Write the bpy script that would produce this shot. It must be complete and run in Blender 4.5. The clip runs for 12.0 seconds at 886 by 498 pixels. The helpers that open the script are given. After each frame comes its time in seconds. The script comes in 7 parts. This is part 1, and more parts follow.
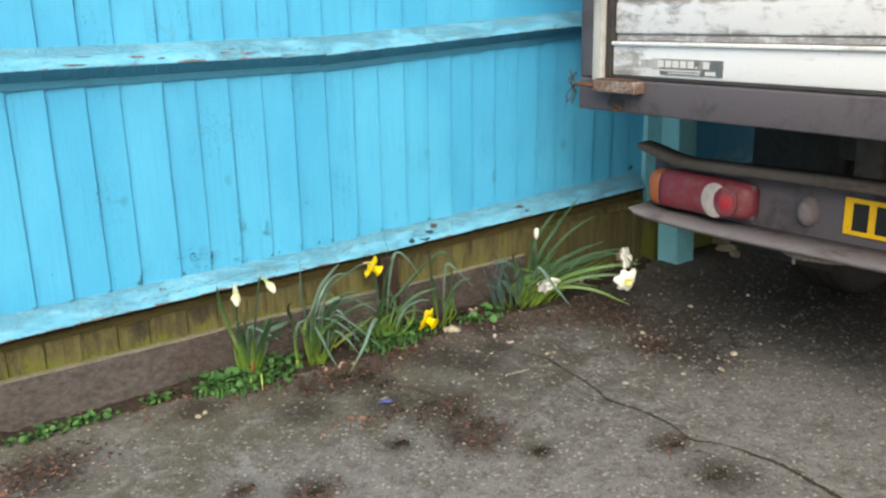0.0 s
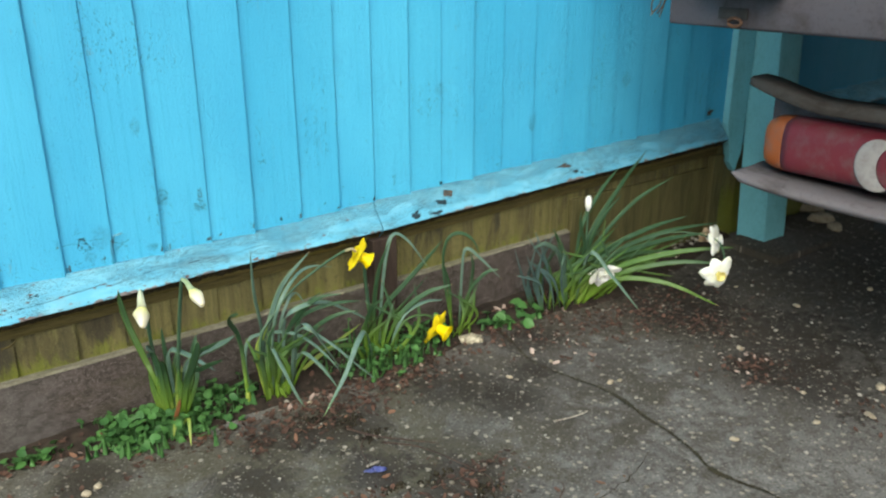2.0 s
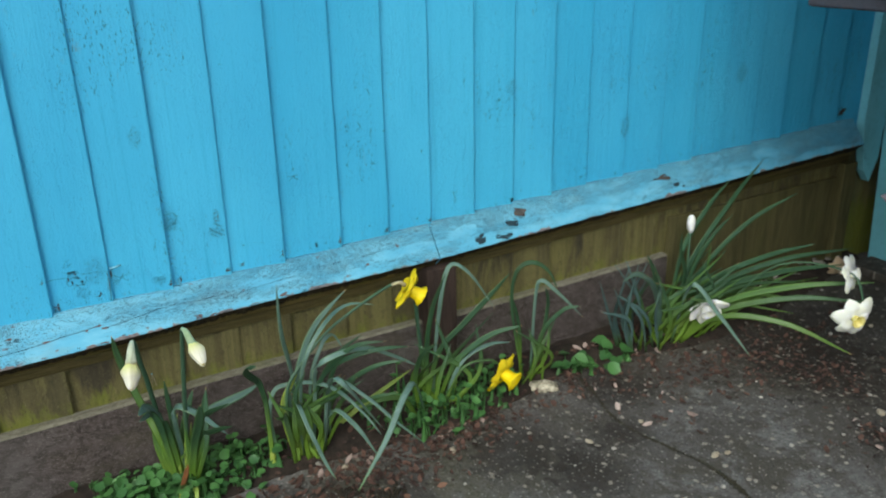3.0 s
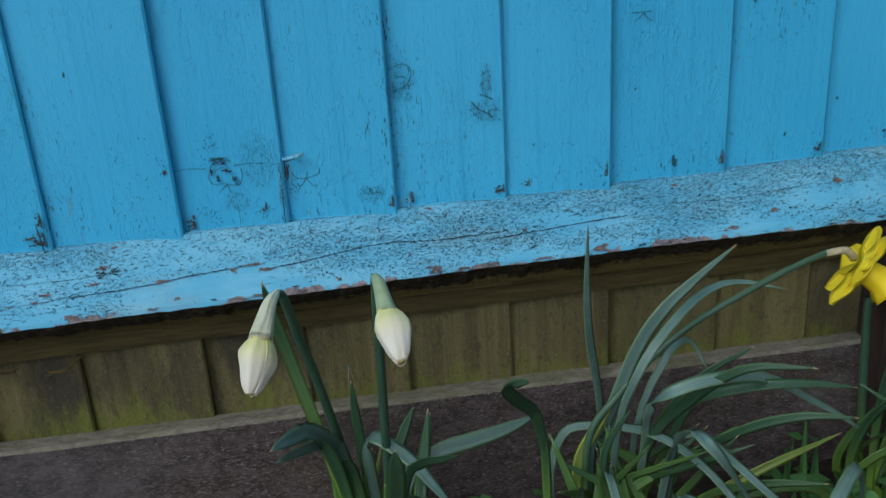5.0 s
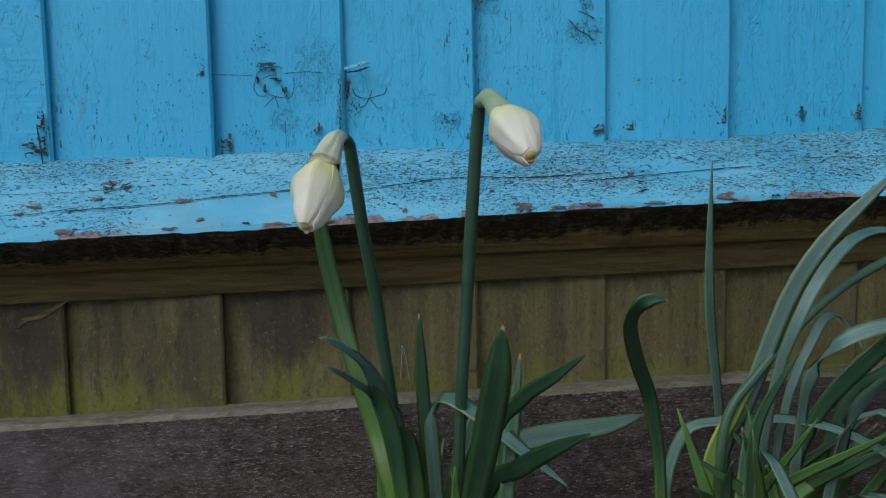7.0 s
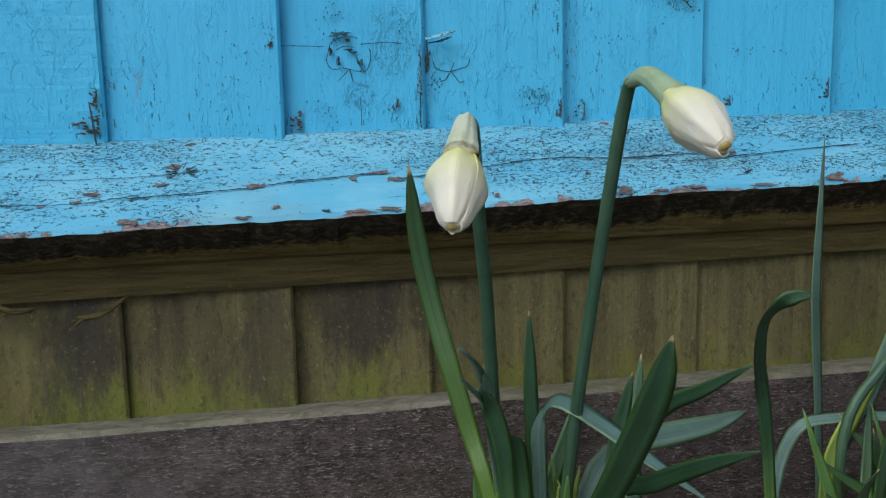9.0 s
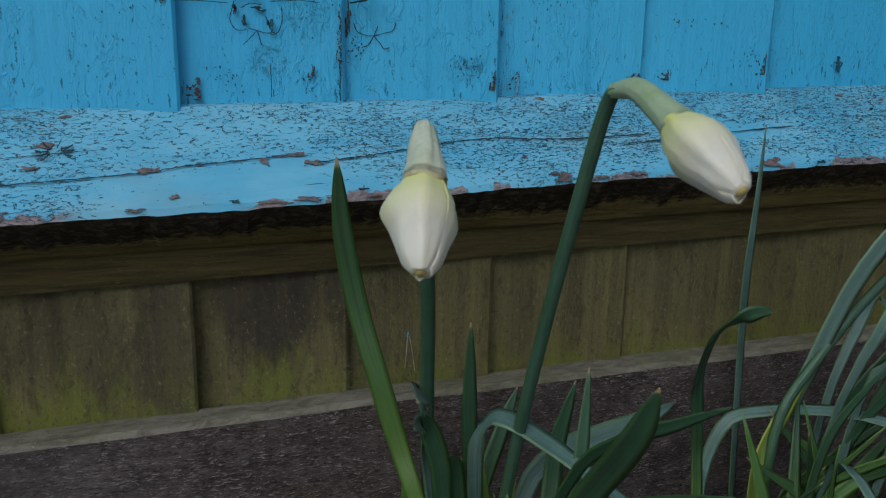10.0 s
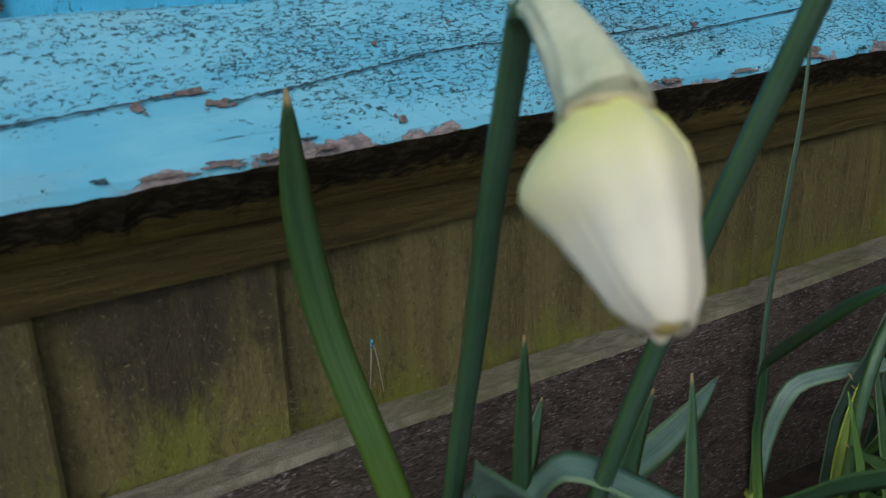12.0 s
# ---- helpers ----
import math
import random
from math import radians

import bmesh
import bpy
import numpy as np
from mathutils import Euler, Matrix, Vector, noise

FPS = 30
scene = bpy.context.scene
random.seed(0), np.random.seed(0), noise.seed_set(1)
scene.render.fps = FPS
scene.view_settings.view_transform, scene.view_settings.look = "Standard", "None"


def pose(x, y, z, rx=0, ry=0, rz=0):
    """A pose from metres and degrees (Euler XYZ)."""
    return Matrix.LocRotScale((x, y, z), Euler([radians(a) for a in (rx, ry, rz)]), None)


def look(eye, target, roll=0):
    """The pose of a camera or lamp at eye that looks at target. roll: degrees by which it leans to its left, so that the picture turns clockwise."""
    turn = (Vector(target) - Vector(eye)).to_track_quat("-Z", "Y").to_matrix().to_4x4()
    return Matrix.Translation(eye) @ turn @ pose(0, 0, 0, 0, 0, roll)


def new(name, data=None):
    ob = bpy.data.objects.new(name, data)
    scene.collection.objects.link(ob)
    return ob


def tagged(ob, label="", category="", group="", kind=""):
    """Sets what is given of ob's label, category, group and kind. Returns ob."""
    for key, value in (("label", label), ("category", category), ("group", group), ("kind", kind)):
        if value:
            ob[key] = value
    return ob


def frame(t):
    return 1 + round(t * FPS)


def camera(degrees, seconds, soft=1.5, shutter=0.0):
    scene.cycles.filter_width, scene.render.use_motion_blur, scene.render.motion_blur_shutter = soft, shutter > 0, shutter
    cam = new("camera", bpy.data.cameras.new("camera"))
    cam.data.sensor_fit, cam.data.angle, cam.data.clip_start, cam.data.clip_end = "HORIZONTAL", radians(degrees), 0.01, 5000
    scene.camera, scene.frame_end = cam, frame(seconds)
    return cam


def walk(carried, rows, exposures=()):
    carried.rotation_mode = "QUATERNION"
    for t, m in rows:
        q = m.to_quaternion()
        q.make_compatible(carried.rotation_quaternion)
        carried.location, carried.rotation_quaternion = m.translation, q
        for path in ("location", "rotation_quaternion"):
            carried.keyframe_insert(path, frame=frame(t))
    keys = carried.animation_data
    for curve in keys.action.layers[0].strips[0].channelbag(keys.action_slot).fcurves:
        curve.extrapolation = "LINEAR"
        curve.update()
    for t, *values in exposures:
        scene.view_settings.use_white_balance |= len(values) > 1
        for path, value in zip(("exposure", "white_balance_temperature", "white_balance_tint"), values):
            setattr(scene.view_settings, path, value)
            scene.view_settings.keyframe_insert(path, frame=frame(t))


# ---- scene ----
cam = camera(55.2, 12.0, 1.1, 0.1)
cam.data.dof.use_dof, cam.data.dof.focus_distance, cam.data.dof.aperture_fstop = True, 0.52, 19.0
PATH = [
    (0, (0.252, -0.036, 1.145), (1.353, 1.533, 0.574), -0.8),
    (0.5, (0.346, 0.148, 1.12), (1.445, 1.711, 0.53), -1.2),
    (1, (0.46, 0.411, 1.052), (1.551, 1.95, 0.39), -1.1),
    (1.5, (0.547, 0.554, 1.032), (1.639, 2.084, 0.349), -1.0),
    (2, (0.723, 0.71, 0.982), (1.797, 2.242, 0.276), -0.1),
    (2.5, (0.856, 0.83, 0.973), (1.84, 2.407, 0.233), -0.9),
    (3, (0.957, 0.99, 0.957), (1.852, 2.614, 0.208), -1.1),
    (3.2, (0.978, 1.09, 0.91), (1.808, 2.756, 0.178), -2.1),
    (4.8, (1.16, 1.61, 0.666), (1.391, 3.47, -0.032), -3.4),
    (5, (1.15, 1.646, 0.587), (1.363, 3.51, -0.105), -3.5),
    (5.5, (1.12, 1.713, 0.449), (1.361, 3.646, -0.005), -3.1),
    (6, (1.097, 1.737, 0.403), (1.356, 3.707, 0.178), -2.0),
    (6.5, (1.107, 1.733, 0.363), (1.357, 3.709, 0.179), -1.8),
    (7, (1.088, 1.751, 0.336), (1.335, 3.726, 0.14), -1.0),
    (7.2, (1.08, 1.764, 0.33), (1.308, 3.737, 0.092), -0.7),
    (8.8, (1.02, 1.805, 0.34), (1.286, 3.769, 0.078), -1.1),
    (9, (1.016, 1.812, 0.349), (1.318, 3.769, 0.066), -1.2),
    (9.2, (1.007, 1.813, 0.377), (1.315, 3.769, 0.1), -1.1),
    (9.5, (0.977, 1.824, 0.427), (1.379, 3.748, 0.06), -0.8),
    (9.7, (0.984, 1.827, 0.426), (1.491, 3.707, -0.029), 0.3),
    (9.8, (0.990, 1.844, 0.410), (1.539, 3.708, -0.065), 0.8),
    (10, (0.992, 1.884, 0.389), (1.595, 3.727, -0.101), 1.0),
    (10.5, (0.999, 1.975, 0.384), (1.738, 3.756, -0.148), -2.0),
    (10.7, (0.996, 2.000, 0.382), (1.782, 3.754, -0.167), -3.2),
    (11, (0.986, 2.023, 0.361), (1.786, 3.756, -0.234), -3.9),
    (11.2, (0.980, 2.030, 0.357), (1.824, 3.738, -0.250), -2.9),
    (11.5, (0.982, 2.048, 0.368), (1.875, 3.723, -0.263), -2.3),
    (11.8, (0.979, 2.07, 0.367), (1.922, 3.713, -0.274), -2.0),
    (12, (0.983, 2.074, 0.363), (1.957, 3.694, -0.292), -1.8),
]
EXPOSURES = [(0.0, 1.03, 7400, 7), (0.5, 1.15, 7350, 6), (1.0, 1.1, 7250, 5), (1.5, 1.2, 7200, 4), (2.0, 0.92, 6950, 0), (2.7, 0.78, 6700, -1), (3.2, 0.24, 6200, 2), (4.8, -0.2, 5800, 7), (6.0, -0.1, 5850, 8), (7.0, -0.25, 5850, 8), (9.0, 0.12, 6050, 8), (9.5, -0.15, 5800, 8), (9.75, -0.06, 5850, 8), (10.0, -0.46, 5850, 8), (10.3, 0.10, 6200, 8), (10.5, 0.44, 6350, 9), (10.8, 0.98, 6600, 9), (11.2, 1.03, 6750, 9), (11.5, 1.03, 6750, 9), (11.65, 0.5, 6600, 8), (11.8, 0.1, 6400, 7), (12.0, -0.2, 6300, 6)]
walk(cam, [(t, look(eye, target, roll)) for t, eye, target, roll in PATH], EXPOSURES)

# ==== light ====
world = bpy.data.worlds.new("overcast")
scene.world = world
world.use_nodes = True
wn, wl = world.node_tree.nodes, world.node_tree.links
sky = wn.new("ShaderNodeTexSky")
sky.sky_type, sky.sun_disc = "NISHITA", False
sky.sun_elevation, sky.sun_rotation = radians(45), radians(210)
sky.air_density, sky.dust_density = 1.0, 4.0
grey = wn.new("ShaderNodeHueSaturation")
grey.inputs["Saturation"].default_value = 0.35
wl.new(sky.outputs["Color"], grey.inputs["Color"])
wl.new(grey.outputs["Color"], wn["Background"].inputs["Color"])
wn["Background"].inputs["Strength"].default_value = 0.110
sun = new("sun", bpy.data.lights.new("sun", "SUN"))
sun.data.energy, sun.data.angle, sun.data.color = 1.08, radians(40), (1.0, 0.98, 0.95)
sun.matrix_world = look((-4.9, -4.2, 6.8), (1.2, 1.0, 0.0))


# ==== materials ====
class Nodes:
    """A node material with short helpers."""

    def __init__(self, name, rough=0.6, metal=0.0, spec=0.5):
        self.m = bpy.data.materials.new(name)
        self.m.use_nodes = True
        self.t = self.m.node_tree
        self.b = self.t.nodes["Principled BSDF"]
        self.b.inputs["Roughness"].default_value = rough
        self.b.inputs["Metallic"].default_value = metal
        self.b.inputs["Specular IOR Level"].default_value = spec
        self.where = self.t.nodes.new("ShaderNodeTexCoord").outputs["Object"]

    def put(self, socket, value):
        if isinstance(value, bpy.types.NodeSocket):
            self.t.links.new(value, socket)
        elif isinstance(value, tuple) and len(value) == 3 and socket.type == "RGBA":
            socket.default_value = (*value, 1)
        else:
            socket.default_value = value

    def scaled(self, x, y, z, off=(0, 0, 0)):
        n = self.t.nodes.new("ShaderNodeMapping")
        n.inputs["Scale"].default_value, n.inputs["Location"].default_value = (x, y, z), off
        self.t.links.new(self.where, n.inputs["Vector"])
        return n.outputs["Vector"]

    def noise(self, vec, scale=1.0, detail=4.0, rough=0.6, warp=0.0):
        n = self.t.nodes.new("ShaderNodeTexNoise")
        self.put(n.inputs["Vector"], vec)
        for key, value in (("Scale", scale), ("Detail", detail), ("Roughness", rough), ("Distortion", warp)):
            n.inputs[key].default_value = value
        return n.outputs["Fac"]

    def cells(self, vec, scale, out="Distance", kind="F1"):
        n = self.t.nodes.new("ShaderNodeTexVoronoi")
        n.feature = kind
        self.put(n.inputs["Vector"], vec)
        n.inputs["Scale"].default_value = scale
        return n.outputs[out]

    def dashes(self, stretch, off, amount, size=0.75, jag=0.5, grit=300.0):
        """Separate short marks, one to a cell; amount (0 to 1) says how many cells bear one."""
        add = self.t.nodes.new("ShaderNodeVectorMath")
        add.operation = "ADD"
        self.put(add.inputs[0], self.scaled(*stretch, off))
        shift = self.t.nodes.new("ShaderNodeTexNoise")
        shift.inputs["Scale"].default_value, shift.inputs["Detail"].default_value = grit, 3.0
        self.put(shift.inputs["Vector"], self.where)
        grow = self.t.nodes.new("ShaderNodeVectorMath")
        grow.operation = "SCALE"
        self.put(grow.inputs[0], shift.outputs["Color"])
        grow.inputs["Scale"].default_value = jag
        self.put(add.inputs[1], grow.outputs[0])
        spot, pick = self.cells(add.outputs[0], 1.0), self.cells(add.outputs[0], 1.0, "Color")
        reach = self.math("MULTIPLY", self.math("SUBTRACT", pick, self.math("SUBTRACT", 1.0, amount)), size)
        return self.band(self.math("SUBTRACT", spot, reach), 0.03, -0.03)

    def band(self, value, low, high):
        n = self.t.nodes.new("ShaderNodeMapRange")
        n.interpolation_type = "SMOOTHSTEP"
        self.put(n.inputs["Value"], value)
        n.inputs["From Min"].default_value, n.inputs["From Max"].default_value = low, high
        return n.outputs["Result"]

    def math(self, op, a, b=0.0):
        n = self.t.nodes.new("ShaderNodeMath")
        n.operation = op
        self.put(n.inputs[0], a)
        self.put(n.inputs[1], b)
        return n.outputs[0]

    def axis(self, which):
        n = self.t.nodes.new("ShaderNodeSeparateXYZ")
        self.t.links.new(self.where, n.inputs[0])
        return n.outputs[which]

    def random(self):
        return self.t.nodes.new("ShaderNodeObjectInfo").outputs["Random"]

    def island(self):
        return self.t.nodes.new("ShaderNodeNewGeometry").outputs["Random Per Island"]

    def mix(self, fac, a, b):
        n = self.t.nodes.new("ShaderNodeMix")
        n.data_type = "RGBA"
        self.put(n.inputs["Factor"], fac)
        self.put(n.inputs[6], a)
        self.put(n.inputs[7], b)
        return n.outputs[2]

    def bump(self, height, strength=0.4, distance=0.002):
        n = self.t.nodes.new("ShaderNodeBump")
        n.inputs["Strength"].default_value, n.inputs["Distance"].default_value = strength, distance
        self.put(n.inputs["Height"], height)
        self.t.links.new(n.outputs["Normal"], self.b.inputs["Normal"])

    def done(self, colour, rough=None):
        self.put(self.b.inputs["Base Color"], colour)
        if rough is not None:
            self.put(self.b.inputs["Roughness"], rough)
        return self.m


def paint_boards():
    """Sky-blue fence paint over sawn boards; below the rail the wood is bare and green with algae."""
    n = Nodes("blue_board_paint", 0.5, spec=0.35)
    grain = n.noise(n.scaled(90, 90, 2.2), 1.0, 6, 0.65, 0.4)
    saw_zone = n.math("MULTIPLY", n.band(n.noise(n.scaled(11, 11, 5, (1, 2, 3)), 1.0, 2, 0.5), 0.42, 0.62), n.band(n.random(), 0.55, 0.75))
    saw = n.math("MULTIPLY", n.noise(n.scaled(8, 8, 260), 1.0, 2, 0.55, 0.3), n.math("ADD", n.math("MULTIPLY", saw_zone, 0.6), 0.04))
    blotch = n.noise(n.scaled(3, 3, 1.6), 1.0, 4, 0.55)
    pock = n.noise(n.scaled(210, 210, 120), 1.0, 3, 0.6)
    paint = n.mix(n.band(blotch, 0.35, 0.7), (0.060, 0.408, 0.70), (0.084, 0.482, 0.77))
    paint = n.mix(n.math("MULTIPLY", n.band(grain, 0.54, 0.8), 0.5), paint, (0.020, 0.27, 0.50))
    paint = n.mix(n.math("MULTIPLY", n.random(), 0.25), paint, (0.028, 0.35, 0.60))
    # knots under the paint: broken rings and crazing
    knots, rings = 0.0, 0.0
    wobble = n.noise(n.scaled(130, 130, 130), 1.0, 4, 0.65, 0.6)
    for x, z, rx, rz, deep in ((1.206, 0.468, 0.011, 0.017, 0.5), (1.284, 0.462, 0.005, 0.012, 0.6), (1.282, 0.436, 0.011, 0.009, 0.7), (1.075, 0.408, 0.014, 0.020, 0.35), (1.052, 0.372, 0.010, 0.008, 0.5),
                               (1.174, 0.368, 0.010, 0.006, 0.6), (0.86, 0.60, 0.009, 0.013, 0.6), (1.17, 0.62, 0.008, 0.014, 0.7), (2.20, 0.50, 0.012, 0.020, 0.7), (1.90, 0.62, 0.010, 0.015, 0.6), (2.55, 0.58, 0.012, 0.018, 0.7)):
        far = n.t.nodes.new("ShaderNodeVectorMath")
        far.operation = "DISTANCE"
        n.put(far.inputs[0], n.scaled(1 / rx, 0, 1 / rz))
        far.inputs[1].default_value = (x / rx, 0, z / rz)
        d = n.math("ADD", far.outputs["Value"], n.math("MULTIPLY", n.math("SUBTRACT", wobble, 0.5), 1.5))
        knots = n.math("MAXIMUM", knots, n.math("MULTIPLY", n.band(d, 1.7, 0.7), deep))
        rings = n.math("MAXIMUM", rings, n.math("MULTIPLY", deep, n.math("MAXIMUM", n.band(n.math("ABSOLUTE", n.math("SUBTRACT", d, 0.95)), 0.10, 0.03), n.band(n.math("ABSOLUTE", n.math("SUBTRACT", d, 0.55)), 0.10, 0.03))))
    gate = n.band(n.noise(n.scaled(300, 300, 170, (2, 0, 6)), 1.0, 2, 0.6), 0.50, 0.58)
    area = n.math("MAXIMUM", n.band(n.noise(n.scaled(8, 8, 4.5, (7, 0, 2)), 1.0, 4), 0.50, 0.66), n.math("MULTIPLY", n.band(n.math("SUBTRACT", n.axis(2), n.math("ADD", n.math("MULTIPLY", n.axis(0), 0.0365), 0.3085)), 0.055, 0.0), 0.8))
    hair = n.dashes((520, 520, 120), (1.3, 0, 0.4), n.math("ADD", n.math("MULTIPLY", area, 0.38), 0.24), 0.85, 1.3, 700.0)
    fleck = n.band(n.noise(n.scaled(290, 290, 170, (3.1, 0, 1.7)), 1.0, 4, 0.7, 0.8), 0.645, 0.675)
    craze = n.band(n.noise(n.scaled(420, 420, 260, (1, 0, 4)), 1.0, 3, 0.7, 1.5), 0.565, 0.60)
    dark = n.math("MULTIPLY", n.math("MAXIMUM", hair, fleck), n.math("ADD", n.math("MULTIPLY", area, 0.55), 0.30))
    dark = n.math("MAXIMUM", dark, n.math("MULTIPLY", n.math("MULTIPLY", craze, knots), 0.9))
    dark = n.math("MAXIMUM", dark, n.math("MULTIPLY", n.math("MULTIPLY", rings, gate), 0.9))
    paint = n.mix(n.math("MULTIPLY", knots, 0.16), paint, (0.045, 0.18, 0.27))
    paint = n.mix(n.math("MULTIPLY", dark, 0.9), paint, (0.014, 0.055, 0.085))
    scuff = n.math("MULTIPLY", n.band(n.noise(n.scaled(60, 60, 22, (1, 0, 5)), 1.0, 6, 0.75, 0.4), 0.60, 0.70), area)
    paint = n.mix(n.math("MULTIPLY", scuff, 0.5), paint, (0.15, 0.20, 0.26))
    # flat scabs of old paint, felt only as relief
    scab = n.math("MULTIPLY", n.band(n.noise(n.scaled(95, 95, 46, (4, 0, 4)), 1.0, 4, 0.7, 0.5), 0.53, 0.57), n.band(n.noise(n.scaled(14, 14, 5, (0, 0, 9)), 1.0, 2), 0.45, 0.6))
    # bare wood
    fine = n.noise(n.scaled(430, 430, 300), 1.0, 5, 0.75, 0.4)
    crust = n.noise(n.scaled(130, 130, 60), 1.0, 5, 0.7, 0.6)
    own = n.t.nodes.new("ShaderNodeCombineXYZ")
    n.put(own.inputs[0], n.math("MULTIPLY", n.random(), 40.0))
    place = n.t.nodes.new("ShaderNodeVectorMath")
    n.put(place.inputs[0], n.scaled(17, 17, 5))
    n.t.links.new(own.outputs[0], place.inputs[1])
    smear = n.noise(place.outputs[0], 1.0, 8, 0.72, 0.6)
    broad = n.noise(place.outputs[0], 0.33, 3, 0.5)
    smear = n.math("ADD", smear, n.math("MULTIPLY", n.math("SUBTRACT", broad, 0.5), 0.7))
    bare = n.mix(n.band(grain, 0.35, 0.7), (0.172, 0.150, 0.062), (0.096, 0.083, 0.035))
    bare = n.mix(n.math("MULTIPLY", n.random(), 0.5), bare, (0.140, 0.128, 0.040))
    own_dirt = n.math("ADD", 0.55, n.math("MULTIPLY", n.band(n.random(), 0.25, 0.85), 0.40))
    # a few boards stay cleaner
    cleaner = n.math("MULTIPLY", n.band(n.axis(0), 1.10, 1.22), n.band(n.axis(0), 1.66, 1.50))
    own_dirt = n.math("MULTIPLY", own_dirt, n.math("SUBTRACT", 1.0, n.math("MULTIPLY", cleaner, 0.6)))
    bare = n.mix(n.math("MULTIPLY", n.band(smear, 0.44, 0.66), own_dirt), bare, (0.038, 0.032, 0.024))
    for x, z, rx, rz, deep in ((1.045, 0.226, 0.034, 0.040, 0.72), (0.930, 0.205, 0.030, 0.050, 0.40), (0.83, 0.235, 0.030, 0.030, 0.40)):
        far = n.t.nodes.new("ShaderNodeVectorMath")
        far.operation = "DISTANCE"
        n.put(far.inputs[0], n.scaled(1 / rx, 0, 1 / rz))
        far.inputs[1].default_value = (x / rx, 0, z / rz)
        stain = n.band(n.math("ADD", far.outputs["Value"], n.math("MULTIPLY", n.math("SUBTRACT", smear, 0.5), -2.2)), 1.25, 0.55)
        bare = n.mix(n.math("MULTIPLY", stain, deep), bare, (0.030, 0.023, 0.020))
    algae = n.band(n.math("SUBTRACT", n.noise(n.scaled(30, 30, 11, (2, 0, 0)), 1.0, 7, 0.74, 0.4), n.math("MULTIPLY", n.math("SUBTRACT", n.axis(2), 0.155), 4.2)), 0.34, 0.58)
    bare = n.mix(n.math("MULTIPLY", algae, 0.8), bare, (0.150, 0.168, 0.022))
    bare = n.mix(n.math("MULTIPLY", n.band(crust, 0.55, 0.64), 0.45), bare, (0.030, 0.025, 0.016))
    bare = n.mix(n.math("MULTIPLY", n.band(fine, 0.56, 0.64), 0.5), bare, (0.020, 0.016, 0.010))
    bare = n.mix(n.math("MULTIPLY", n.band(fine, 0.42, 0.33), 0.45), bare, (0.30, 0.275, 0.150))
    scar = n.dashes((330, 330, 60), (0, 0, 3), 0.16, 0.8, 0.5, 220.0)
    bare = n.mix(n.math("MULTIPLY", scar, 0.6), bare, (0.030, 0.024, 0.016))
    line = n.math("SUBTRACT", n.axis(2), n.math("ADD", n.math("MULTIPLY", n.axis(0), 0.034), 0.253))
    edge = n.band(line, -0.004, 0.004)
    relief = n.math("ADD", n.math("MULTIPLY", grain, 0.7), n.math("ADD", n.math("MULTIPLY", saw, 0.85), n.math("MULTIPLY", pock, 0.6)))
    rough = n.math("MULTIPLY", n.math("ADD", crust, fine), n.math("SUBTRACT", 1.0, edge))
    n.bump(n.math("SUBTRACT", n.math("ADD", n.math("ADD", relief, n.math("MULTIPLY", rough, 1.0)), n.math("MULTIPLY", scab, 0.3)), dark), 0.65, 0.0022)
    return n.done(n.mix(edge, bare, paint), n.math("ADD", 0.34, n.math("MULTIPLY", grain, 0.3)))


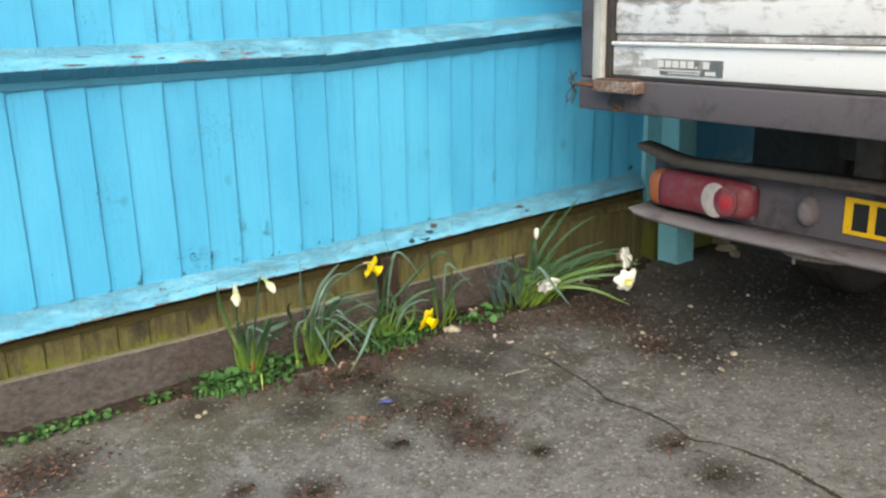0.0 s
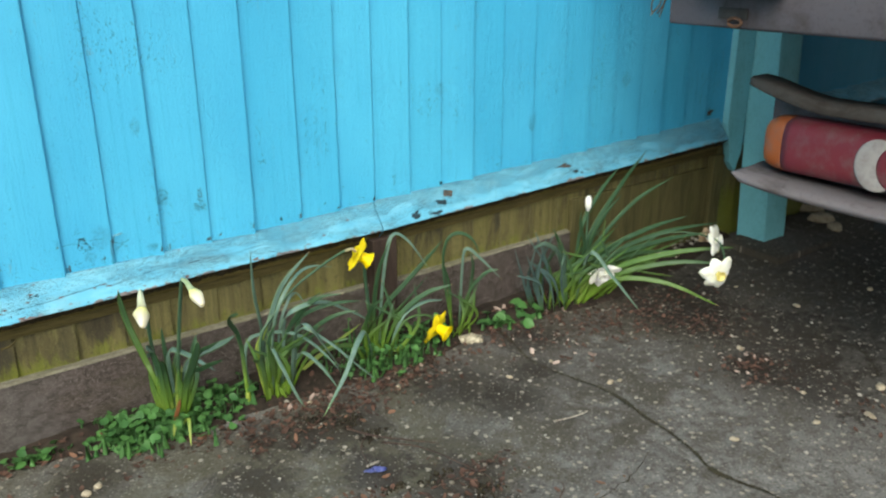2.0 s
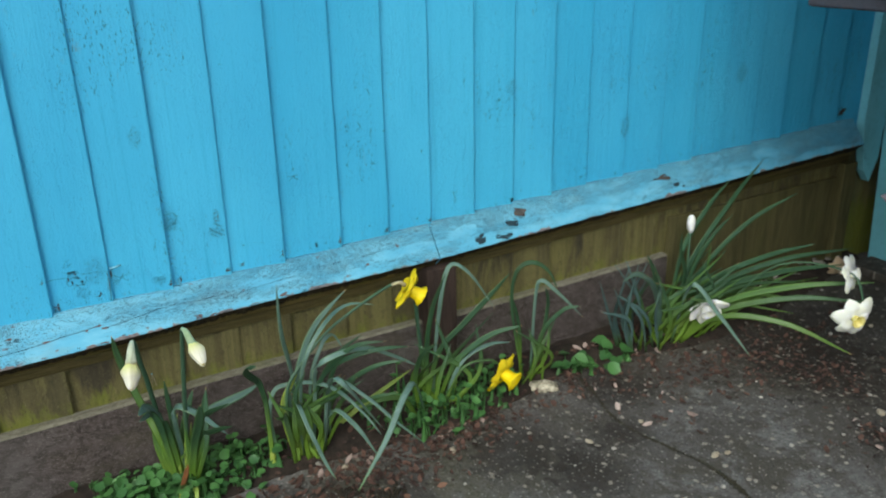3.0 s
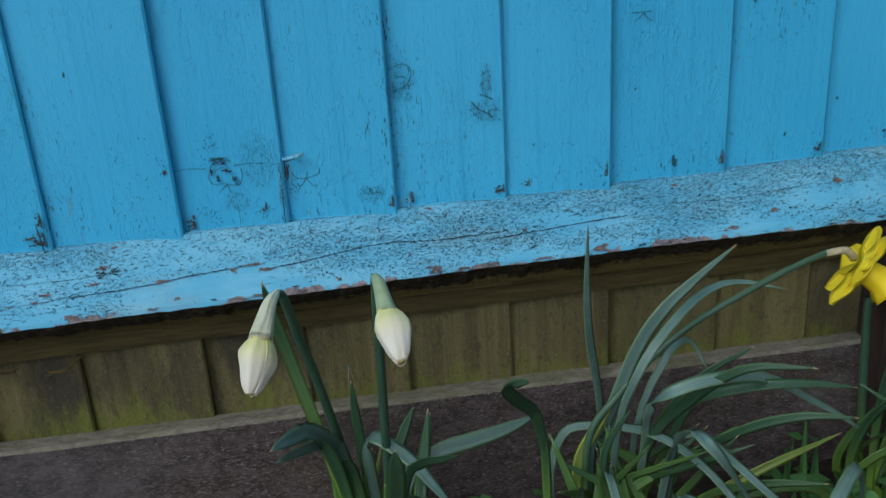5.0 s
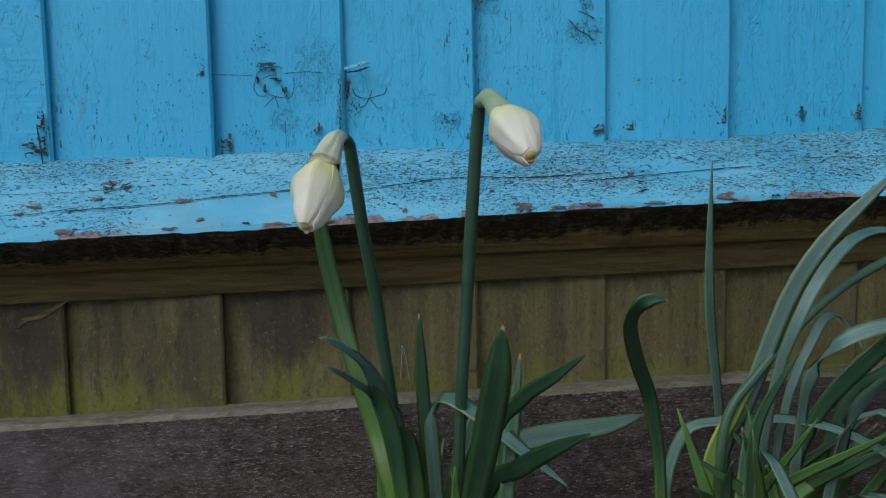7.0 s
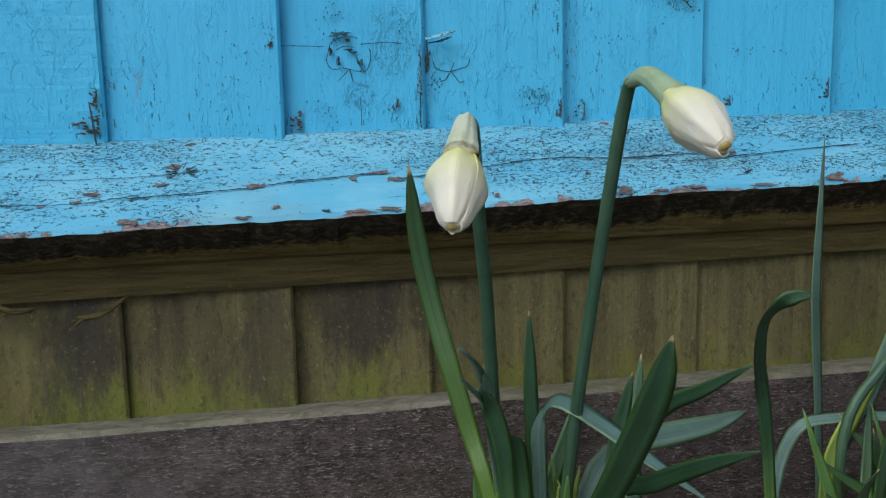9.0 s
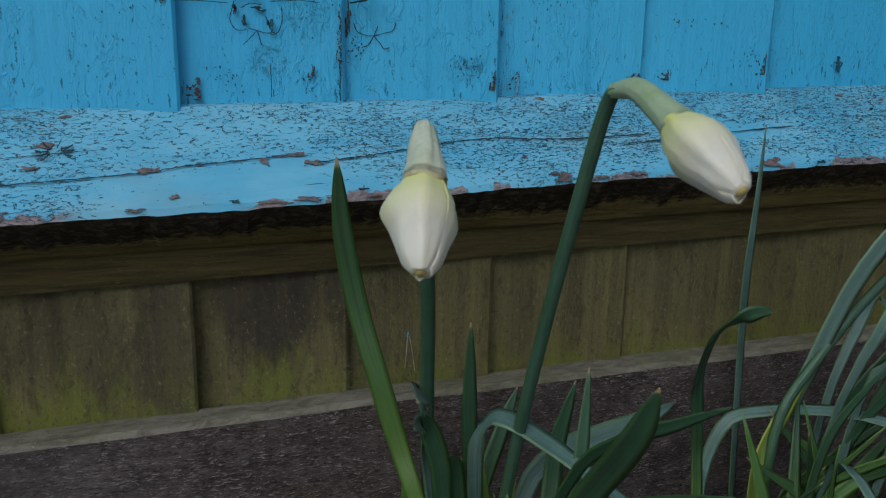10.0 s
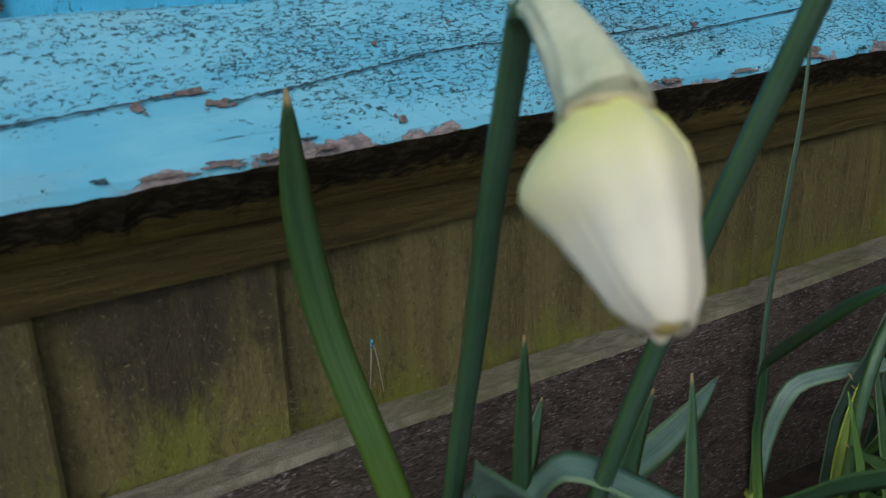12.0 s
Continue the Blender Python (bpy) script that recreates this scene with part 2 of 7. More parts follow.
def paint_rail():
    """The same paint on the rail, sun-bleached, crazed with short black checks, pink primer where it has come off."""
    n = Nodes("blue_rail_paint", 0.6, spec=0.3)
    fine = n.noise(n.scaled(70, 380, 380), 1.0, 5, 0.7, 0.5)
    zone = n.noise(n.scaled(9, 26, 26, (0.6, 0, 0)), 1.0, 4, 0.62)
    wob = n.noise(n.scaled(220, 220, 220), 1.0, 3, 0.55)
    along = n.math("MAXIMUM", n.band(n.axis(0), 0.96, 1.15), n.math("MULTIPLY", n.band(n.axis(0), 0.975, 0.925), 0.85))
    low = n.math("MULTIPLY", n.band(n.axis(1), 2.374, 2.366), n.math("MULTIPLY", n.band(n.axis(0), 1.10, 1.03), n.band(n.axis(0), 0.93, 0.97)))
    wear = n.math("ADD", n.math("MULTIPLY", n.band(n.math("ADD", zone, n.math("MULTIPLY", n.math("SUBTRACT", n.axis(1), 2.372), 4.0)), 0.34, 0.60), 0.40), n.math("SUBTRACT", n.math("ADD", 0.03, n.math("MULTIPLY", along, 0.23)), n.math("MULTIPLY", low, 0.22)))
    checks = n.dashes((190, 600, 600), (0.4, 0.1, 0.9), n.math("SUBTRACT", wear, 0.10), 0.8, 1.9, 620.0)
    small = n.dashes((330, 900, 900), (3.4, 0.1, 2.9), n.math("SUBTRACT", wear, 0.05), 0.8, 1.6, 900.0)
    # curling edges of lifted flakes
    bent = n.t.nodes.new("ShaderNodeVectorMath")
    bent.operation = "ADD"
    n.t.links.new(n.scaled(210, 520, 520), bent.inputs[0])
    shift = n.t.nodes.new("ShaderNodeCombineXYZ")
    n.put(shift.inputs[0], n.math("MULTIPLY", wob, 3.2))
    n.put(shift.inputs[2], n.math("MULTIPLY", fine, 3.4))
    n.t.links.new(shift.outputs[0], bent.inputs[1])
    curl = n.band(n.cells(bent.outputs[0], 1.0, "Distance", "DISTANCE_TO_EDGE"), 0.085, 0.04)
    gate = n.band(n.math("ADD", n.noise(n.scaled(300, 560, 560, (3, 3, 3)), 1.0, 2, 0.5), n.math("MULTIPLY", wear, 0.62)), 0.80, 0.84)
    checks = n.math("MAXIMUM", n.math("MAXIMUM", checks, n.math("MULTIPLY", small, 0.7)), n.math("MULTIPLY", curl, gate))
    streak = n.band(n.noise(n.scaled(34, 760, 760), 1.0, 3, 0.7, 0.8), 0.70, 0.725)
    pits = n.dashes((70, 240, 240), (7.4, 1.1, 0.9), n.math("MULTIPLY", wear, 0.75), 0.7, 2.4, 420.0)
    flake = n.band(n.noise(n.scaled(110, 300, 300, (1.5, 4, 0)), 1.0, 6, 0.75, 0.5), 0.70, 0.715)
    # the nose is rubbed through to pink primer in a broken fringe
    broken = n.math("MULTIPLY", n.math("SUBTRACT", n.noise(n.scaled(22, 20, 20, (1, 0, 3)), 1.0, 3, 0.6), 0.43), 0.018)
    broken = n.math("SUBTRACT", broken, n.math("MULTIPLY", n.math("MULTIPLY", n.band(n.axis(0), 1.033, 1.043), n.band(n.axis(0), 1.125, 1.110)), 0.0028))
    nose = n.band(n.math("ADD", n.math("ADD", n.axis(1), broken), n.math("MULTIPLY", n.math("SUBTRACT", n.noise(n.scaled(75, 60, 60, (8, 0, 0)), 1.0, 5, 0.7), 0.5), 0.010)), 2.3540, 2.3532)
    nose = n.math("MULTIPLY", nose, n.math("MAXIMUM", n.band(n.axis(0), 1.025, 1.04), n.band(n.axis(0), 0.95, 0.93)))
    paint = n.mix(n.band(n.noise(n.scaled(16, 40, 40), 1.0, 5, 0.6), 0.35, 0.7), (0.112, 0.410, 0.610), (0.178, 0.485, 0.660))
    paint = n.mix(n.math("MULTIPLY", n.band(fine, 0.55, 0.75), 0.4), paint, (0.06, 0.36, 0.58))
    paint = n.mix(n.math("MULTIPLY", n.band(zone, 0.54, 0.72), 0.30), paint, (0.24, 0.36, 0.38))
    bare = n.mix(n.band(n.noise(n.scaled(160, 420, 420), 1.0, 5, 0.75), 0.36, 0.62), (0.33, 0.235, 0.22), (0.13, 0.085, 0.075))
    paint = n.mix(n.math("MULTIPLY", n.math("MAXIMUM", flake, nose), 0.9), paint, bare)
    dark = n.math("MAXIMUM", checks, streak)
    paint = n.mix(n.math("MULTIPLY", pits, 0.40), paint, (0.17, 0.25, 0.28))
    paint = n.mix(n.math("MULTIPLY", dark, 0.9), paint, (0.016, 0.045, 0.060))
    n.bump(n.math("SUBTRACT", n.math("MULTIPLY", fine, 0.5), n.math("ADD", dark, n.math("MULTIPLY", n.math("MAXIMUM", flake, nose), 0.6))), 0.6, 0.0016)
    return n.done(paint)


def wood(name, light, dark, green, size=(4, 90, 90), moss=0.5, rough=0.85):
    n = Nodes(name, rough, spec=0.2)
    grain = n.noise(n.scaled(*size), 1.0, 7, 0.7, 0.7)
    blot = n.noise(n.scaled(7, 7, 7), 1.0, 5, 0.65)
    pit = n.noise(n.scaled(size[0] * 20, size[1] * 3, size[2] * 3), 1.0, 3, 0.7)
    colour = n.mix(n.band(grain, 0.34, 0.68), light, dark)
    colour = n.mix(n.math("MULTIPLY", n.band(blot, 0.5, 0.72), moss), colour, green)
    colour = n.mix(n.math("MULTIPLY", n.band(pit, 0.62, 0.72), 0.6), colour, tuple(v * 1.9 for v in light))
    n.bump(n.math("ADD", grain, n.math("MULTIPLY", pit, 0.7)), 0.8, 0.003)
    return n.done(colour)


def concrete():
    """Old exposed-aggregate concrete: pale pebbles in grey-brown, moss and damp stains."""
    n = Nodes("old_concrete", 0.85, spec=0.25)
    flat = n.scaled(1, 1, 0)
    big = n.noise(flat, 2.3, 5, 0.6, 0.3)
    mid = n.noise(flat, 9.0, 7, 0.72, 0.5)
    small = n.noise(flat, 38.0, 5, 0.7, 0.4)
    grit = n.noise(flat, 170.0, 4, 0.7)
    base = n.mix(n.band(mid, 0.3, 0.7), (0.222, 0.216, 0.218), (0.114, 0.109, 0.108))
    base = n.mix(n.math("MULTIPLY", n.band(small, 0.48, 0.62), 0.6), base, (0.056, 0.050, 0.042))
    base = n.mix(n.math("MULTIPLY", n.band(grit, 0.45, 0.7), 0.6), base, (0.25, 0.232, 0.212))
    base = n.mix(n.math("MULTIPLY", n.band(grit, 0.50, 0.32), 0.6), base, (0.045, 0.038, 0.030))
    by_fence = n.band(n.axis(1), 1.35, 2.25)
    moss = n.math("MULTIPLY", n.band(n.math("ADD", mid, n.math("MULTIPLY", by_fence, 0.22)), 0.52, 0.70), n.band(big, 0.36, 0.58))
    base = n.mix(n.math("MULTIPLY", moss, 0.62), base, (0.070, 0.064, 0.036))
    # darker and browner to the right and towards the fence, broken by noise
    brown_zone = n.math("MULTIPLY", n.math("MULTIPLY", n.band(n.axis(1), 1.15, 1.85), n.band(n.axis(0), 1.45, 1.95)), n.band(n.math("ADD", mid, n.math("MULTIPLY", small, 0.5)), 0.42, 0.82))
    base = n.mix(n.math("MULTIPLY", brown_zone, 0.62), base, (0.052, 0.043, 0.037))
    damp = n.band(n.noise(n.scaled(1, 1, 0, (4, 2, 0)), 3.6, 6, 0.66, 0.5), 0.55, 0.72)
    base = n.mix(n.math("MULTIPLY", damp, 0.55), base, (0.046, 0.038, 0.030))
    # dirt gathered in certain hollows; the 0.75 m spot paints shade under the lorry
    for x, y, r in ((1.53, 1.80, 0.15), (1.44, 2.10, 0.12), (1.51, 1.62, 0.13), (1.885, 1.09, 0.11), (2.42, 1.65, 0.18), (2.55, 2.12, 0.22), (1.03, 1.64, 0.08), (1.905, 1.27, 0.07), (1.304, 1.70, 0.06), (1.593, 1.447, 0.06), (0.88, 1.734, 0.05), (1.30, 2.14, 0.10), (1.42, 1.93, 0.09), (0.52, 2.10, 0.14), (0.95, 2.22, 0.09), (3.25, 1.55, 0.75), (2.55, 1.80, 0.24), (2.45, 2.02, 0.16), (1.72, 2.12, 0.13), (2.03, 2.19, 0.10), (1.93, 2.05, 0.07), (2.37, 1.76, 0.10), (1.80, 1.98, 0.09), (1.20, 2.02, 0.10)):
        far = n.t.nodes.new("ShaderNodeVectorMath")
        far.operation = "DISTANCE"
        n.t.links.new(flat, far.inputs[0])
        far.inputs[1].default_value = (x, y, 0)
        spot = n.band(n.math("ADD", n.math("DIVIDE", far.outputs["Value"], r), n.math("MULTIPLY", n.math("ADD", mid, small), 2.4)), 3.55, 2.75)
        base = n.mix(n.math("MULTIPLY", spot, 0.75), base, (0.026, 0.020, 0.016))
    warp = n.scaled(1, 1, 0, (0.2, 0.3, 0))
    near, pick = n.cells(warp, 58.0), n.cells(warp, 58.0, "Color")
    stone = n.math("MULTIPLY", n.band(n.math("ADD", near, n.math("MULTIPLY", n.math("SUBTRACT", grit, 0.5), 1.1)), 0.34, 0.20), n.band(n.math("SUBTRACT", pick, n.math("MULTIPLY", by_fence, 0.16)), 0.52, 0.60))
    base = n.mix(n.math("MULTIPLY", stone, 0.8), base, n.mix(pick, (0.52, 0.485, 0.44), (0.30, 0.262, 0.215)))
    near2 = n.cells(flat, 130.0)
    stone2 = n.math("MULTIPLY", n.band(near2, 0.33, 0.2), n.band(n.cells(flat, 130.0, "Color"), 0.50, 0.55))
    base = n.mix(n.math("MULTIPLY", stone2, 0.36), base, (0.40, 0.375, 0.345))
    n.bump(n.math("ADD", n.math("ADD", n.math("MULTIPLY", grit, 0.7), stone), n.math("ADD", small, n.math("MULTIPLY", mid, 1.2))), 0.8, 0.005)
    return n.done(base, n.math("SUBTRACT", 0.92, n.math("MULTIPLY", damp, 0.3)))


def speckled(name, a, b, scale=40.0, rough=0.8, bump=0.5, metal=0.0, islands=False, spec=0.3):
    """Two colours mottled at two scales; islands: each loose piece takes its own shade."""
    n = Nodes(name, rough, metal, spec)
    fine = n.noise(n.where, scale, 6, 0.68, 0.3)
    coarse = n.noise(n.where, scale * 0.12, 4, 0.6)
    fac = n.math("ADD", n.math("MULTIPLY", fine, 0.6), n.math("MULTIPLY", coarse, 0.4))
    fac = n.island() if islands else n.band(fac, 0.36, 0.64)
    colour = n.mix(fac, a, b)
    if islands:
        colour = n.mix(n.math("MULTIPLY", n.band(fine, 0.4, 0.7), 0.4), colour, a)
    n.bump(fine, bump, 0.12 / scale)
    return n.done(colour)


def leaf_green(name, a, b, base, top=0.10):
    """Waxy strap leaf: streaked along its length, bluish bloom in the middle, greener margins, yellow foot, some dry tips."""
    n = Nodes(name, 0.42, spec=0.5)
    uv = n.t.nodes.new("ShaderNodeSeparateXYZ")
    n.t.links.new(n.t.nodes.new("ShaderNodeUVMap").outputs["UV"], uv.inputs[0])
    own = n.t.nodes.new("ShaderNodeCombineXYZ")
    n.put(own.inputs[0], n.math("MULTIPLY", uv.outputs[0], 17.0))
    n.put(own.inputs[1], n.math("MULTIPLY", uv.outputs[1], 2.6))
    n.put(own.inputs[2], n.math("MULTIPLY", n.random(), 60.0))
    vein = n.noise(own.outputs[0], 1.0, 4, 0.65, 0.2)
    broad = n.noise(own.outputs[0], 0.23, 3, 0.6, 0.4)
    spot = n.noise(n.where, 55, 4, 0.6)
    off = n.math("ABSOLUTE", n.math("SUBTRACT", uv.outputs[0], 0.5))
    colour = n.mix(n.band(n.math("ADD", n.math("MULTIPLY", spot, 0.5), n.math("MULTIPLY", broad, 0.5)), 0.36, 0.64), a, b)
    colour = n.mix(n.math("MULTIPLY", n.random(), 0.45), colour, b)
    green = (a[0] * 1.5 + 0.012, a[1] * 1.35 + 0.015, a[2] * 0.7)
    colour = n.mix(n.math("MULTIPLY", n.band(n.math("ADD", off, n.math("MULTIPLY", n.math("SUBTRACT", broad, 0.5), 0.5)), 0.22, 0.46), 0.65), colour, green)
    colour = n.mix(n.math("MULTIPLY", n.band(vein, 0.50, 0.68), 0.45), colour, tuple(v * 0.45 for v in a))
    colour = n.mix(n.math("MULTIPLY", n.band(vein, 0.44, 0.30), 0.30), colour, tuple(v * 1.5 for v in b))
    colour = n.mix(n.band(n.math("ADD", n.axis(2), n.math("MULTIPLY", n.math("SUBTRACT", vein, 0.5), 0.08)), top, 0.015), colour, base)
    scar = n.dashes((260, 260, 90), (0, 0, 1), 0.10, 0.6, 0.4, 200.0)
    colour = n.mix(n.math("MULTIPLY", scar, 0.5), colour, (0.16, 0.19, 0.06))
    dry = n.math("MULTIPLY", n.band(n.math("ADD", uv.outputs[1], n.math("MULTIPLY", vein, 0.02)), 0.985, 1.0), n.band(n.random(), 0.35, 0.4))
    colour = n.mix(dry, colour, (0.30, 0.22, 0.10))
    n.bump(vein, 0.45, 0.0007)
    return n.done(colour, n.math("ADD", 0.34, n.math("MULTIPLY", vein, 0.2)))


def petal(name, main, base, length, rough=0.5):
    """Thin petal; the base colour runs out along the flower's own axis."""
    n = Nodes(name, rough, spec=0.3)
    rib = n.noise(n.scaled(900, 900, 60), 1.0, 4, 0.6)
    spot = n.noise(n.where, 90, 3, 0.5)
    along = n.math("ADD", n.axis(2), n.math("MULTIPLY", n.math("SUBTRACT", rib, 0.5), 0.010))
    colour = n.mix(n.band(along, length * 0.60, 0.0), main, base)
    colour = n.mix(n.math("MULTIPLY", n.band(spot, 0.45, 0.75), 0.25), colour, tuple(v * 0.82 for v in main))
    n.b.inputs["Subsurface Weight"].default_value = 0.25
    n.b.inputs["Subsurface Radius"].default_value = (0.004, 0.004, 0.002)
    n.bump(rib, 0.35, 0.0006)
    return n.done(colour)


def dirty(name, main, dirt, rough=0.5, amount=0.5, streak=(3, 3, 22), metal=0.0):
    """Painted metal with grime in streaks and blotches."""
    n = Nodes(name, rough, metal, 0.4)
    run = n.noise(n.scaled(*streak), 1.0, 6, 0.7, 0.5)
    blot = n.noise(n.where, 5.5, 6, 0.68, 0.4)
    fine = n.noise(n.where, 120.0, 4, 0.6)
    fac = n.band(n.math("ADD", n.math("MULTIPLY", run, 0.55), n.math("MULTIPLY", blot, 0.45)), 0.47, 0.66)
    colour = n.mix(n.math("MULTIPLY", fac, amount), main, dirt)
    colour = n.mix(n.math("MULTIPLY", n.band(fine, 0.5, 0.75), 0.35), colour, dirt)
    n.bump(fine, 0.25, 0.001)
    return n.done(colour, n.math("ADD", rough, n.math("MULTIPLY", fac, 0.25)))


def glossy(name, colour, rough=0.2):
    n = Nodes(name, rough, spec=0.5)
    dust = n.noise(n.where, 30, 5, 0.65)
    n.bump(n.noise(n.scaled(0, 260, 0), 1.0, 0), 0.15, 0.001)
    return n.done(n.mix(n.math("MULTIPLY", n.band(dust, 0.42, 0.72), 0.5), colour, (0.17, 0.13, 0.125)))


M_BOARD, M_RAIL = paint_boards(), paint_rail()
# the rail's blue again, with the undersides' shade put into its colour
M_BLUESHADE = dirty("shaded_blue_underside", (0.045, 0.24, 0.38), (0.03, 0.13, 0.20), 0.6, 0.5, (9, 30, 30))
M_RAILLIP = wood("bare_rail_lip", (0.120, 0.098, 0.038), (0.058, 0.046, 0.020), (0.078, 0.074, 0.018), (14, 200, 200), 0.6)


def rail_under():
    """Bare underside of the rail: black and rough near the nose, olive-brown grain further in."""
    n = Nodes("bare_rail_wood", 0.9, spec=0.15)
    grain = n.noise(n.scaled(16, 220, 220), 1.0, 7, 0.72, 0.8)
    crust = n.noise(n.scaled(150, 260, 260), 1.0, 5, 0.7, 0.5)
    blot = n.noise(n.scaled(10, 40, 40), 1.0, 5, 0.65)
    colour = n.mix(n.band(grain, 0.36, 0.64), (0.215, 0.165, 0.066), (0.098, 0.074, 0.030))
    colour = n.mix(n.math("MULTIPLY", n.band(blot, 0.48, 0.68), 0.6), colour, (0.150, 0.138, 0.030))
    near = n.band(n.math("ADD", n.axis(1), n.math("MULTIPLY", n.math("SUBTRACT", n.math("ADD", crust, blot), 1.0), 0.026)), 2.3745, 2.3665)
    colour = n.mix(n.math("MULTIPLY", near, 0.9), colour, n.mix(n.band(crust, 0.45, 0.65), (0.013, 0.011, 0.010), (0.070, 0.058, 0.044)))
    n.bump(n.math("ADD", grain, crust), 0.9, 0.003)
    return n.done(colour)


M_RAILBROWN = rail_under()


def gravel_wood():
    """Dark mauve-brown board roughened by short pale fibres, paler bloom here and there."""
    n = Nodes("gravel_board_wood", 0.85, spec=0.2)
    fibre = n.noise(n.scaled(230, 900, 900), 1.0, 4, 0.7, 0.9)
    tuft = n.noise(n.scaled(120, 330, 330, (2, 2, 2)), 1.0, 4, 0.7, 0.6)
    blot = n.noise(n.scaled(6, 14, 14), 1.0, 5, 0.65, 0.3)
    mid = n.noise(n.scaled(45, 70, 70), 1.0, 5, 0.7, 0.4)
    colour = n.mix(n.band(mid, 0.36, 0.66), (0.114, 0.093, 0.088), (0.056, 0.043, 0.040))
    colour = n.mix(n.math("MULTIPLY", n.band(blot, 0.50, 0.70), 0.5), colour, (0.086, 0.074, 0.052))
    colour = n.mix(n.math("MULTIPLY", n.band(fibre, 0.46, 0.38), 0.85), colour, (0.020, 0.015, 0.014))
    colour = n.mix(n.math("MULTIPLY", n.math("MULTIPLY", n.band(fibre, 0.55, 0.62), n.band(tuft, 0.38, 0.55)), 0.85), colour, (0.33, 0.29, 0.285))
    bloom = n.band(n.noise(n.scaled(5, 9, 9, (3, 1, 0)), 1.0, 5, 0.65), 0.58, 0.74)
    colour = n.mix(n.math("MULTIPLY", bloom, 0.35), colour, (0.22, 0.215, 0.205))
    dusty = n.math("MULTIPLY", n.band(n.math("ADD", n.axis(0), n.math("MULTIPLY", blot, 0.3)), 1.16, 0.98), 0.45)
    colour = n.mix(dusty, colour, n.mix(n.band(mid, 0.3, 0.7), (0.175, 0.165, 0.165), (0.090, 0.084, 0.084)))
    n.bump(n.math("ADD", n.math("MULTIPLY", fibre, 0.7), n.math("ADD", tuft, n.math("MULTIPLY", mid, 0.8))), 0.9, 0.003)
    return n.done(colour)


M_GRAVEL = gravel_wood()
M_TOPEDGE = wood("mossy_top_edge", (0.25, 0.235, 0.185), (0.125, 0.116, 0.085), (0.13, 0.140, 0.055), (60, 160, 160), 0.6)
M_OLIVE = wood("dark_olive_wood", (0.120, 0.105, 0.046), (0.070, 0.062, 0.027), (0.085, 0.090, 0.026), (40, 40, 5), 0.6)
M_CLEAT = wood("old_cleat_wood", (0.070, 0.048, 0.040), (0.032, 0.022, 0.020), (0.045, 0.036, 0.022), (60, 60, 5), 0.5)
M_POST = dirty("blue_post_paint", (0.21, 0.57, 0.68), (0.09, 0.25, 0.30), 0.55, 0.22, (60, 60, 25))
M_CONCRETE = concrete()
M_SOIL = speckled("dark_soil", (0.046, 0.033, 0.025), (0.016, 0.012, 0.010), 60, 0.95, 1.0)
M_LITTER = speckled("dead_leaf_litter", (0.120, 0.064, 0.048), (0.022, 0.014, 0.012), 80, 0.85, 0.5, islands=True)
M_PEBBLE = speckled("pale_pebble", (0.36, 0.335, 0.30), (0.095, 0.082, 0.066), 70, 0.8, 0.4, islands=True)
M_STONE = speckled("flint_stone", (0.46, 0.40, 0.31), (0.26, 0.21, 0.15), 60, 0.75, 0.6)
M_SHELL = speckled("cream_shell_flake", (0.66, 0.60, 0.47), (0.10, 0.085, 0.060), 150, 0.7, 1.0)
M_MOSS = speckled("dark_moss_clump", (0.040, 0.032, 0.018), (0.014, 0.011, 0.008), 150, 0.95, 1.0)
M_CRACK = speckled("crack_dirt", (0.060, 0.052, 0.032), (0.022, 0.019, 0.013), 200, 0.95, 1.0)
M_PRIMER = speckled("pink_primer", (0.23, 0.180, 0.175), (0.070, 0.062, 0.066), 400, 0.8, 0.6)
M_RUST = speckled("bare_brown_wood", (0.115, 0.098, 0.084), (0.030, 0.036, 0.044), 600, 0.85, 0.6)
M_CHECK = speckled("black_check", (0.016, 0.034, 0.046), (0.035, 0.075, 0.10), 300, 0.9, 0.4)
M_KNOTLINE = speckled("knot_line", (0.020, 0.075, 0.105), (0.03, 0.12, 0.17), 300, 0.8, 0.4)
M_LEAF = leaf_green("daffodil_leaf", (0.034, 0.094, 0.044), (0.060, 0.128, 0.080), (0.140, 0.245, 0.026), 0.16)
M_LEAFDARK = leaf_green("daffodil_leaf_deep", (0.020, 0.062, 0.026), (0.040, 0.096, 0.052), (0.140, 0.245, 0.026), 0.16)
M_LEAFGREY = leaf_green("daffodil_leaf_glaucous", (0.074, 0.145, 0.117), (0.140, 0.225, 0.202), (0.10, 0.20, 0.05), 0.07)
M_LEAFBLUE = leaf_green("bluish_young_leaf", (0.050, 0.098, 0.100), (0.095, 0.165, 0.180), (0.07, 0.14, 0.05), 0.06)
M_LEAFLIGHT = leaf_green("fresh_green_leaf", (0.070, 0.160, 0.040), (0.105, 0.205, 0.062), (0.15, 0.23, 0.03), 0.12)
M_LEAFTALL = leaf_green("tall_green_leaf", (0.021, 0.062, 0.022), (0.044, 0.098, 0.044), (0.110, 0.195, 0.020), 0.30)
M_YELLOWSTEM = leaf_green("pale_stalk", (0.22, 0.30, 0.06), (0.16, 0.24, 0.06), (0.26, 0.33, 0.05), 0.06)
M_STEM = leaf_green("daffodil_stem", (0.034, 0.088, 0.050), (0.064, 0.126, 0.088), (0.10, 0.18, 0.020), 0.17)
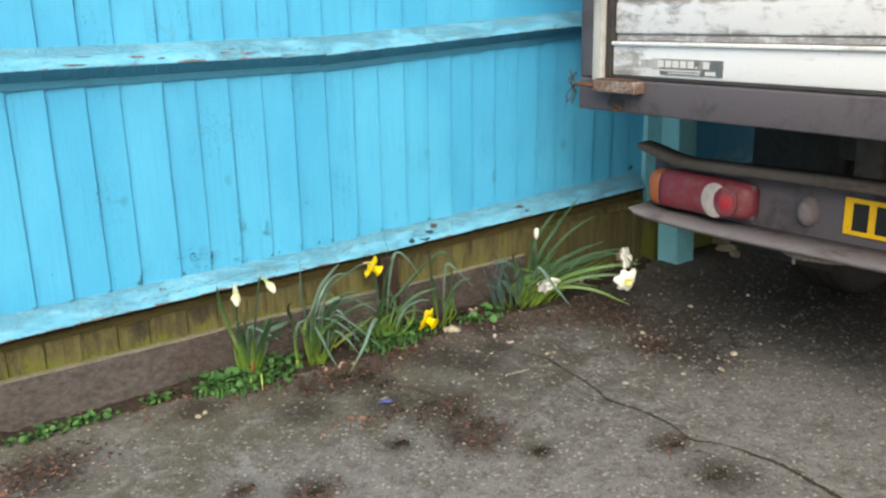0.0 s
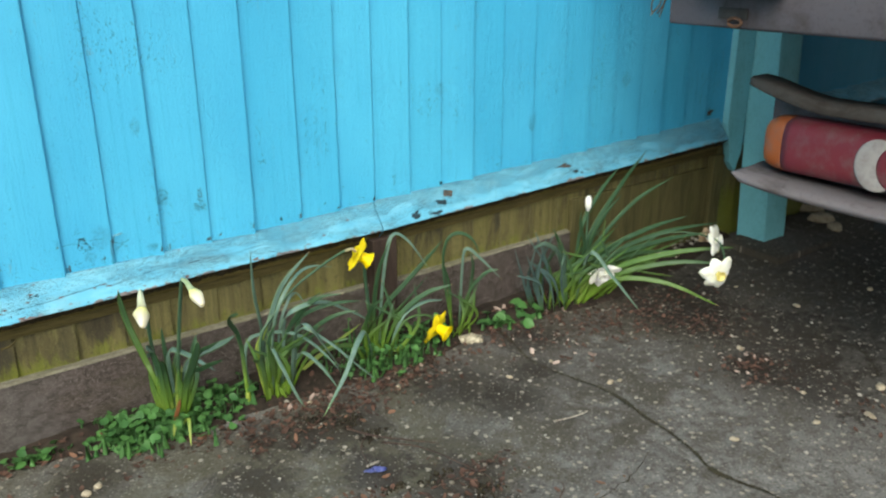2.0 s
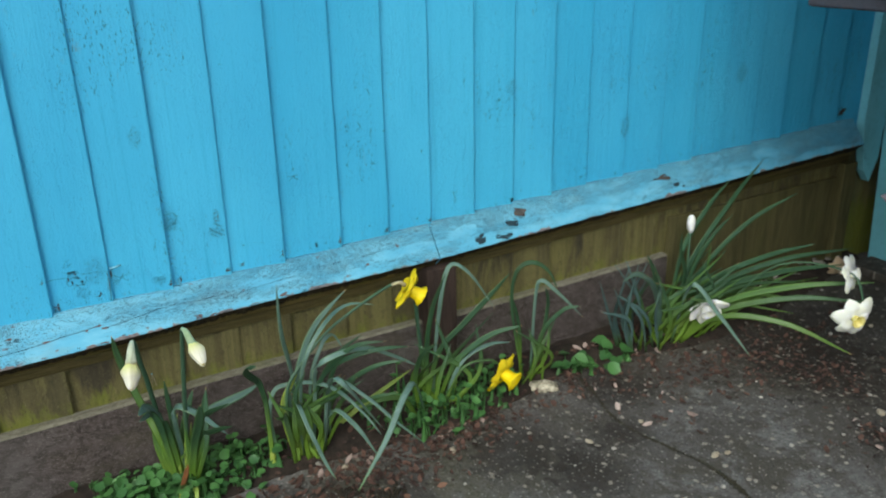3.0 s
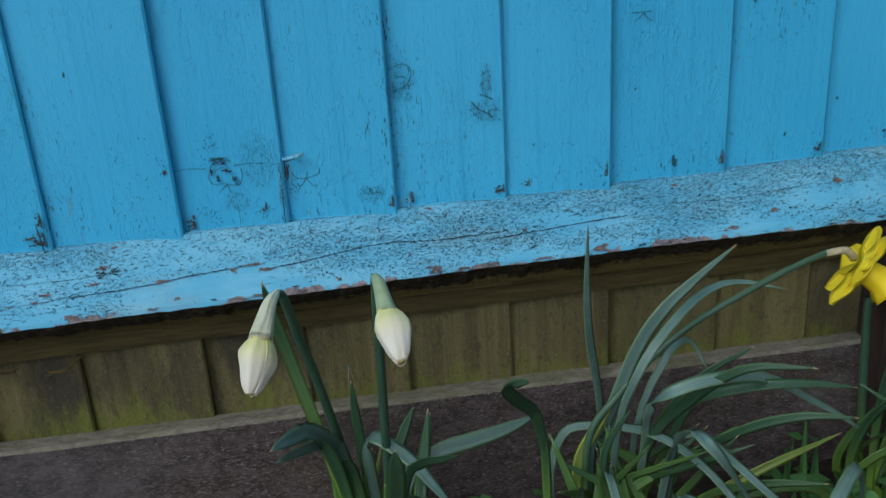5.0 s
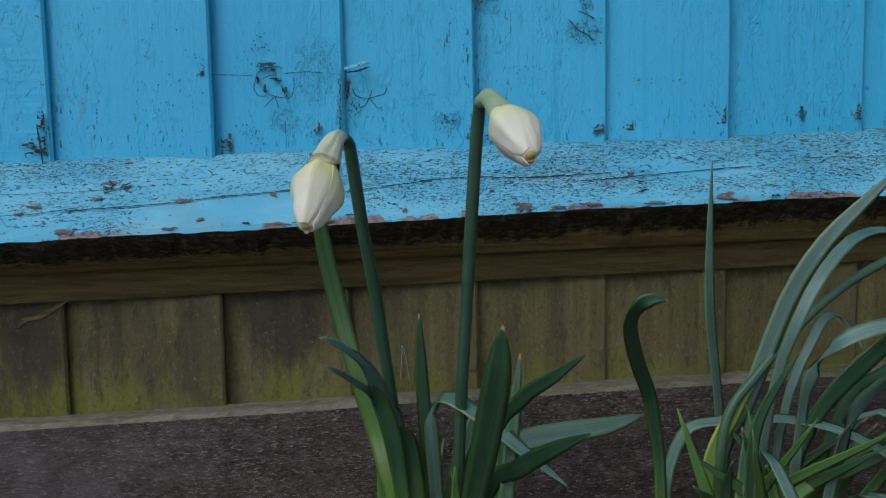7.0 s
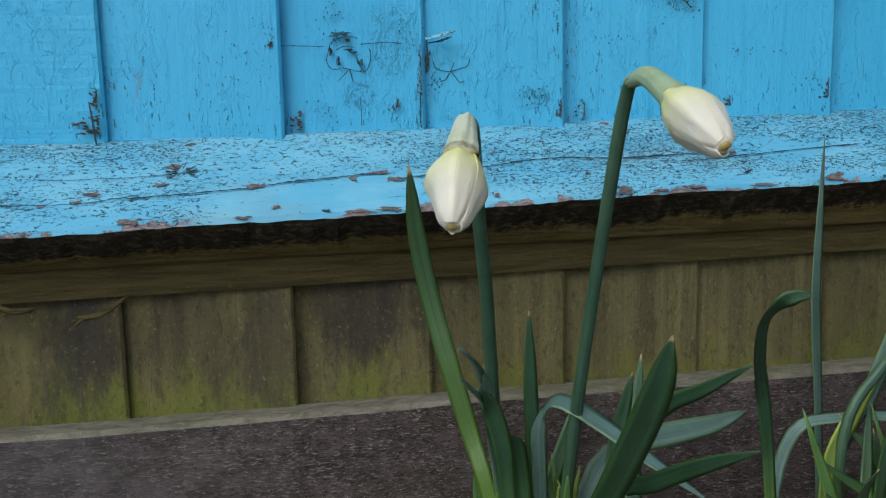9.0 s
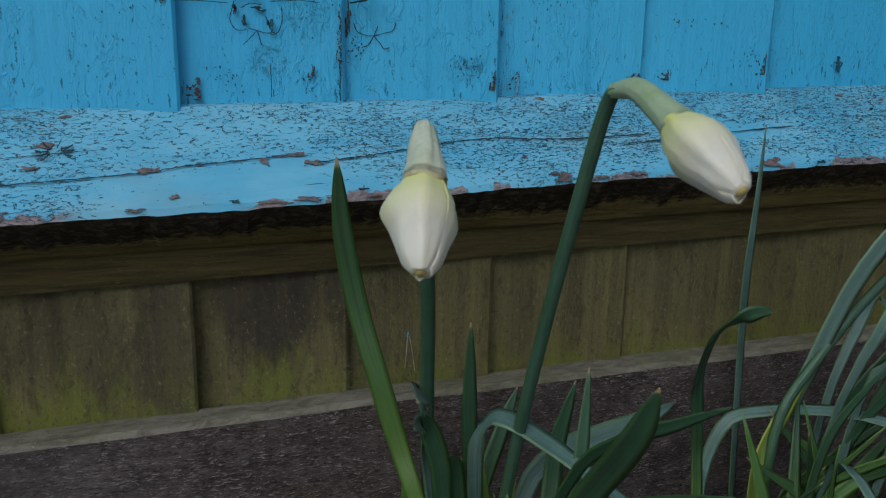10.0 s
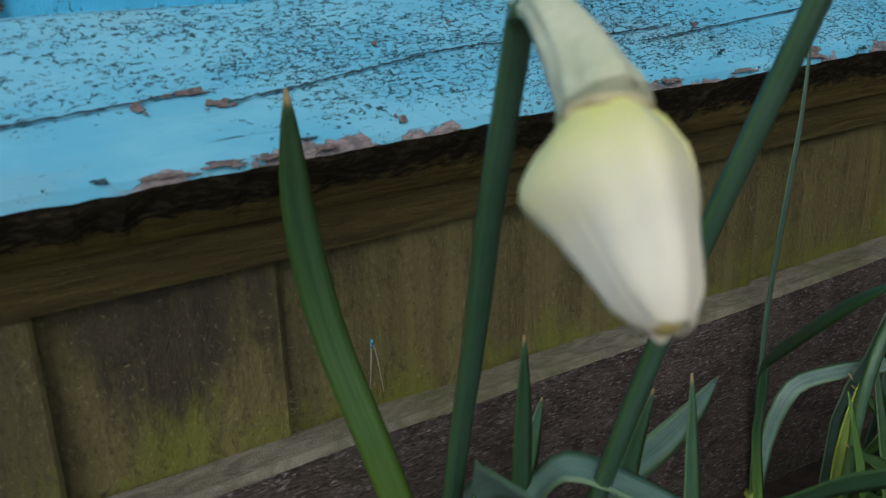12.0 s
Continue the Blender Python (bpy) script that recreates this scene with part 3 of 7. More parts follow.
M_DEADLEAF = speckled("orange_dead_leaf_blade", (0.27, 0.105, 0.035), (0.15, 0.065, 0.03), 120, 0.7, 0.4)
M_SPATHE = speckled("papery_spathe", (0.60, 0.61, 0.47), (0.43, 0.46, 0.30), 130, 0.6, 0.8)
M_SPATHEGREEN = speckled("green_spathe", (0.23, 0.33, 0.16), (0.34, 0.41, 0.26), 110, 0.55, 0.3)
M_COLLAR = speckled("brown_spathe_edge", (0.56, 0.51, 0.31), (0.33, 0.27, 0.17), 200, 0.75, 0.7)
M_BUD = petal("cream_bud_petal", (0.70, 0.67, 0.565), (0.66, 0.65, 0.18), 0.055)
M_BUDCORE = speckled("bud_tip", (0.52, 0.44, 0.16), (0.26, 0.19, 0.06), 300, 0.7, 0.4)
M_YELLOW = petal("yellow_petal", (0.84, 0.70, 0.020), (0.78, 0.62, 0.02), 0.02)
M_TRUMPET = petal("golden_trumpet", (0.86, 0.66, 0.008), (0.80, 0.62, 0.01), 0.02)
M_WHITE = petal("white_petal", (0.88, 0.88, 0.86), (0.86, 0.87, 0.80), 0.012)
M_CUP = petal("pale_yellow_cup", (0.80, 0.70, 0.26), (0.72, 0.66, 0.22), 0.012)
M_WITHER = petal("withered_petal", (0.60, 0.48, 0.38), (0.42, 0.30, 0.20), 0.02)
M_WEED = speckled("weed_leaf", (0.075, 0.190, 0.050), (0.032, 0.098, 0.030), 50, 0.5, 0.3, islands=True, spec=0.4)
M_BLUEBIT = glossy("blue_plastic", (0.055, 0.075, 0.26), 0.4)
M_STEEL = dirty("grey_brown_steel", (0.100, 0.088, 0.104), (0.044, 0.032, 0.032), 0.75, 0.85, (18, 7, 5))
M_RAILSTEEL = dirty("weathered_bumper_edge", (0.095, 0.080, 0.074), (0.050, 0.036, 0.030), 0.8, 0.8, (18, 9, 40))
M_RUSTY = speckled("rusty_iron", (0.15, 0.075, 0.045), (0.055, 0.034, 0.026), 130, 0.85, 0.7)
M_LAMPBASE = speckled("dusty_grey_plastic", (0.12, 0.10, 0.105), (0.07, 0.058, 0.06), 60, 0.75, 0.3)
M_LIP = dirty("dusty_steel", (0.165, 0.146, 0.160), (0.072, 0.058, 0.058), 0.8, 0.8, (18, 9, 14))
M_FRAME = dirty("dark_grey_frame", (0.085, 0.080, 0.100), (0.060, 0.050, 0.050), 0.6, 0.6)
M_WHITEPAINT = dirty("white_shutter_paint", (0.80, 0.80, 0.81), (0.22, 0.19, 0.18), 0.45, 0.5, (1, 4, 9))


def shutter_paint(name, main, dirt, side, joints=0.16, edge=(1.40, 1.85), worn=0.85, least=0.50):
    """White shutter paint, grimy in bands along the slat joints and in blotches."""
    n = Nodes(name, 0.55, spec=0.35)
    run = n.noise(n.scaled(1, 7, 40), 1.0, 6, 0.7, 0.6)
    blot = n.noise(n.scaled(1, 11, 16), 1.0, 8, 0.75, 0.6)
    fine = n.noise(n.where, 140.0, 4, 0.65)
    up = n.math("FRACT", n.math("DIVIDE", n.math("SUBTRACT", n.axis(2), 1.004), 0.116))
    joint = n.math("MAXIMUM", n.band(up, 0.34, 0.10), n.band(up, 0.86, 0.99))
    fac = n.band(n.math("ADD", n.math("ADD", n.math("MULTIPLY", run, 0.4), n.math("MULTIPLY", blot, 0.6)), n.math("ADD", n.math("MULTIPLY", joint, joints), n.math("MULTIPLY", n.band(n.axis(1), *edge), side))), least, least + 0.18)
    colour = n.mix(n.math("MULTIPLY", fac, worn), main, dirt)
    colour = n.mix(n.math("MULTIPLY", n.band(fine, 0.55, 0.75), 0.15), colour, dirt)
    n.bump(fine, 0.25, 0.001)
    return n.done(colour)


M_SHUTTER = shutter_paint("grimy_shutter_paint", (0.69, 0.69, 0.72), (0.20, 0.18, 0.18), 0.04, 0.12)
M_BOTTOMSLAT = shutter_paint("white_bottom_slat", (0.76, 0.765, 0.80), (0.27, 0.245, 0.235), 0.15, 0.0, (1.66, 1.74), 0.9, 0.56)
M_WHITEDIRTY = dirty("grimy_white_paint", (0.66, 0.65, 0.64), (0.17, 0.14, 0.125), 0.55, 0.9, (1, 5, 7))
M_TRIM = dirty("weathered_trim", (0.50, 0.50, 0.48), (0.16, 0.13, 0.11), 0.6, 0.8, (3, 30, 5))
M_LATCH = dirty("rusty_latch", (0.135, 0.082, 0.062), (0.36, 0.31, 0.29), 0.9, 0.85, (45, 45, 70))
M_BLACK = speckled("black_rubber", (0.055, 0.050, 0.050), (0.030, 0.028, 0.028), 50, 0.75, 0.5)
M_UNDER = speckled("underbody_grime", (0.085, 0.074, 0.068), (0.045, 0.038, 0.036), 30, 0.9, 0.6)
M_RED = glossy("red_lens", (0.175, 0.022, 0.036), 0.5)
M_REDBRIGHT = glossy("bright_red_lens", (0.40, 0.018, 0.035), 0.45)
M_AMBER = glossy("amber_lens", (0.38, 0.095, 0.022), 0.5)
M_CLEAR = glossy("clear_lens", (0.42, 0.38, 0.37), 0.5)
M_PLATE = dirty("yellow_plate", (0.80, 0.46, 0.012), (0.35, 0.21, 0.03), 0.4, 0.35)
M_INK = speckled("black_lettering", (0.012, 0.012, 0.014), (0.02, 0.02, 0.02), 60, 0.5, 0.1)
M_STICKER = dirty("dark_sticker", (0.115, 0.12, 0.135), (0.40, 0.39, 0.39), 0.5, 0.8, (3, 12, 12))
M_STICKERWORN = dirty("rubbed_sticker", (0.42, 0.41, 0.42), (0.15, 0.14, 0.15), 0.5, 1.0, (3, 40, 60))
M_LETTER = dirty("worn_white_lettering", (0.62, 0.62, 0.62), (0.25, 0.25, 0.25), 0.5, 0.5)
M_ROPE = speckled("pale_cord", (0.42, 0.38, 0.33), (0.20, 0.17, 0.15), 90, 0.8, 0.5)


# ==== builders ====
def thing(name, at, label, category, group="", kind=""):
    ob = new(name)
    ob.location = at
    ob.empty_display_size = 0.05
    return tagged(ob, label, category, group, kind)


def finish(name, bm, material, smooth=True):
    bmesh.ops.recalc_face_normals(bm, faces=bm.faces)
    me = bpy.data.meshes.new(name)
    bm.to_mesh(me)
    bm.free()
    for m in material if isinstance(material, (list, tuple)) else [material]:
        me.materials.append(m)
    me.polygons.foreach_set("use_smooth", [smooth] * len(me.polygons))
    return me


def part(name, bm, material, parent=None, label="", smooth=True, m=None):
    """Links a bmesh in world coordinates, or posed by m, as one mesh under parent."""
    ob = new(name, finish(name, bm, material, smooth))
    if parent is not None:
        ob.parent = parent
        if parent.type == "EMPTY":
            ob.matrix_parent_inverse = Matrix.Translation(-Vector(parent.location))
        else:
            ob.matrix_parent_inverse = parent.matrix_basis.inverted()
    if m is not None:
        ob.matrix_basis = m
    return tagged(ob, label)


def box(bm, lo, hi, bevel=0.0, m=None):
    mid, size = (Vector(lo) + Vector(hi)) / 2, Vector(hi) - Vector(lo)
    made = bmesh.ops.create_cube(bm, size=1.0, matrix=(m or Matrix()) @ Matrix.Translation(mid) @ Matrix.Diagonal((*size, 1)))
    if bevel:
        edges = list({e for v in made["verts"] for e in v.link_edges})
        bmesh.ops.bevel(bm, geom=edges, offset=bevel, segments=2, affect="EDGES", profile=0.6)
    return bm


def boxed(lo, hi, bevel=0.0, m=None):
    return box(bmesh.new(), lo, hi, bevel, m)


def smooth_line(pts, n):
    """n + 1 points on a Catmull-Rom curve through pts."""
    p = [Vector(v) for v in pts]
    p = [p[0] * 2 - p[1], *p, p[-1] * 2 - p[-2]]
    out = []
    for i in range(n + 1):
        u = i / n * (len(p) - 3)
        k = min(int(u), len(p) - 4)
        u -= k
        a, b, c, d = p[k:k + 4]
        out.append(0.5 * (2 * b + (c - a) * u + (2 * a - 5 * b + 4 * c - d) * u * u + (3 * b - a - 3 * c + d) * u ** 3))
    return out


def loft(bm, rings, closed=True, caps=True, mat=0):
    rows = [[bm.verts.new(v) for v in ring] for ring in rings]
    k = len(rows[0])
    for a, b in zip(rows, rows[1:]):
        for i in range(k if closed else k - 1):
            bm.faces.new((a[i], a[(i + 1) % k], b[(i + 1) % k], b[i])).material_index = mat
    if caps and closed:
        bm.faces.new(rows[0][::-1]).material_index = mat
        bm.faces.new(rows[-1]).material_index = mat
    return bm


def lay(bm, around):
    """Gives a lofted form its lengthwise map: x across, from the list around, y from the start to the end."""
    bm.verts.index_update()
    k, uv = len(around), bm.loops.layers.uv.new("UVMap")
    rows = max(1, len(bm.verts) // k - 1)
    for f in bm.faces:
        for l in f.loops:
            l[uv].uv = (around[l.vert.index % k], (l.vert.index // k) / rows)
    return bm


def stalk(pts, radius, n=30, ends=None):
    """A flower stalk: flattened, two-edged and finely ribbed along a curve."""
    line, k = smooth_line(pts, n), 16
    r0, r1 = ends or (radius, radius)
    rings, side = [], None
    for i, c in enumerate(line):
        t = (line[min(i + 1, n)] - line[max(i - 1, 0)]).normalized()
        side = side or (Vector((1, 0, 0)) - t * t.x).normalized()
        side = (side - t * side.dot(t)).normalized()
        up = t.cross(side)
        r = r0 + (r1 - r0) * i / n
        rings.append([c + r * (1.0 + 0.07 * math.cos(8 * a)) * (0.90 * math.cos(a) * side + 0.74 * math.sin(a) * up) for a in (2 * math.pi * j / k for j in range(k))])
    return lay(loft(bmesh.new(), rings), [abs(2 * j / k - 1) for j in range(k)])


def tube(pts, radius, n=16, k=8, bm=None, ends=None):
    """A round bar along a curve; ends: radius at the start and the end."""
    line = smooth_line(pts, n)
    r0, r1 = ends or (radius, radius)
    rings, side = [], None
    for i, c in enumerate(line):
        t = (line[min(i + 1, n)] - line[max(i - 1, 0)]).normalized()
        side = (side or t.orthogonal())
        side = (side - t * side.dot(t)).normalized()
        up = t.cross(side)
        r = r0 + (r1 - r0) * i / n
        rings.append([c + r * (math.cos(a) * side + math.sin(a) * up) for a in (2 * math.pi * j / k for j in range(k))])
    return loft(bm or bmesh.new(), rings)


def strap(pts, width, face=(0, -1, 0.35), fold=0.25, twist=0.0, thick=0.0011, n=16, tip=2.2):
    """A strap leaf: a channelled blade along a curve, thin at the edges and tapered to its tip."""
    line, rings = smooth_line(pts, n), []
    for i, c in enumerate(line):
        u = i / n
        t = (line[min(i + 1, n)] - line[max(i - 1, 0)]).normalized()
        s = t.cross(Vector(face))
        s = s.normalized() if s.length > 1e-4 else t.orthogonal()
        s = Matrix.Rotation(twist * u, 3, t) @ s
        nrm = s.cross(t)
        w = width / 2 * (0.62 + 0.38 * min(1, 2.4 * u)) * (1 - max(0, (u - 0.5) / 0.5) ** tip) + 0.0005
        th = thick * (1.3 - 0.8 * u)
        dip = fold * w
        rings.append([c - s * w + nrm * dip, c - s * w * 0.5 + nrm * (dip * 0.3 + th * 0.6), c + nrm * th * 0.5, c + s * w * 0.5 + nrm * (dip * 0.3 + th * 0.6),
                      c + s * w + nrm * dip, c + s * w * 0.5 + nrm * (dip * 0.3 - th * 0.6), c - nrm * th, c - s * w * 0.5 + nrm * (dip * 0.3 - th * 0.6)])
    return lay(loft(bmesh.new(), rings), (0.0, 0.25, 0.5, 0.75, 1.0, 0.75, 0.5, 0.25))


def aim(origin, towards, spin=0.0):
    """A pose whose z axis points from origin towards a place."""
    way = (Vector(towards) - Vector(origin)).normalized()
    return Matrix.Translation(origin) @ way.to_track_quat("Z", "Y").to_matrix().to_4x4() @ Matrix.Rotation(spin, 4, "Z")


# ==== the fence ====
def bend(x, near, far):
    """Height of a rail edge: one slope near the buds, a steeper one further along."""
    w = max(0.0, min(1.0, (x - 1.35) / 0.4))
    w = w * w * (3 - 2 * w)
    a, b = near[0] + near[1] * (x - 1.0), far[0] + far[1] * (x - 1.0)
    return a + (b - a) * w


def rail_top(x):
    return bend(x, (0.3475, 0.0200), (0.345, 0.0365))


def rail_ridge(x):
    return bend(x, (0.2952, 0.0305), (0.287, 0.0355)) + 0.0012 * noise.noise((x * 9, 0.3, 0)) + 0.0008 * noise.noise((x * 45, 1.3, 0))


def rail_foot(x):
    return bend(x, (0.2438, 0.0150), (0.238, 0.031))


def rail_face(x, s, out=0.0006):
    """A place on the rail's upper slope: s = 0 at the boards, 1 at the nose."""
    return Vector((x, 2.401 - 0.049 * s - out * 0.7, rail_top(x) + (rail_ridge(x) - rail_top(x)) * s + out * 0.7))


fence = thing("fence", (1.0, 2.42, 0.0), "tall feather-edge board fence painted sky blue, bare mossy wood at its foot", "fence", kind="structure")

SEAMS = [0.596, 0.692, 0.795, 0.886, 1.0, 1.097, 1.196, 1.30, 1.401, 1.516, 1.614, 1.709]
rnd = random.Random(4)
left, right = [SEAMS[0]], [SEAMS[-1]]
while left[-1] > -2.2:
    left.append(left[-1] - rnd.uniform(0.094, 0.110))
while right[-1] < 5.9:
    right.append(right[-1] + rnd.uniform(0.093, 0.106))
seams = left[::-1] + SEAMS[1:-1] + right
for x0, x1 in zip(seams, seams[1:]):
    bm = bmesh.new()
    lean, back, top = rnd.uniform(-0.0015, 0.0015), rnd.uniform(-0.0012, 0.0012), 1.80 + rnd.uniform(-0.004, 0.004)
    nz = 8
    rings = []
    for i in range(nz + 1):
        z = -0.02 + (top + 0.02) * i / nz
        sway = 0.0012 * noise.noise((x1 * 7, z * 2.5, 0)) + lean * z
        a, b = x0 - 0.012 + sway, x1 + sway
        f = 2.3975 + back
        rings.append([(a, f + 0.0090, z), (b - 0.002, f, z), (b, f + 0.0015, z), (b, f + 0.0125, z), (a, f + 0.0125, z)])
    part("board", loft(bm, rings), M_BOARD, fence, smooth=False)


def arris_rail(x0, x1, lines, under, side, label):
    """A triangular rail with a painted upper slope, a worn nose and a lower face of its own; lines: its three edges' heights at x."""
    bm = bmesh.new()
    n = max(12, int((x1 - x0) / 0.004))
    rows = []
    for i in range(n + 1):
        x = x0 + (x1 - x0) * i / n
        wob = 0.0006 * noise.noise((x * 30, 4.0, 0.0))
        zt, zr, zf = (f(x) for f in lines)
        zt += 0.0007 * noise.noise((x * 14, 2, 0.5)) + 0.0006 * noise.noise((x * 60, 2, 0.5))
        rag = 0.0011 * noise.noise((x * 31, 7.0, 0)) + 0.0013 * noise.noise((x * 110, 8.0, 0))
        prof = [(2.404, zt), (2.399 + wob, zt - 0.001), (2.377, (zt + zr) / 2 + 0.0004), (2.354 + wob, zr + 0.002), (2.3525 + wob, zr - 0.0018 + 0.6 * rag),
                (2.356 + wob + rag, zr - 0.006 + rag), (2.366 + 1.4 * rag, zr - 0.0150 + 2 * rag), (2.383, zf + 0.0225), (2.3885, zf + 0.0205), (2.3935, zf), (2.3955, zf + 0.0005), (2.3965, zf + 0.010), (2.404, zf + 0.010)]
        rows.append([bm.verts.new((x, y, z)) for y, z in prof])
    for a, b in zip(rows, rows[1:]):
        for j in range(12):
            bm.faces.new((a[j], b[j], b[j + 1], a[j + 1])).material_index = 0 if j < 4 else (1 if j < 6 else (2 if j < 8 else 3))
    bm.faces.new(rows[0]), bm.faces.new(rows[-1][::-1])
    return part("rail", bm, [M_RAIL, under, side, M_RAILLIP if side == M_RAILBROWN else side], fence, label, smooth=False)


LOW = (rail_top, rail_ridge, rail_foot)
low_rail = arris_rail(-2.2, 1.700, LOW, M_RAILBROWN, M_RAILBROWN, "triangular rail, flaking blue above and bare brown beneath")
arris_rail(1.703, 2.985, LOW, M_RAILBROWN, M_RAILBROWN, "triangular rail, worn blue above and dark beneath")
arris_rail(3.13, 5.9, LOW, M_BLUESHADE, M_BLUESHADE, "triangular rail painted blue all round")


def upper(base, slope):
    """The edges of an upper rail that rises by slope from x = 1.5."""
    return tuple((lambda x, z=z: base + z + slope * (x - 1.5) + 0.0012 * noise.noise((x * 20, z, 0))) for z in (0.0, -0.0525, -0.105))


arris_rail(-2.2, 1.498, upper(1.033, 0.0), M_BLUESHADE, M_BLUESHADE, "upper triangular rail with stained blue paint")
arris_rail(1.501, 5.9, upper(1.031, 0.052), M_BLUESHADE, M_BLUESHADE, "upper triangular rail with stained blue paint")


def gravel_board(x0, x1, height, front, label, m=M_GRAVEL):
    bm, rows, n = bmesh.new(), [], max(8, int((x1 - x0) / 0.03))
    for i in range(n + 1):
        x = x0 + (x1 - x0) * i / n
        zt = height(x) + 0.0014 * noise.noise((x * 12, 0, 5))
        yf = front + 0.002 * noise.noise((x * 4, 3, 0))
        prof = [(2.403, -0.06), (2.403, zt - 0.002), (2.4, zt), (yf + 0.003, zt - 0.0006), (yf, zt - 0.004), (yf - 0.001, zt * 0.5), (yf, -0.06)]
        rows.append([bm.verts.new((x, y, z)) for y, z in prof])
    for a, b in zip(rows, rows[1:]):
        for j in range(6):
            bm.faces.new((a[j], b[j], b[j + 1], a[j + 1])).material_index = 1 if j in (1, 2, 3) else 0
    bm.faces.new(rows[0]), bm.faces.new(rows[-1][::-1])
    return part("gravel_board", bm, [m, M_TOPEDGE], fence, label, smooth=False)


gravel_board(-2.2, 1.672, lambda x: 0.1550 + (0.0145 if x > 0.84 else 0.002) * (x - 0.84), 2.380, "brown gravel board with a pale mossy top edge")
gravel_board(1.738, 2.34, lambda x: 0.160 + 0.018 * (x - 1.738), 2.380, "grey-brown gravel board behind daffodils")
part("cleat", boxed((1.672, 2.352, -0.05), (1.738, 2.399, 0.288), 0.003), M_CLEAT, fence, "dark upright wooden cleat under the rail", smooth=False)
part("foot_board", boxed((2.345, 2.384, -0.05), (2.945, 2.3955, 0.262), 0.002), M_OLIVE, fence, "wide dark olive board at the foot", smooth=False)
part("foot_board", boxed((2.95, 2.372, -0.05), (3.0, 2.396, 0.30), 0.002), M_OLIVE, fence, "narrow brown upright board", smooth=False)

# cover strip beside the post, cut to a point at its foot
bm = bmesh.new()
rings = [[(3.0, y, 1.8), (3.085, y, 1.8), (3.085, y, 0.30), (3.06, y, 0.235), (3.03, y, 0.27), (3.0, y, 0.40)] for y in (2.372, 2.395)]
part("cover_strip", loft(bm, rings), M_POST, fence, "blue upright strip with a pointed foot", smooth=False)

post = thing("fence_post", (3.15, 2.30, 0.0), "square wooden fence post painted pale blue, on the concrete", "post")
bm = boxed((3.092, 2.248, 0.004), (3.205, 2.355, 1.9), 0.004)
for v in bm.verts:
    v.co.y += 0.055 * v.co.z
part("shaft", bm, M_POST, post, smooth=False)
part("concrete_collar", boxed((3.0, 2.13, -0.03), (3.30, 2.345, 0.016), 0.006), M_CONCRETE, post, "rough concrete footing", smooth=False)


def blot(bm, place, across, up, w, h, seed, out, k=18):
    """A ragged flat patch with a few crumbs beside it, slightly proud of the face that it lies on."""
    nrm = across.cross(up).normalized()
    q = random.Random(seed * 7.3 + w)
    spots = [(0.0, 0.0, 0.72)] + [(q.uniform(-1.1, 1.1), q.uniform(-1.1, 1.1), q.uniform(0.12, 0.42)) for _ in range(5)]
    for n, (dx, dy, f) in enumerate(spots):
        ring, kk = [], k if n == 0 else 7
        for i in range(kk):
            a = 2 * math.pi * i / kk
            r = f * (1 + 0.8 * noise.noise((math.cos(a) * 1.3 + seed, math.sin(a) * 1.3, seed * 0.7 + n)) + 0.55 * noise.noise((math.cos(a) * 4 + seed, math.sin(a) * 4, n)))
            ring.append(place + across * (w * (dx + r * math.cos(a))) + up * (h * (dy + r * math.sin(a))) + nrm * out)
        top = [bm.verts.new(v) for v in ring]
        low = [bm.verts.new(v - nrm * out * 0.9) for v in ring]
        bm.faces.new(top)
        for i in range(kk):
            bm.faces.new((top[i], low[i], low[(i + 1) % kk], top[(i + 1) % kk]))


def ribbon(bm, pts, width, seed, out=Vector((0, -0.0004, 0)), jitter=0.0012, up=Vector((0, 0, 1))):
    """A thin ragged line along pts."""
    line = smooth_line(pts, max(6, 7 * (len(pts) - 1)))
    old = None
    for i, c in enumerate(line):
        c = c + up * (jitter * noise.noise((i * 0.9, seed, 0))) + out
        w = width * (0.35 + 0.9 * abs(noise.noise((i * 0.6, seed + 5, 1)))) * (0.3 if i in (0, len(line) - 1) else 1)
        pair = (bm.verts.new(c + up * w), bm.verts.new(c - up * w))
        if old:
            bm.faces.new((old[0], pair[0], pair[1], old[1]))
        old = pair


X, Z = Vector((1, 0, 0)), Vector((0, 0, 1))
SLOPE = (rail_face(1.0, 0, 0) - rail_face(1.0, 1, 0)).normalized()


def rail_chip(x, s, w, h, seed, m=M_PRIMER):
    bm = bmesh.new()
    blot(bm, rail_face(x, s, 0.0008), X, SLOPE, w * 0.42, h * 0.8, seed, 0.0004)
    part("paint_chip", bm, m, low_rail, smooth=False)


def rail_crack(pts, width, seed):
    bm = bmesh.new()
    ribbon(bm, [rail_face(x, s, 0.0007) for x, s in pts], width, seed, Vector((0, -0.0003, 0.0003)), 0.0010, SLOPE)
    part("crack", bm, M_CHECK, low_rail, smooth=False)


# the long split in the rail, and its worn places
rail_crack([(0.90, 0.70), (0.94, 0.68), (0.971, 0.66), (0.985, 0.635), (1.0, 0.61), (1.019, 0.59), (1.041, 0.57), (1.056, 0.555), (1.0667, 0.53)], 0.0008, 1)
rail_crack([(1.072, 0.645), (1.089, 0.62), (1.1045, 0.60), (1.123, 0.565), (1.138, 0.545), (1.155, 0.51), (1.171, 0.495), (1.19, 0.50), (1.216, 0.525), (1.237, 0.545), (1.27, 0.54), (1.295, 0.53)], 0.0008, 2)
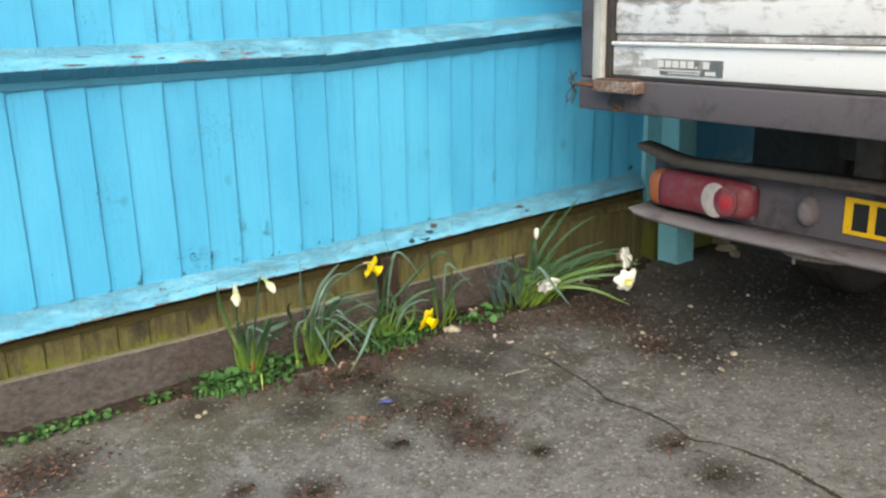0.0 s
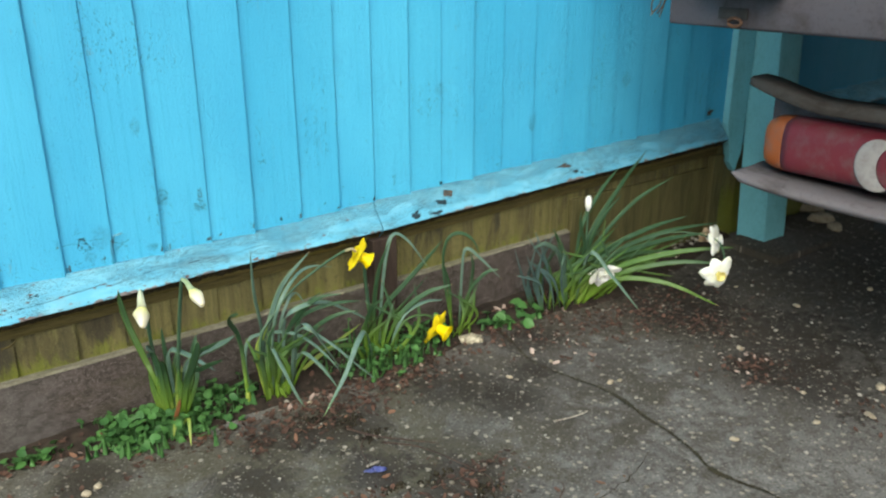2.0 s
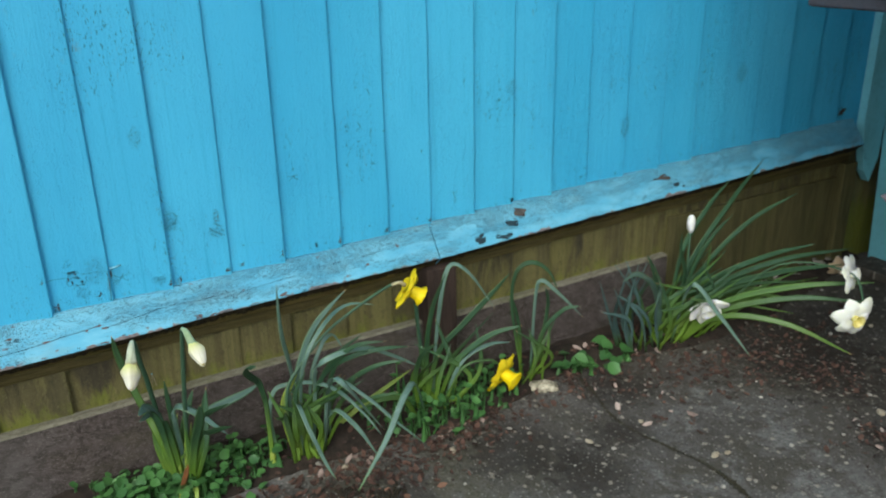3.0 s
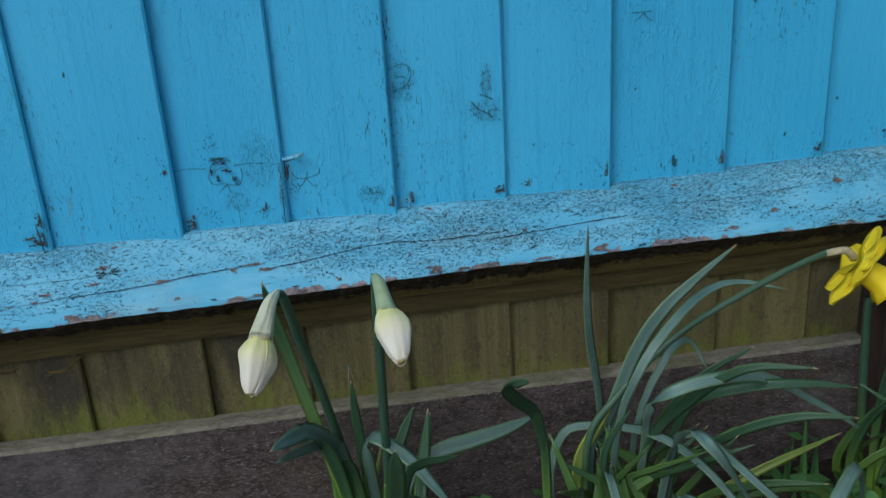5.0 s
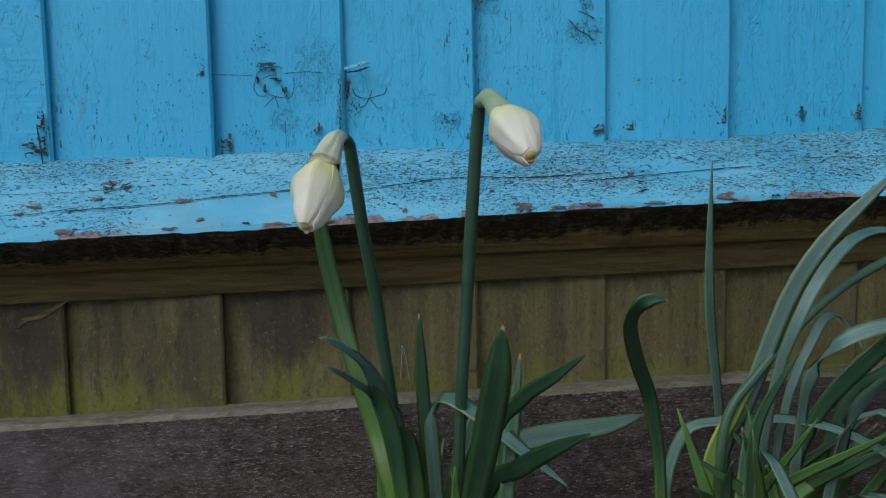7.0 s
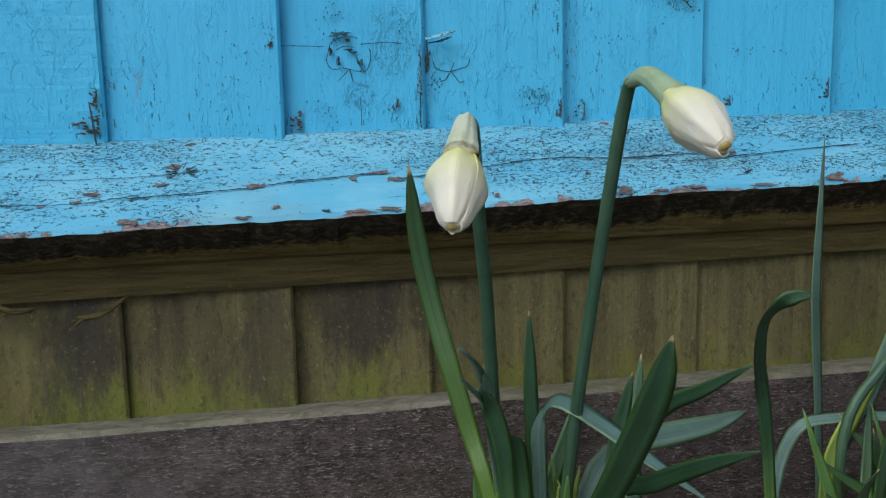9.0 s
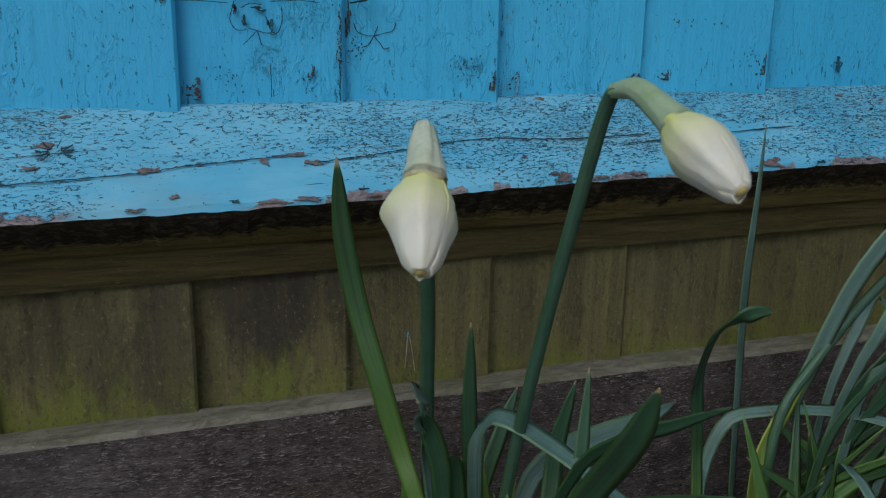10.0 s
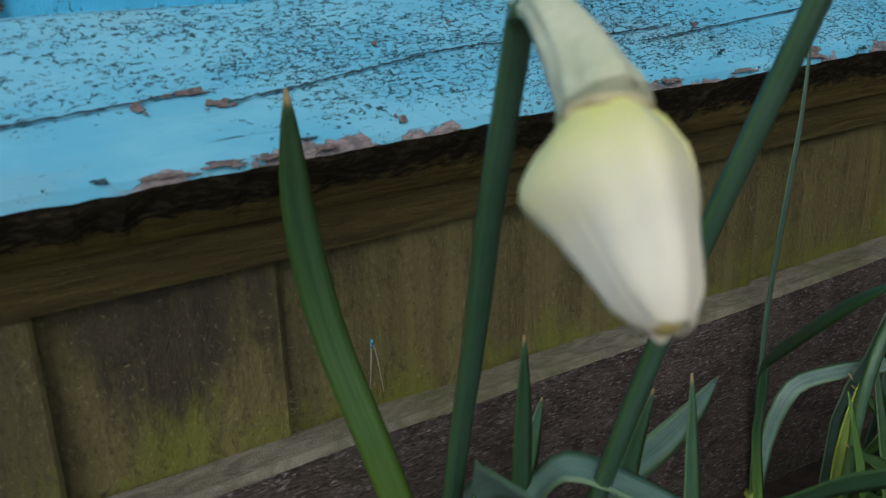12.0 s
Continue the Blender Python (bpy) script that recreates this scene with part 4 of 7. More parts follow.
rail_crack([(1.269, 0.63), (1.291, 0.62), (1.318, 0.59), (1.36, 0.55), (1.41, 0.52)], 0.0008, 3)
rail_crack([(0.82, 0.70), (0.87, 0.72), (0.91, 0.66)], 0.0006, 4)
rail_crack([(0.84, 0.44), (0.90, 0.46), (0.96, 0.42)], 0.0004, 5)
rail_crack([(1.45, 0.42), (1.52, 0.46), (1.60, 0.40)], 0.0005, 6)
for x, s, w, h, seed in ((0.850, 0.72, 0.006, 0.0016, 1), (0.872, 0.70, 0.007, 0.0013, 2), (0.9805, 0.63, 0.015, 0.0022, 4),
                         (0.9937, 0.88, 0.007, 0.0022, 5), (1.0435, 0.60, 0.006, 0.0030, 6), (1.061, 0.555, 0.018, 0.0020, 7), (1.0712, 0.645, 0.012, 0.0026, 8),
                         (1.1363, 0.90, 0.005, 0.0030, 9), (0.9725, 0.985, 0.014, 0.0016, 10), (1.046, 0.985, 0.018, 0.0014, 11), (1.064, 0.98, 0.024, 0.0018, 12),
                         (1.080, 0.985, 0.016, 0.0016, 13), (1.103, 0.985, 0.016, 0.0018, 14), (1.2225, 0.96, 0.016, 0.0038, 15), (1.250, 0.985, 0.016, 0.0016, 16), (1.2736, 0.98, 0.016, 0.0018, 25),
                         (1.3235, 0.985, 0.020, 0.0014, 26), (1.3765, 0.95, 0.018, 0.0052, 27), (0.903, 0.95, 0.018, 0.0030, 28),
                         (1.310, 0.55, 0.006, 0.0018, 17), (1.505, 0.88, 0.016, 0.0030, 18), (1.55, 0.70, 0.012, 0.0030, 19), (1.62, 0.40, 0.010, 0.0050, 20),
                         (0.94, 0.10, 0.010, 0.0012, 21), (0.79, 0.55, 0.010, 0.0020, 22), (1.225, 0.06, 0.010, 0.0018, 23), (1.46, 0.15, 0.008, 0.002, 24)):
    rail_chip(x, s, w, h, seed, M_PRIMER)
for i in range(26):
    x = rnd.uniform(-0.6, 1.66)
    rail_chip(x, rnd.uniform(0.9, 1.0), rnd.uniform(0.003, 0.009), rnd.uniform(0.0006, 0.0014), 40 + i, rnd.choice((M_PRIMER, M_CHECK, M_CHECK)))
for i in range(30):
    rail_chip(rnd.uniform(1.12, 1.66), rnd.uniform(0.15, 0.9), rnd.uniform(0.0015, 0.005), rnd.uniform(0.0006, 0.0014), 80 + i, rnd.choice((M_CHECK, M_CHECK, M_PRIMER)))
# a star-shaped knot in the rail
bm = bmesh.new()
for i in range(9):
    a = 2 * math.pi * i / 9 + 0.3 * math.sin(i * 5)
    p0, p1 = (0.934 + 0.003 * math.cos(a), 0.42 - 0.03 * math.sin(a)), (0.934 + 0.010 * math.cos(a), 0.42 - 0.12 * math.sin(a))
    ribbon(bm, [rail_face(*p0, 0.0012), rail_face((p0[0] + p1[0]) / 2, (p0[1] + p1[1]) / 2 + 0.01, 0.0012), rail_face(*p1, 0.0012)], 0.0013, i, Vector((0, -0.0003, 0.0003)), 0.0008, SLOPE)
part("knot", bm, M_CHECK, low_rail, smooth=False)


def face_y(x):
    """The front of the boards at x."""
    for a, b in zip(seams, seams[1:]):
        if a <= x < b:
            return 2.4065 - 0.0090 * (x - a + 0.012) / (b - a + 0.012)
    return 2.40


def board_chip(x, z, w, h, seed, m):
    bm = bmesh.new()
    blot(bm, Vector((x, face_y(x) - 0.0016, z)), X, Z, w, h, seed, 0.0006)
    part("paint_chip", bm, m, fence, smooth=False)


def board_wear(edge, z, w, h, seed, m=M_RUST):
    """Paint broken away in ragged level slivers from a board's edge."""
    q, bm = random.Random(seed), bmesh.new()
    n = max(3, int(h / 0.0012))
    for i in range(n):
        f = i / n
        for _ in range(2):
            l = w * (1 - 0.75 * f) * q.uniform(0.10, 0.50)
            x = edge - 0.002 - q.random() * (w * (1 - 0.6 * f) - l) - l / 2 if q.random() < 0.5 else edge - 0.002 - l / 2
            blot(bm, Vector((x, face_y(x) - 0.0012, z + h * f)), X, Z, l / 2, q.uniform(0.0005, 0.0013), seed + i, 0.0005, 9)
    part("worn_patch", bm, m, fence, smooth=False)


def strokes(x, z, unit, lines, width, m=M_CHECK, name="knot"):
    """Fine cracks in a board's paint: lines of (right, up) offsets in units about a place."""
    bm = bmesh.new()
    for k, line in enumerate(lines):
        run = smooth_line([Vector((x + dx * unit, face_y(x + dx * unit) - 0.0017, z + dz * unit)) for dx, dz in line], 7 * (len(line) - 1))
        old = None
        for i, c in enumerate(run):
            t = (run[min(i + 1, len(run) - 1)] - run[max(i - 1, 0)]).normalized()
            across = Vector((-t.z, 0, t.x)) * width * (0.25 if i in (0, len(run) - 1) else 0.5 + 0.9 * abs(noise.noise((i * 0.7, k + x * 50, 1))))
            c = c + Vector((0.0003 * noise.noise((i * 0.9, k, 2)), 0, 0.0003 * noise.noise((i * 0.9, k, 7))))
            pair = (bm.verts.new(c + across), bm.verts.new(c - across))
            if old:
                bm.faces.new((old[0], pair[0], pair[1], old[1]))
            old = pair
    return part(name, bm, m, fence, smooth=False)


def speckle(x, z, w, h, count, size, seed, m=M_KNOTLINE):
    """A cluster of small ragged flecks where the paint has broken."""
    q, bm = random.Random(seed), bmesh.new()
    for i in range(count):
        px = q.gauss(x, w / 2)
        blot(bm, Vector((px, face_y(px) - 0.0014, q.gauss(z, h / 2))), X, Z, q.uniform(0.4, 1.0) * size, q.uniform(0.5, 1.5) * size, seed * 31 + i, 0.0005, 9)
    return part("worn_patch", bm, m, fence, smooth=False)


# a knot that has split into a small forked crack
strokes(1.115, 0.3870, 0.000137, (((-90, 60), (-75, 25), (-40, 8), (0, 5), (50, 18), (85, 30), (100, 65)), ((0, 5), (-25, -35), (-55, -45)), ((0, 5), (30, -30), (45, -50), (72, -44)), ((0, 5), (20, 50))), 0.00042)
# the large round knot: broken rings, cracks running down from it, bare wood inside
strokes(1.0445, 0.3965, 0.000137, (((-85, 70), (-100, 20), (-105, -10), (-85, -45), (-55, -50), (-40, -45)), ((108, 50), (110, 0), (95, -50), (70, -65), (55, -60)), ((-90, 70), (-40, 100), (30, 105), (50, 95)),
                                   ((5, -50), (-25, -80), (-55, -110)), ((5, -50), (15, -85), (22, -112)), ((5, -50), (-30, -42)), ((5, -50), (40, -60), (80, -55)), ((-60, 40), (-20, 60), (30, 55)), ((-50, 10), (-45, -30)), ((40, 10), (62, -30))), 0.00040)
strokes(1.0445, 0.3965, 0.000137, (((60, 70), (140, 75), (180, 78), (270, 70)), ((-380, 62), (-240, 66), (-110, 60))), 0.0004, M_KNOTLINE, "crack")
for dx, dz, w, h, seed, m in ((-46, -10, 9, 26, 1, M_CHECK), (8, 42, 26, 12, 2, M_CHECK), (0, 90, 18, 13, 3, M_RUST), (-84, 38, 8, 24, 4, M_RUST), (62, -22, 14, 30, 5, M_KNOTLINE), (-30, 120, 50, 14, 6, M_KNOTLINE)):
    board_chip(1.0445 + dx * 0.000137, 0.3965 + dz * 0.000137, w * 0.000137, h * 0.000137, 500 + seed, m)
speckle(1.034, 0.424, 0.008, 0.016, 24, 0.0007, 1)
speckle(1.033, 0.412, 0.009, 0.006, 12, 0.0006, 2)
speckle(1.080, 0.410, 0.016, 0.024, 34, 0.0005, 3)
speckle(1.026, 0.362, 0.010, 0.010, 22, 0.0006, 4)
speckle(0.968, 0.392, 0.026, 0.040, 40, 0.0005, 5)
speckle(0.992, 0.411, 0.004, 0.010, 12, 0.0005, 6)
speckle(1.283, 0.434, 0.016, 0.012, 34, 0.0006, 7, M_CHECK)
speckle(1.284, 0.462, 0.005, 0.012, 16, 0.0009, 8, M_RUST)
speckle(1.205, 0.462, 0.010, 0.016, 26, 0.0006, 9)
speckle(1.176, 0.370, 0.014, 0.008, 22, 0.0006, 10)
speckle(1.336, 0.400, 0.014, 0.005, 12, 0.0006, 11)
speckle(1.232, 0.409, 0.012, 0.005, 10, 0.0006, 12)
speckle(1.386, 0.374, 0.012, 0.010, 20, 0.0005, 13)
speckle(1.104, 0.378, 0.006, 0.010, 20, 0.0006, 14, M_CHECK)
speckle(1.424, 0.444, 0.001, 0.001, 1, 0.0012, 15, M_CHECK)
strokes(1.429, 0.511, 0.00034, (((-30, 4), (0, 5), (30, 6)), ((4, 6), (-4, -6), (-20, -20)), ((4, 6), (12, -8), (28, -20))), 0.0005)
strokes(1.2835, 0.4345, 0.00034, (((-42, 34), (-20, 10), (0, 0), (12, -12)), ((-20, 52), (0, 44), (18, 34))), 0.0007, name="crack")
strokes(1.205, 0.468, 0.00034, (((-8, 40), (20, 44), (36, 26), (30, 0), (8, -20)), ((-6, 10), (14, 12), (22, 4))), 0.0005, M_KNOTLINE)
strokes(1.0925, 0.360, 0.00034, (((0, 34), (1, 10), (0, -14), (1, -32)),), 0.0006, name="crack")
strokes(1.052, 0.358, 0.00034, (((0, 40), (1, 0), (0, -20)),), 0.0003, M_KNOTLINE, "crack")
# a sliver of pale wood and bare patches by a seam
part("splinter", strap([(1.2065, 2.3945, 0.352), (1.207, 2.3935, 0.360), (1.2068, 2.3945, 0.367)], 0.0022, (0, -1, 0), 0.1, n=6), M_RAIL, fence, "pale upright sliver of paint")
for edge, z, w, h, seed in ((0.884, 0.350, 0.024, 0.012, 1), (0.884, 0.368, 0.008, 0.012, 2), (1.014, 0.350, 0.013, 0.013, 3), (1.080, 0.362, 0.008, 0.008, 4), (1.096, 0.372, 0.004, 0.034, 5), (1.195, 0.356, 0.006, 0.012, 6),
                            (1.214, 0.356, 0.010, 0.010, 7), (1.299, 0.360, 0.016, 0.006, 8), (1.325, 0.362, 0.014, 0.005, 9), (1.399, 0.366, 0.006, 0.014, 10), (0.795, 0.342, 0.012, 0.010, 12),
                            (1.514, 0.368, 0.008, 0.012, 13), (1.612, 0.372, 0.010, 0.008, 14), (0.692, 0.338, 0.014, 0.008, 15), (0.596, 0.335, 0.016, 0.010, 16), (1.708, 0.374, 0.008, 0.010, 17)):
    board_wear(edge, z, w, h, seed)
bm = bmesh.new()
ribbon(bm, [Vector((0.8795, 2.3955, 0.342)), Vector((0.8785, 2.3955, 0.356)), Vector((0.877, 2.3955, 0.369))], 0.0014, 5, jitter=0.0003, up=X)
part("crack", bm, M_CHECK, fence, "black split beside a board's edge", smooth=False)
for x, z, w, h, seed, m in ((0.994, 0.406, 0.0015, 0.002, 6, M_RUST), (1.463, 0.372, 0.003, 0.006, 10, M_KNOTLINE), (1.47, 0.352, 0.006, 0.003, 17, M_CHECK),
                            (2.94, 0.44, 0.016, 0.010, 19, M_RUST), (1.90, 0.384, 0.005, 0.005, 18, M_KNOTLINE)):
    board_chip(x, z, w, h, seed, m)
for i in range(34):
    x = rnd.uniform(-0.3, 2.9)
    board_chip(x, rail_top(x) + abs(rnd.gauss(0, 0.16)) + 0.006, rnd.uniform(0.0007, 0.0022), rnd.uniform(0.0008, 0.0026), 30 + i, M_KNOTLINE)
rail_chip(0.929, 0.36, 0.012, 0.0034, 300)
rail_chip(0.922, 0.56, 0.010, 0.0018, 301)
rail_chip(0.880, 0.62, 0.014, 0.0020, 302)
# a looped thread with a blue end caught on the bare boards, and torn fibres along one board's edge
thread = part("thread", tube([(1.1335, 2.394, 0.173), (1.1345, 2.3935, 0.186), (1.1355, 2.3935, 0.197), (1.1375, 2.3935, 0.190), (1.1390, 2.3935, 0.180), (1.1405, 2.394, 0.170)], 0.00032, 20, 5), M_ROPE, fence, "thin pale looped thread")
part("thread_end", tube([(1.1352, 2.3932, 0.1945), (1.1355, 2.3930, 0.1985)], 0.0008, 4, 6), M_RAIL, fence, "blue end of the thread")
q = random.Random(17)
for i in range(14):
    z = q.choice((q.uniform(0.160, 0.185), q.uniform(0.160, 0.215)))
    a, l = q.uniform(-0.4, 1.1), q.uniform(0.0015, 0.0045)
    part("fibre", tube([(1.0945, 2.3960, z), (1.0945 + 0.6 * l * math.cos(a), 2.3945, z + 0.5 * l * math.sin(a)), (1.0945 + l * math.cos(a), 2.3945, z + l * math.sin(a))], 0.00016, 5, 4), M_TOPEDGE, fence)
# torn fibres hanging from the rail's lower edge
for pts, wide in ((((0.812, 2.386, 0.242), (0.824, 2.380, 0.238), (0.838, 2.383, 0.239)), 0.0035), (((0.818, 2.386, 0.240), (0.818, 2.381, 0.231)), 0.002), (((0.832, 2.386, 0.239), (0.836, 2.380, 0.232)), 0.0015),
                  (((0.862, 2.384, 0.231), (0.878, 2.379, 0.234), (0.896, 2.386, 0.245)), 0.0030), (((0.868, 2.384, 0.232), (0.860, 2.380, 0.226)), 0.0015)):
    part("splinter", strap(pts, wide, (0, -1, 0), 0.1, n=6), M_RAILLIP, low_rail)
# a splinter of paint curling off a board's edge
part("paint_splinter", strap([(1.097, 2.3955, 0.4090), (1.106, 2.392, 0.4108), (1.1165, 2.390, 0.4136)], 0.0030, (0, -1, 0.6), 0.1, n=6, tip=6), M_RAIL, fence, "curled pale blue splinter")
# first ribbon is the splinter's shadow drawn in black, the second the seam gap
bm = bmesh.new()
ribbon(bm, [Vector((1.0985, 2.3955, 0.4062)), Vector((1.107, 2.3990, 0.4078)), Vector((1.116, 2.4000, 0.4108))], 0.0012, 3, jitter=0.0002)
ribbon(bm, [Vector((1.0978, 2.3955, 0.4085)), Vector((1.0980, 2.3955, 0.400)), Vector((1.0976, 2.3955, 0.392))], 0.0012, 8, jitter=0.0002, up=X)
part("crack", bm, M_CHECK, fence, "black shadow line and seam gap at a splinter", smooth=False)
board_chip(1.0994, 0.395, 0.0016, 0.006, 12, M_RUST)
for i, (x, s) in enumerate(((2.305, 0.42), (2.335, 0.72), (1.885, 0.60), (1.91, 0.35), (1.80, 0.85), (1.86, 0.9))):
    bm = bmesh.new()
    blot(bm, rail_face(x, s, 0.001), X, SLOPE, rnd.uniform(0.014, 0.024), rnd.uniform(0.006, 0.012), 200 + i, 0.0006)
    part("paint_chip", bm, rnd.choice((M_RUST, M_CHECK)), fence, smooth=False)
for i in range(30):
    bm = bmesh.new()
    x, s = rnd.uniform(-0.4, 1.48), rnd.uniform(0.4, 1.0)
    blot(bm, Vector((x, 2.4 - 0.048 * s, 1.0335 - 0.0525 * s)), X, SLOPE, rnd.uniform(0.006, 0.03), rnd.uniform(0.0015, 0.004), 240 + i, 0.0006)
    part("paint_chip", bm, rnd.choice((M_RUST, M_PRIMER, M_PRIMER)), fence, smooth=False)


# ==== the ground ====
def bed_edge(x):
    """Where the concrete ends and the soil along the fence begins."""
    wide = 0.05 + 0.085 * max(0, min(1, (x - 0.85) / 0.3)) - 0.05 * max(0, min(1, (x - 1.75) / 0.25)) + 0.05 * max(0, min(1, (x - 2.1) / 0.2)) - 0.09 * max(0, min(1, (x - 2.6) / 0.3))
    return 2.375 - max(0.02, wide) - 0.018 * noise.noise((x * 6, 1, 0)) - 0.010 * noise.noise((x * 22, 2, 0))


def ground_height(x, y):
    return 0.004 * noise.noise((x * 3.2, y * 3.2, 0)) + 0.0022 * noise.noise((x * 14, y * 14, 1)) + 0.0010 * noise.noise((x * 45, y * 45, 2)) - 0.004


xs = [-400, -60, -15, -5, -2.4, -1.4, *np.arange(-0.8, 4.4, 0.03), 4.7, 5.5, 8, 20, 80, 400]
ys = [-400, -60, -15, -5, -2, -1, -0.4, *np.arange(0.0, 2.46, 0.03), 2.7, 3.5, 8, 25, 80, 400]
verts = [(float(x), float(y), ground_height(float(x), float(y))) for y in ys for x in xs]
k = len(xs)
faces = [(j * k + i, j * k + i + 1, (j + 1) * k + i + 1, (j + 1) * k + i) for j in range(len(ys) - 1) for i in range(k - 1)]
me = bpy.data.meshes.new("ground")
me.from_pydata(verts, [], faces)
me.materials.append(M_CONCRETE)
me.polygons.foreach_set("use_smooth", [True] * len(me.polygons))
ground = tagged(new("ground", me), "weathered exposed-aggregate concrete yard with moss and dark stains", "ground", kind="structure")

# the joint that runs across the concrete, filled with dirt
bm = bmesh.new()
run = smooth_line([(1.990, 2.27, 0.001), (1.980, 2.21, 0.001), (1.952, 2.10, 0.001), (1.962, 2.02, 0.001), (1.997, 1.88, 0.001), (1.993, 1.80, 0.001), (1.988, 1.74, 0.001), (1.982, 1.67, 0.001), (1.964, 1.60, 0.001), (1.950, 1.555, 0.001),
                   (1.955, 1.50, 0.001), (1.974, 1.44, 0.001), (1.978, 1.35, 0.001), (1.960, 1.25, 0.001), (2.0, 1.18, 0.001), (2.021, 1.09, 0.001), (2.03, 0.99, 0.001), (2.0, 0.7, 0.001), (2.03, 0.2, 0.001)], 144)
for k in range(0, 141, 3):
    wide = 0.0036 + 0.0120 * max(0.0, 0.30 + noise.noise((k * 0.13, 5.0, 0))) * (1.0 if run[k].y < 1.86 else 0.7)
    ribbon(bm, [Vector((v.x + 0.006 * noise.noise((v.y * 14, 3.0, 2)), v.y, ground_height(v.x, v.y) + 0.0024)) for v in run[k:k + 5]], wide, k, Vector((0, 0, 0.0012)), 0.009, X)
part("joint", bm, M_CRACK, ground, "dirt-filled crack across the concrete", smooth=False)
bm = bmesh.new()
ribbon(bm, [(2.60, 1.80, 0.001), (2.649, 1.717, 0.001), (2.652, 1.659, 0.001), (2.618, 1.61, 0.001), (2.56, 1.556, 0.001)], 0.005, 6, Vector((0, 0, 0.002)), 0.012, X)
ribbon(bm, [(1.66, 1.60, 0.001), (1.80, 1.62, 0.001), (1.90, 1.66, 0.001)], 0.002, 7, Vector((0, 0, 0.002)), 0.008, Vector((0, 1, 0)))
part("crack", bm, M_CRACK, ground, smooth=False)

bm, rows = bmesh.new(), []
for i in range(171):
    x = -0.4 + 3.45 * i / 170
    e = bed_edge(x)
    row = []
    for j in range(10):
        f = j / 9
        y = e + (2.392 - e) * f
        h = -0.006 + 0.030 * min(1, f * 1.8) * (0.5 + 0.5 * min(1, max(0, (x - 0.6) / 0.5))) + (0.010 * noise.noise((x * 20, y * 20, 3)) + 0.006 * noise.noise((x * 55, y * 55, 4))) * min(1, 3 * f)
        row.append(bm.verts.new((x, y, h)))
    rows.append(row)
for a, b in zip(rows, rows[1:]):
    for j in range(9):
        bm.faces.new((a[j], b[j], b[j + 1], a[j + 1]))
tagged(part("soil", bm, M_SOIL), "narrow strip of dark lumpy soil along the fence foot", "soil", kind="structure")


def pebble(bm, x, y, z, r, g):
    m = Matrix.Translation((x, y, z)) @ Euler((g.uniform(0, 6), g.uniform(0, 6), g.uniform(0, 6))).to_matrix().to_4x4() @ Matrix.Diagonal((r, r * g.uniform(0.6, 1), r * g.uniform(0.45, 0.8), 1))
    return bmesh.ops.create_icosphere(bm, subdivisions=1, radius=1.0, matrix=m)


# pebbles proud of the concrete, and leaf litter: too many to count
ico = bmesh.new()
bmesh.ops.create_icosphere(ico, subdivisions=1, radius=1.0)
ico_v, ico_f = [v.co.copy() for v in ico.verts], [[v.index for v in f.verts] for f in ico.faces]
ico.free()


def many(name, material, places, label, category):
    verts, faces = [], []
    for p, r, turn, flat in places:
        base = len(verts)
        rot = Euler(turn).to_matrix()
        verts += [rot @ Vector((v.x * r, v.y * r * 0.8, v.z * r * flat)) + Vector(p) for v in ico_v]
        faces += [[base + i for i in f] for f in ico_f]
    me = bpy.data.meshes.new(name)
    me.from_pydata(verts, [], faces)
    me.materials.append(material)
    me.polygons.foreach_set("use_smooth", [True] * len(me.polygons))
    return tagged(new(name, me), label, category, kind="stuff")


g = random.Random(11)
places = []
for i in range(3200):
    x, y = g.uniform(-0.2, 3.6), g.uniform(0.5, 2.33)
    r = 0.0012 + 0.0058 * g.random() ** 4
    places.append(((x, y, ground_height(x, y) + r * 0.1), r, (g.uniform(-0.4, 0.4), g.uniform(-0.4, 0.4), g.uniform(0, 6)), 0.55))
for i in range(60):
    x, r = 2.50 + 0.46 * g.random(), g.uniform(0.004, 0.011)
    places.append(((x, g.uniform(2.335, 2.375), g.uniform(0.026, 0.046)), r, (g.uniform(-0.4, 0.4), g.uniform(-0.4, 0.4), g.uniform(0, 6)), 0.5))
many("gravel", M_PEBBLE, places, "pale pebbles set in the worn concrete", "gravel")


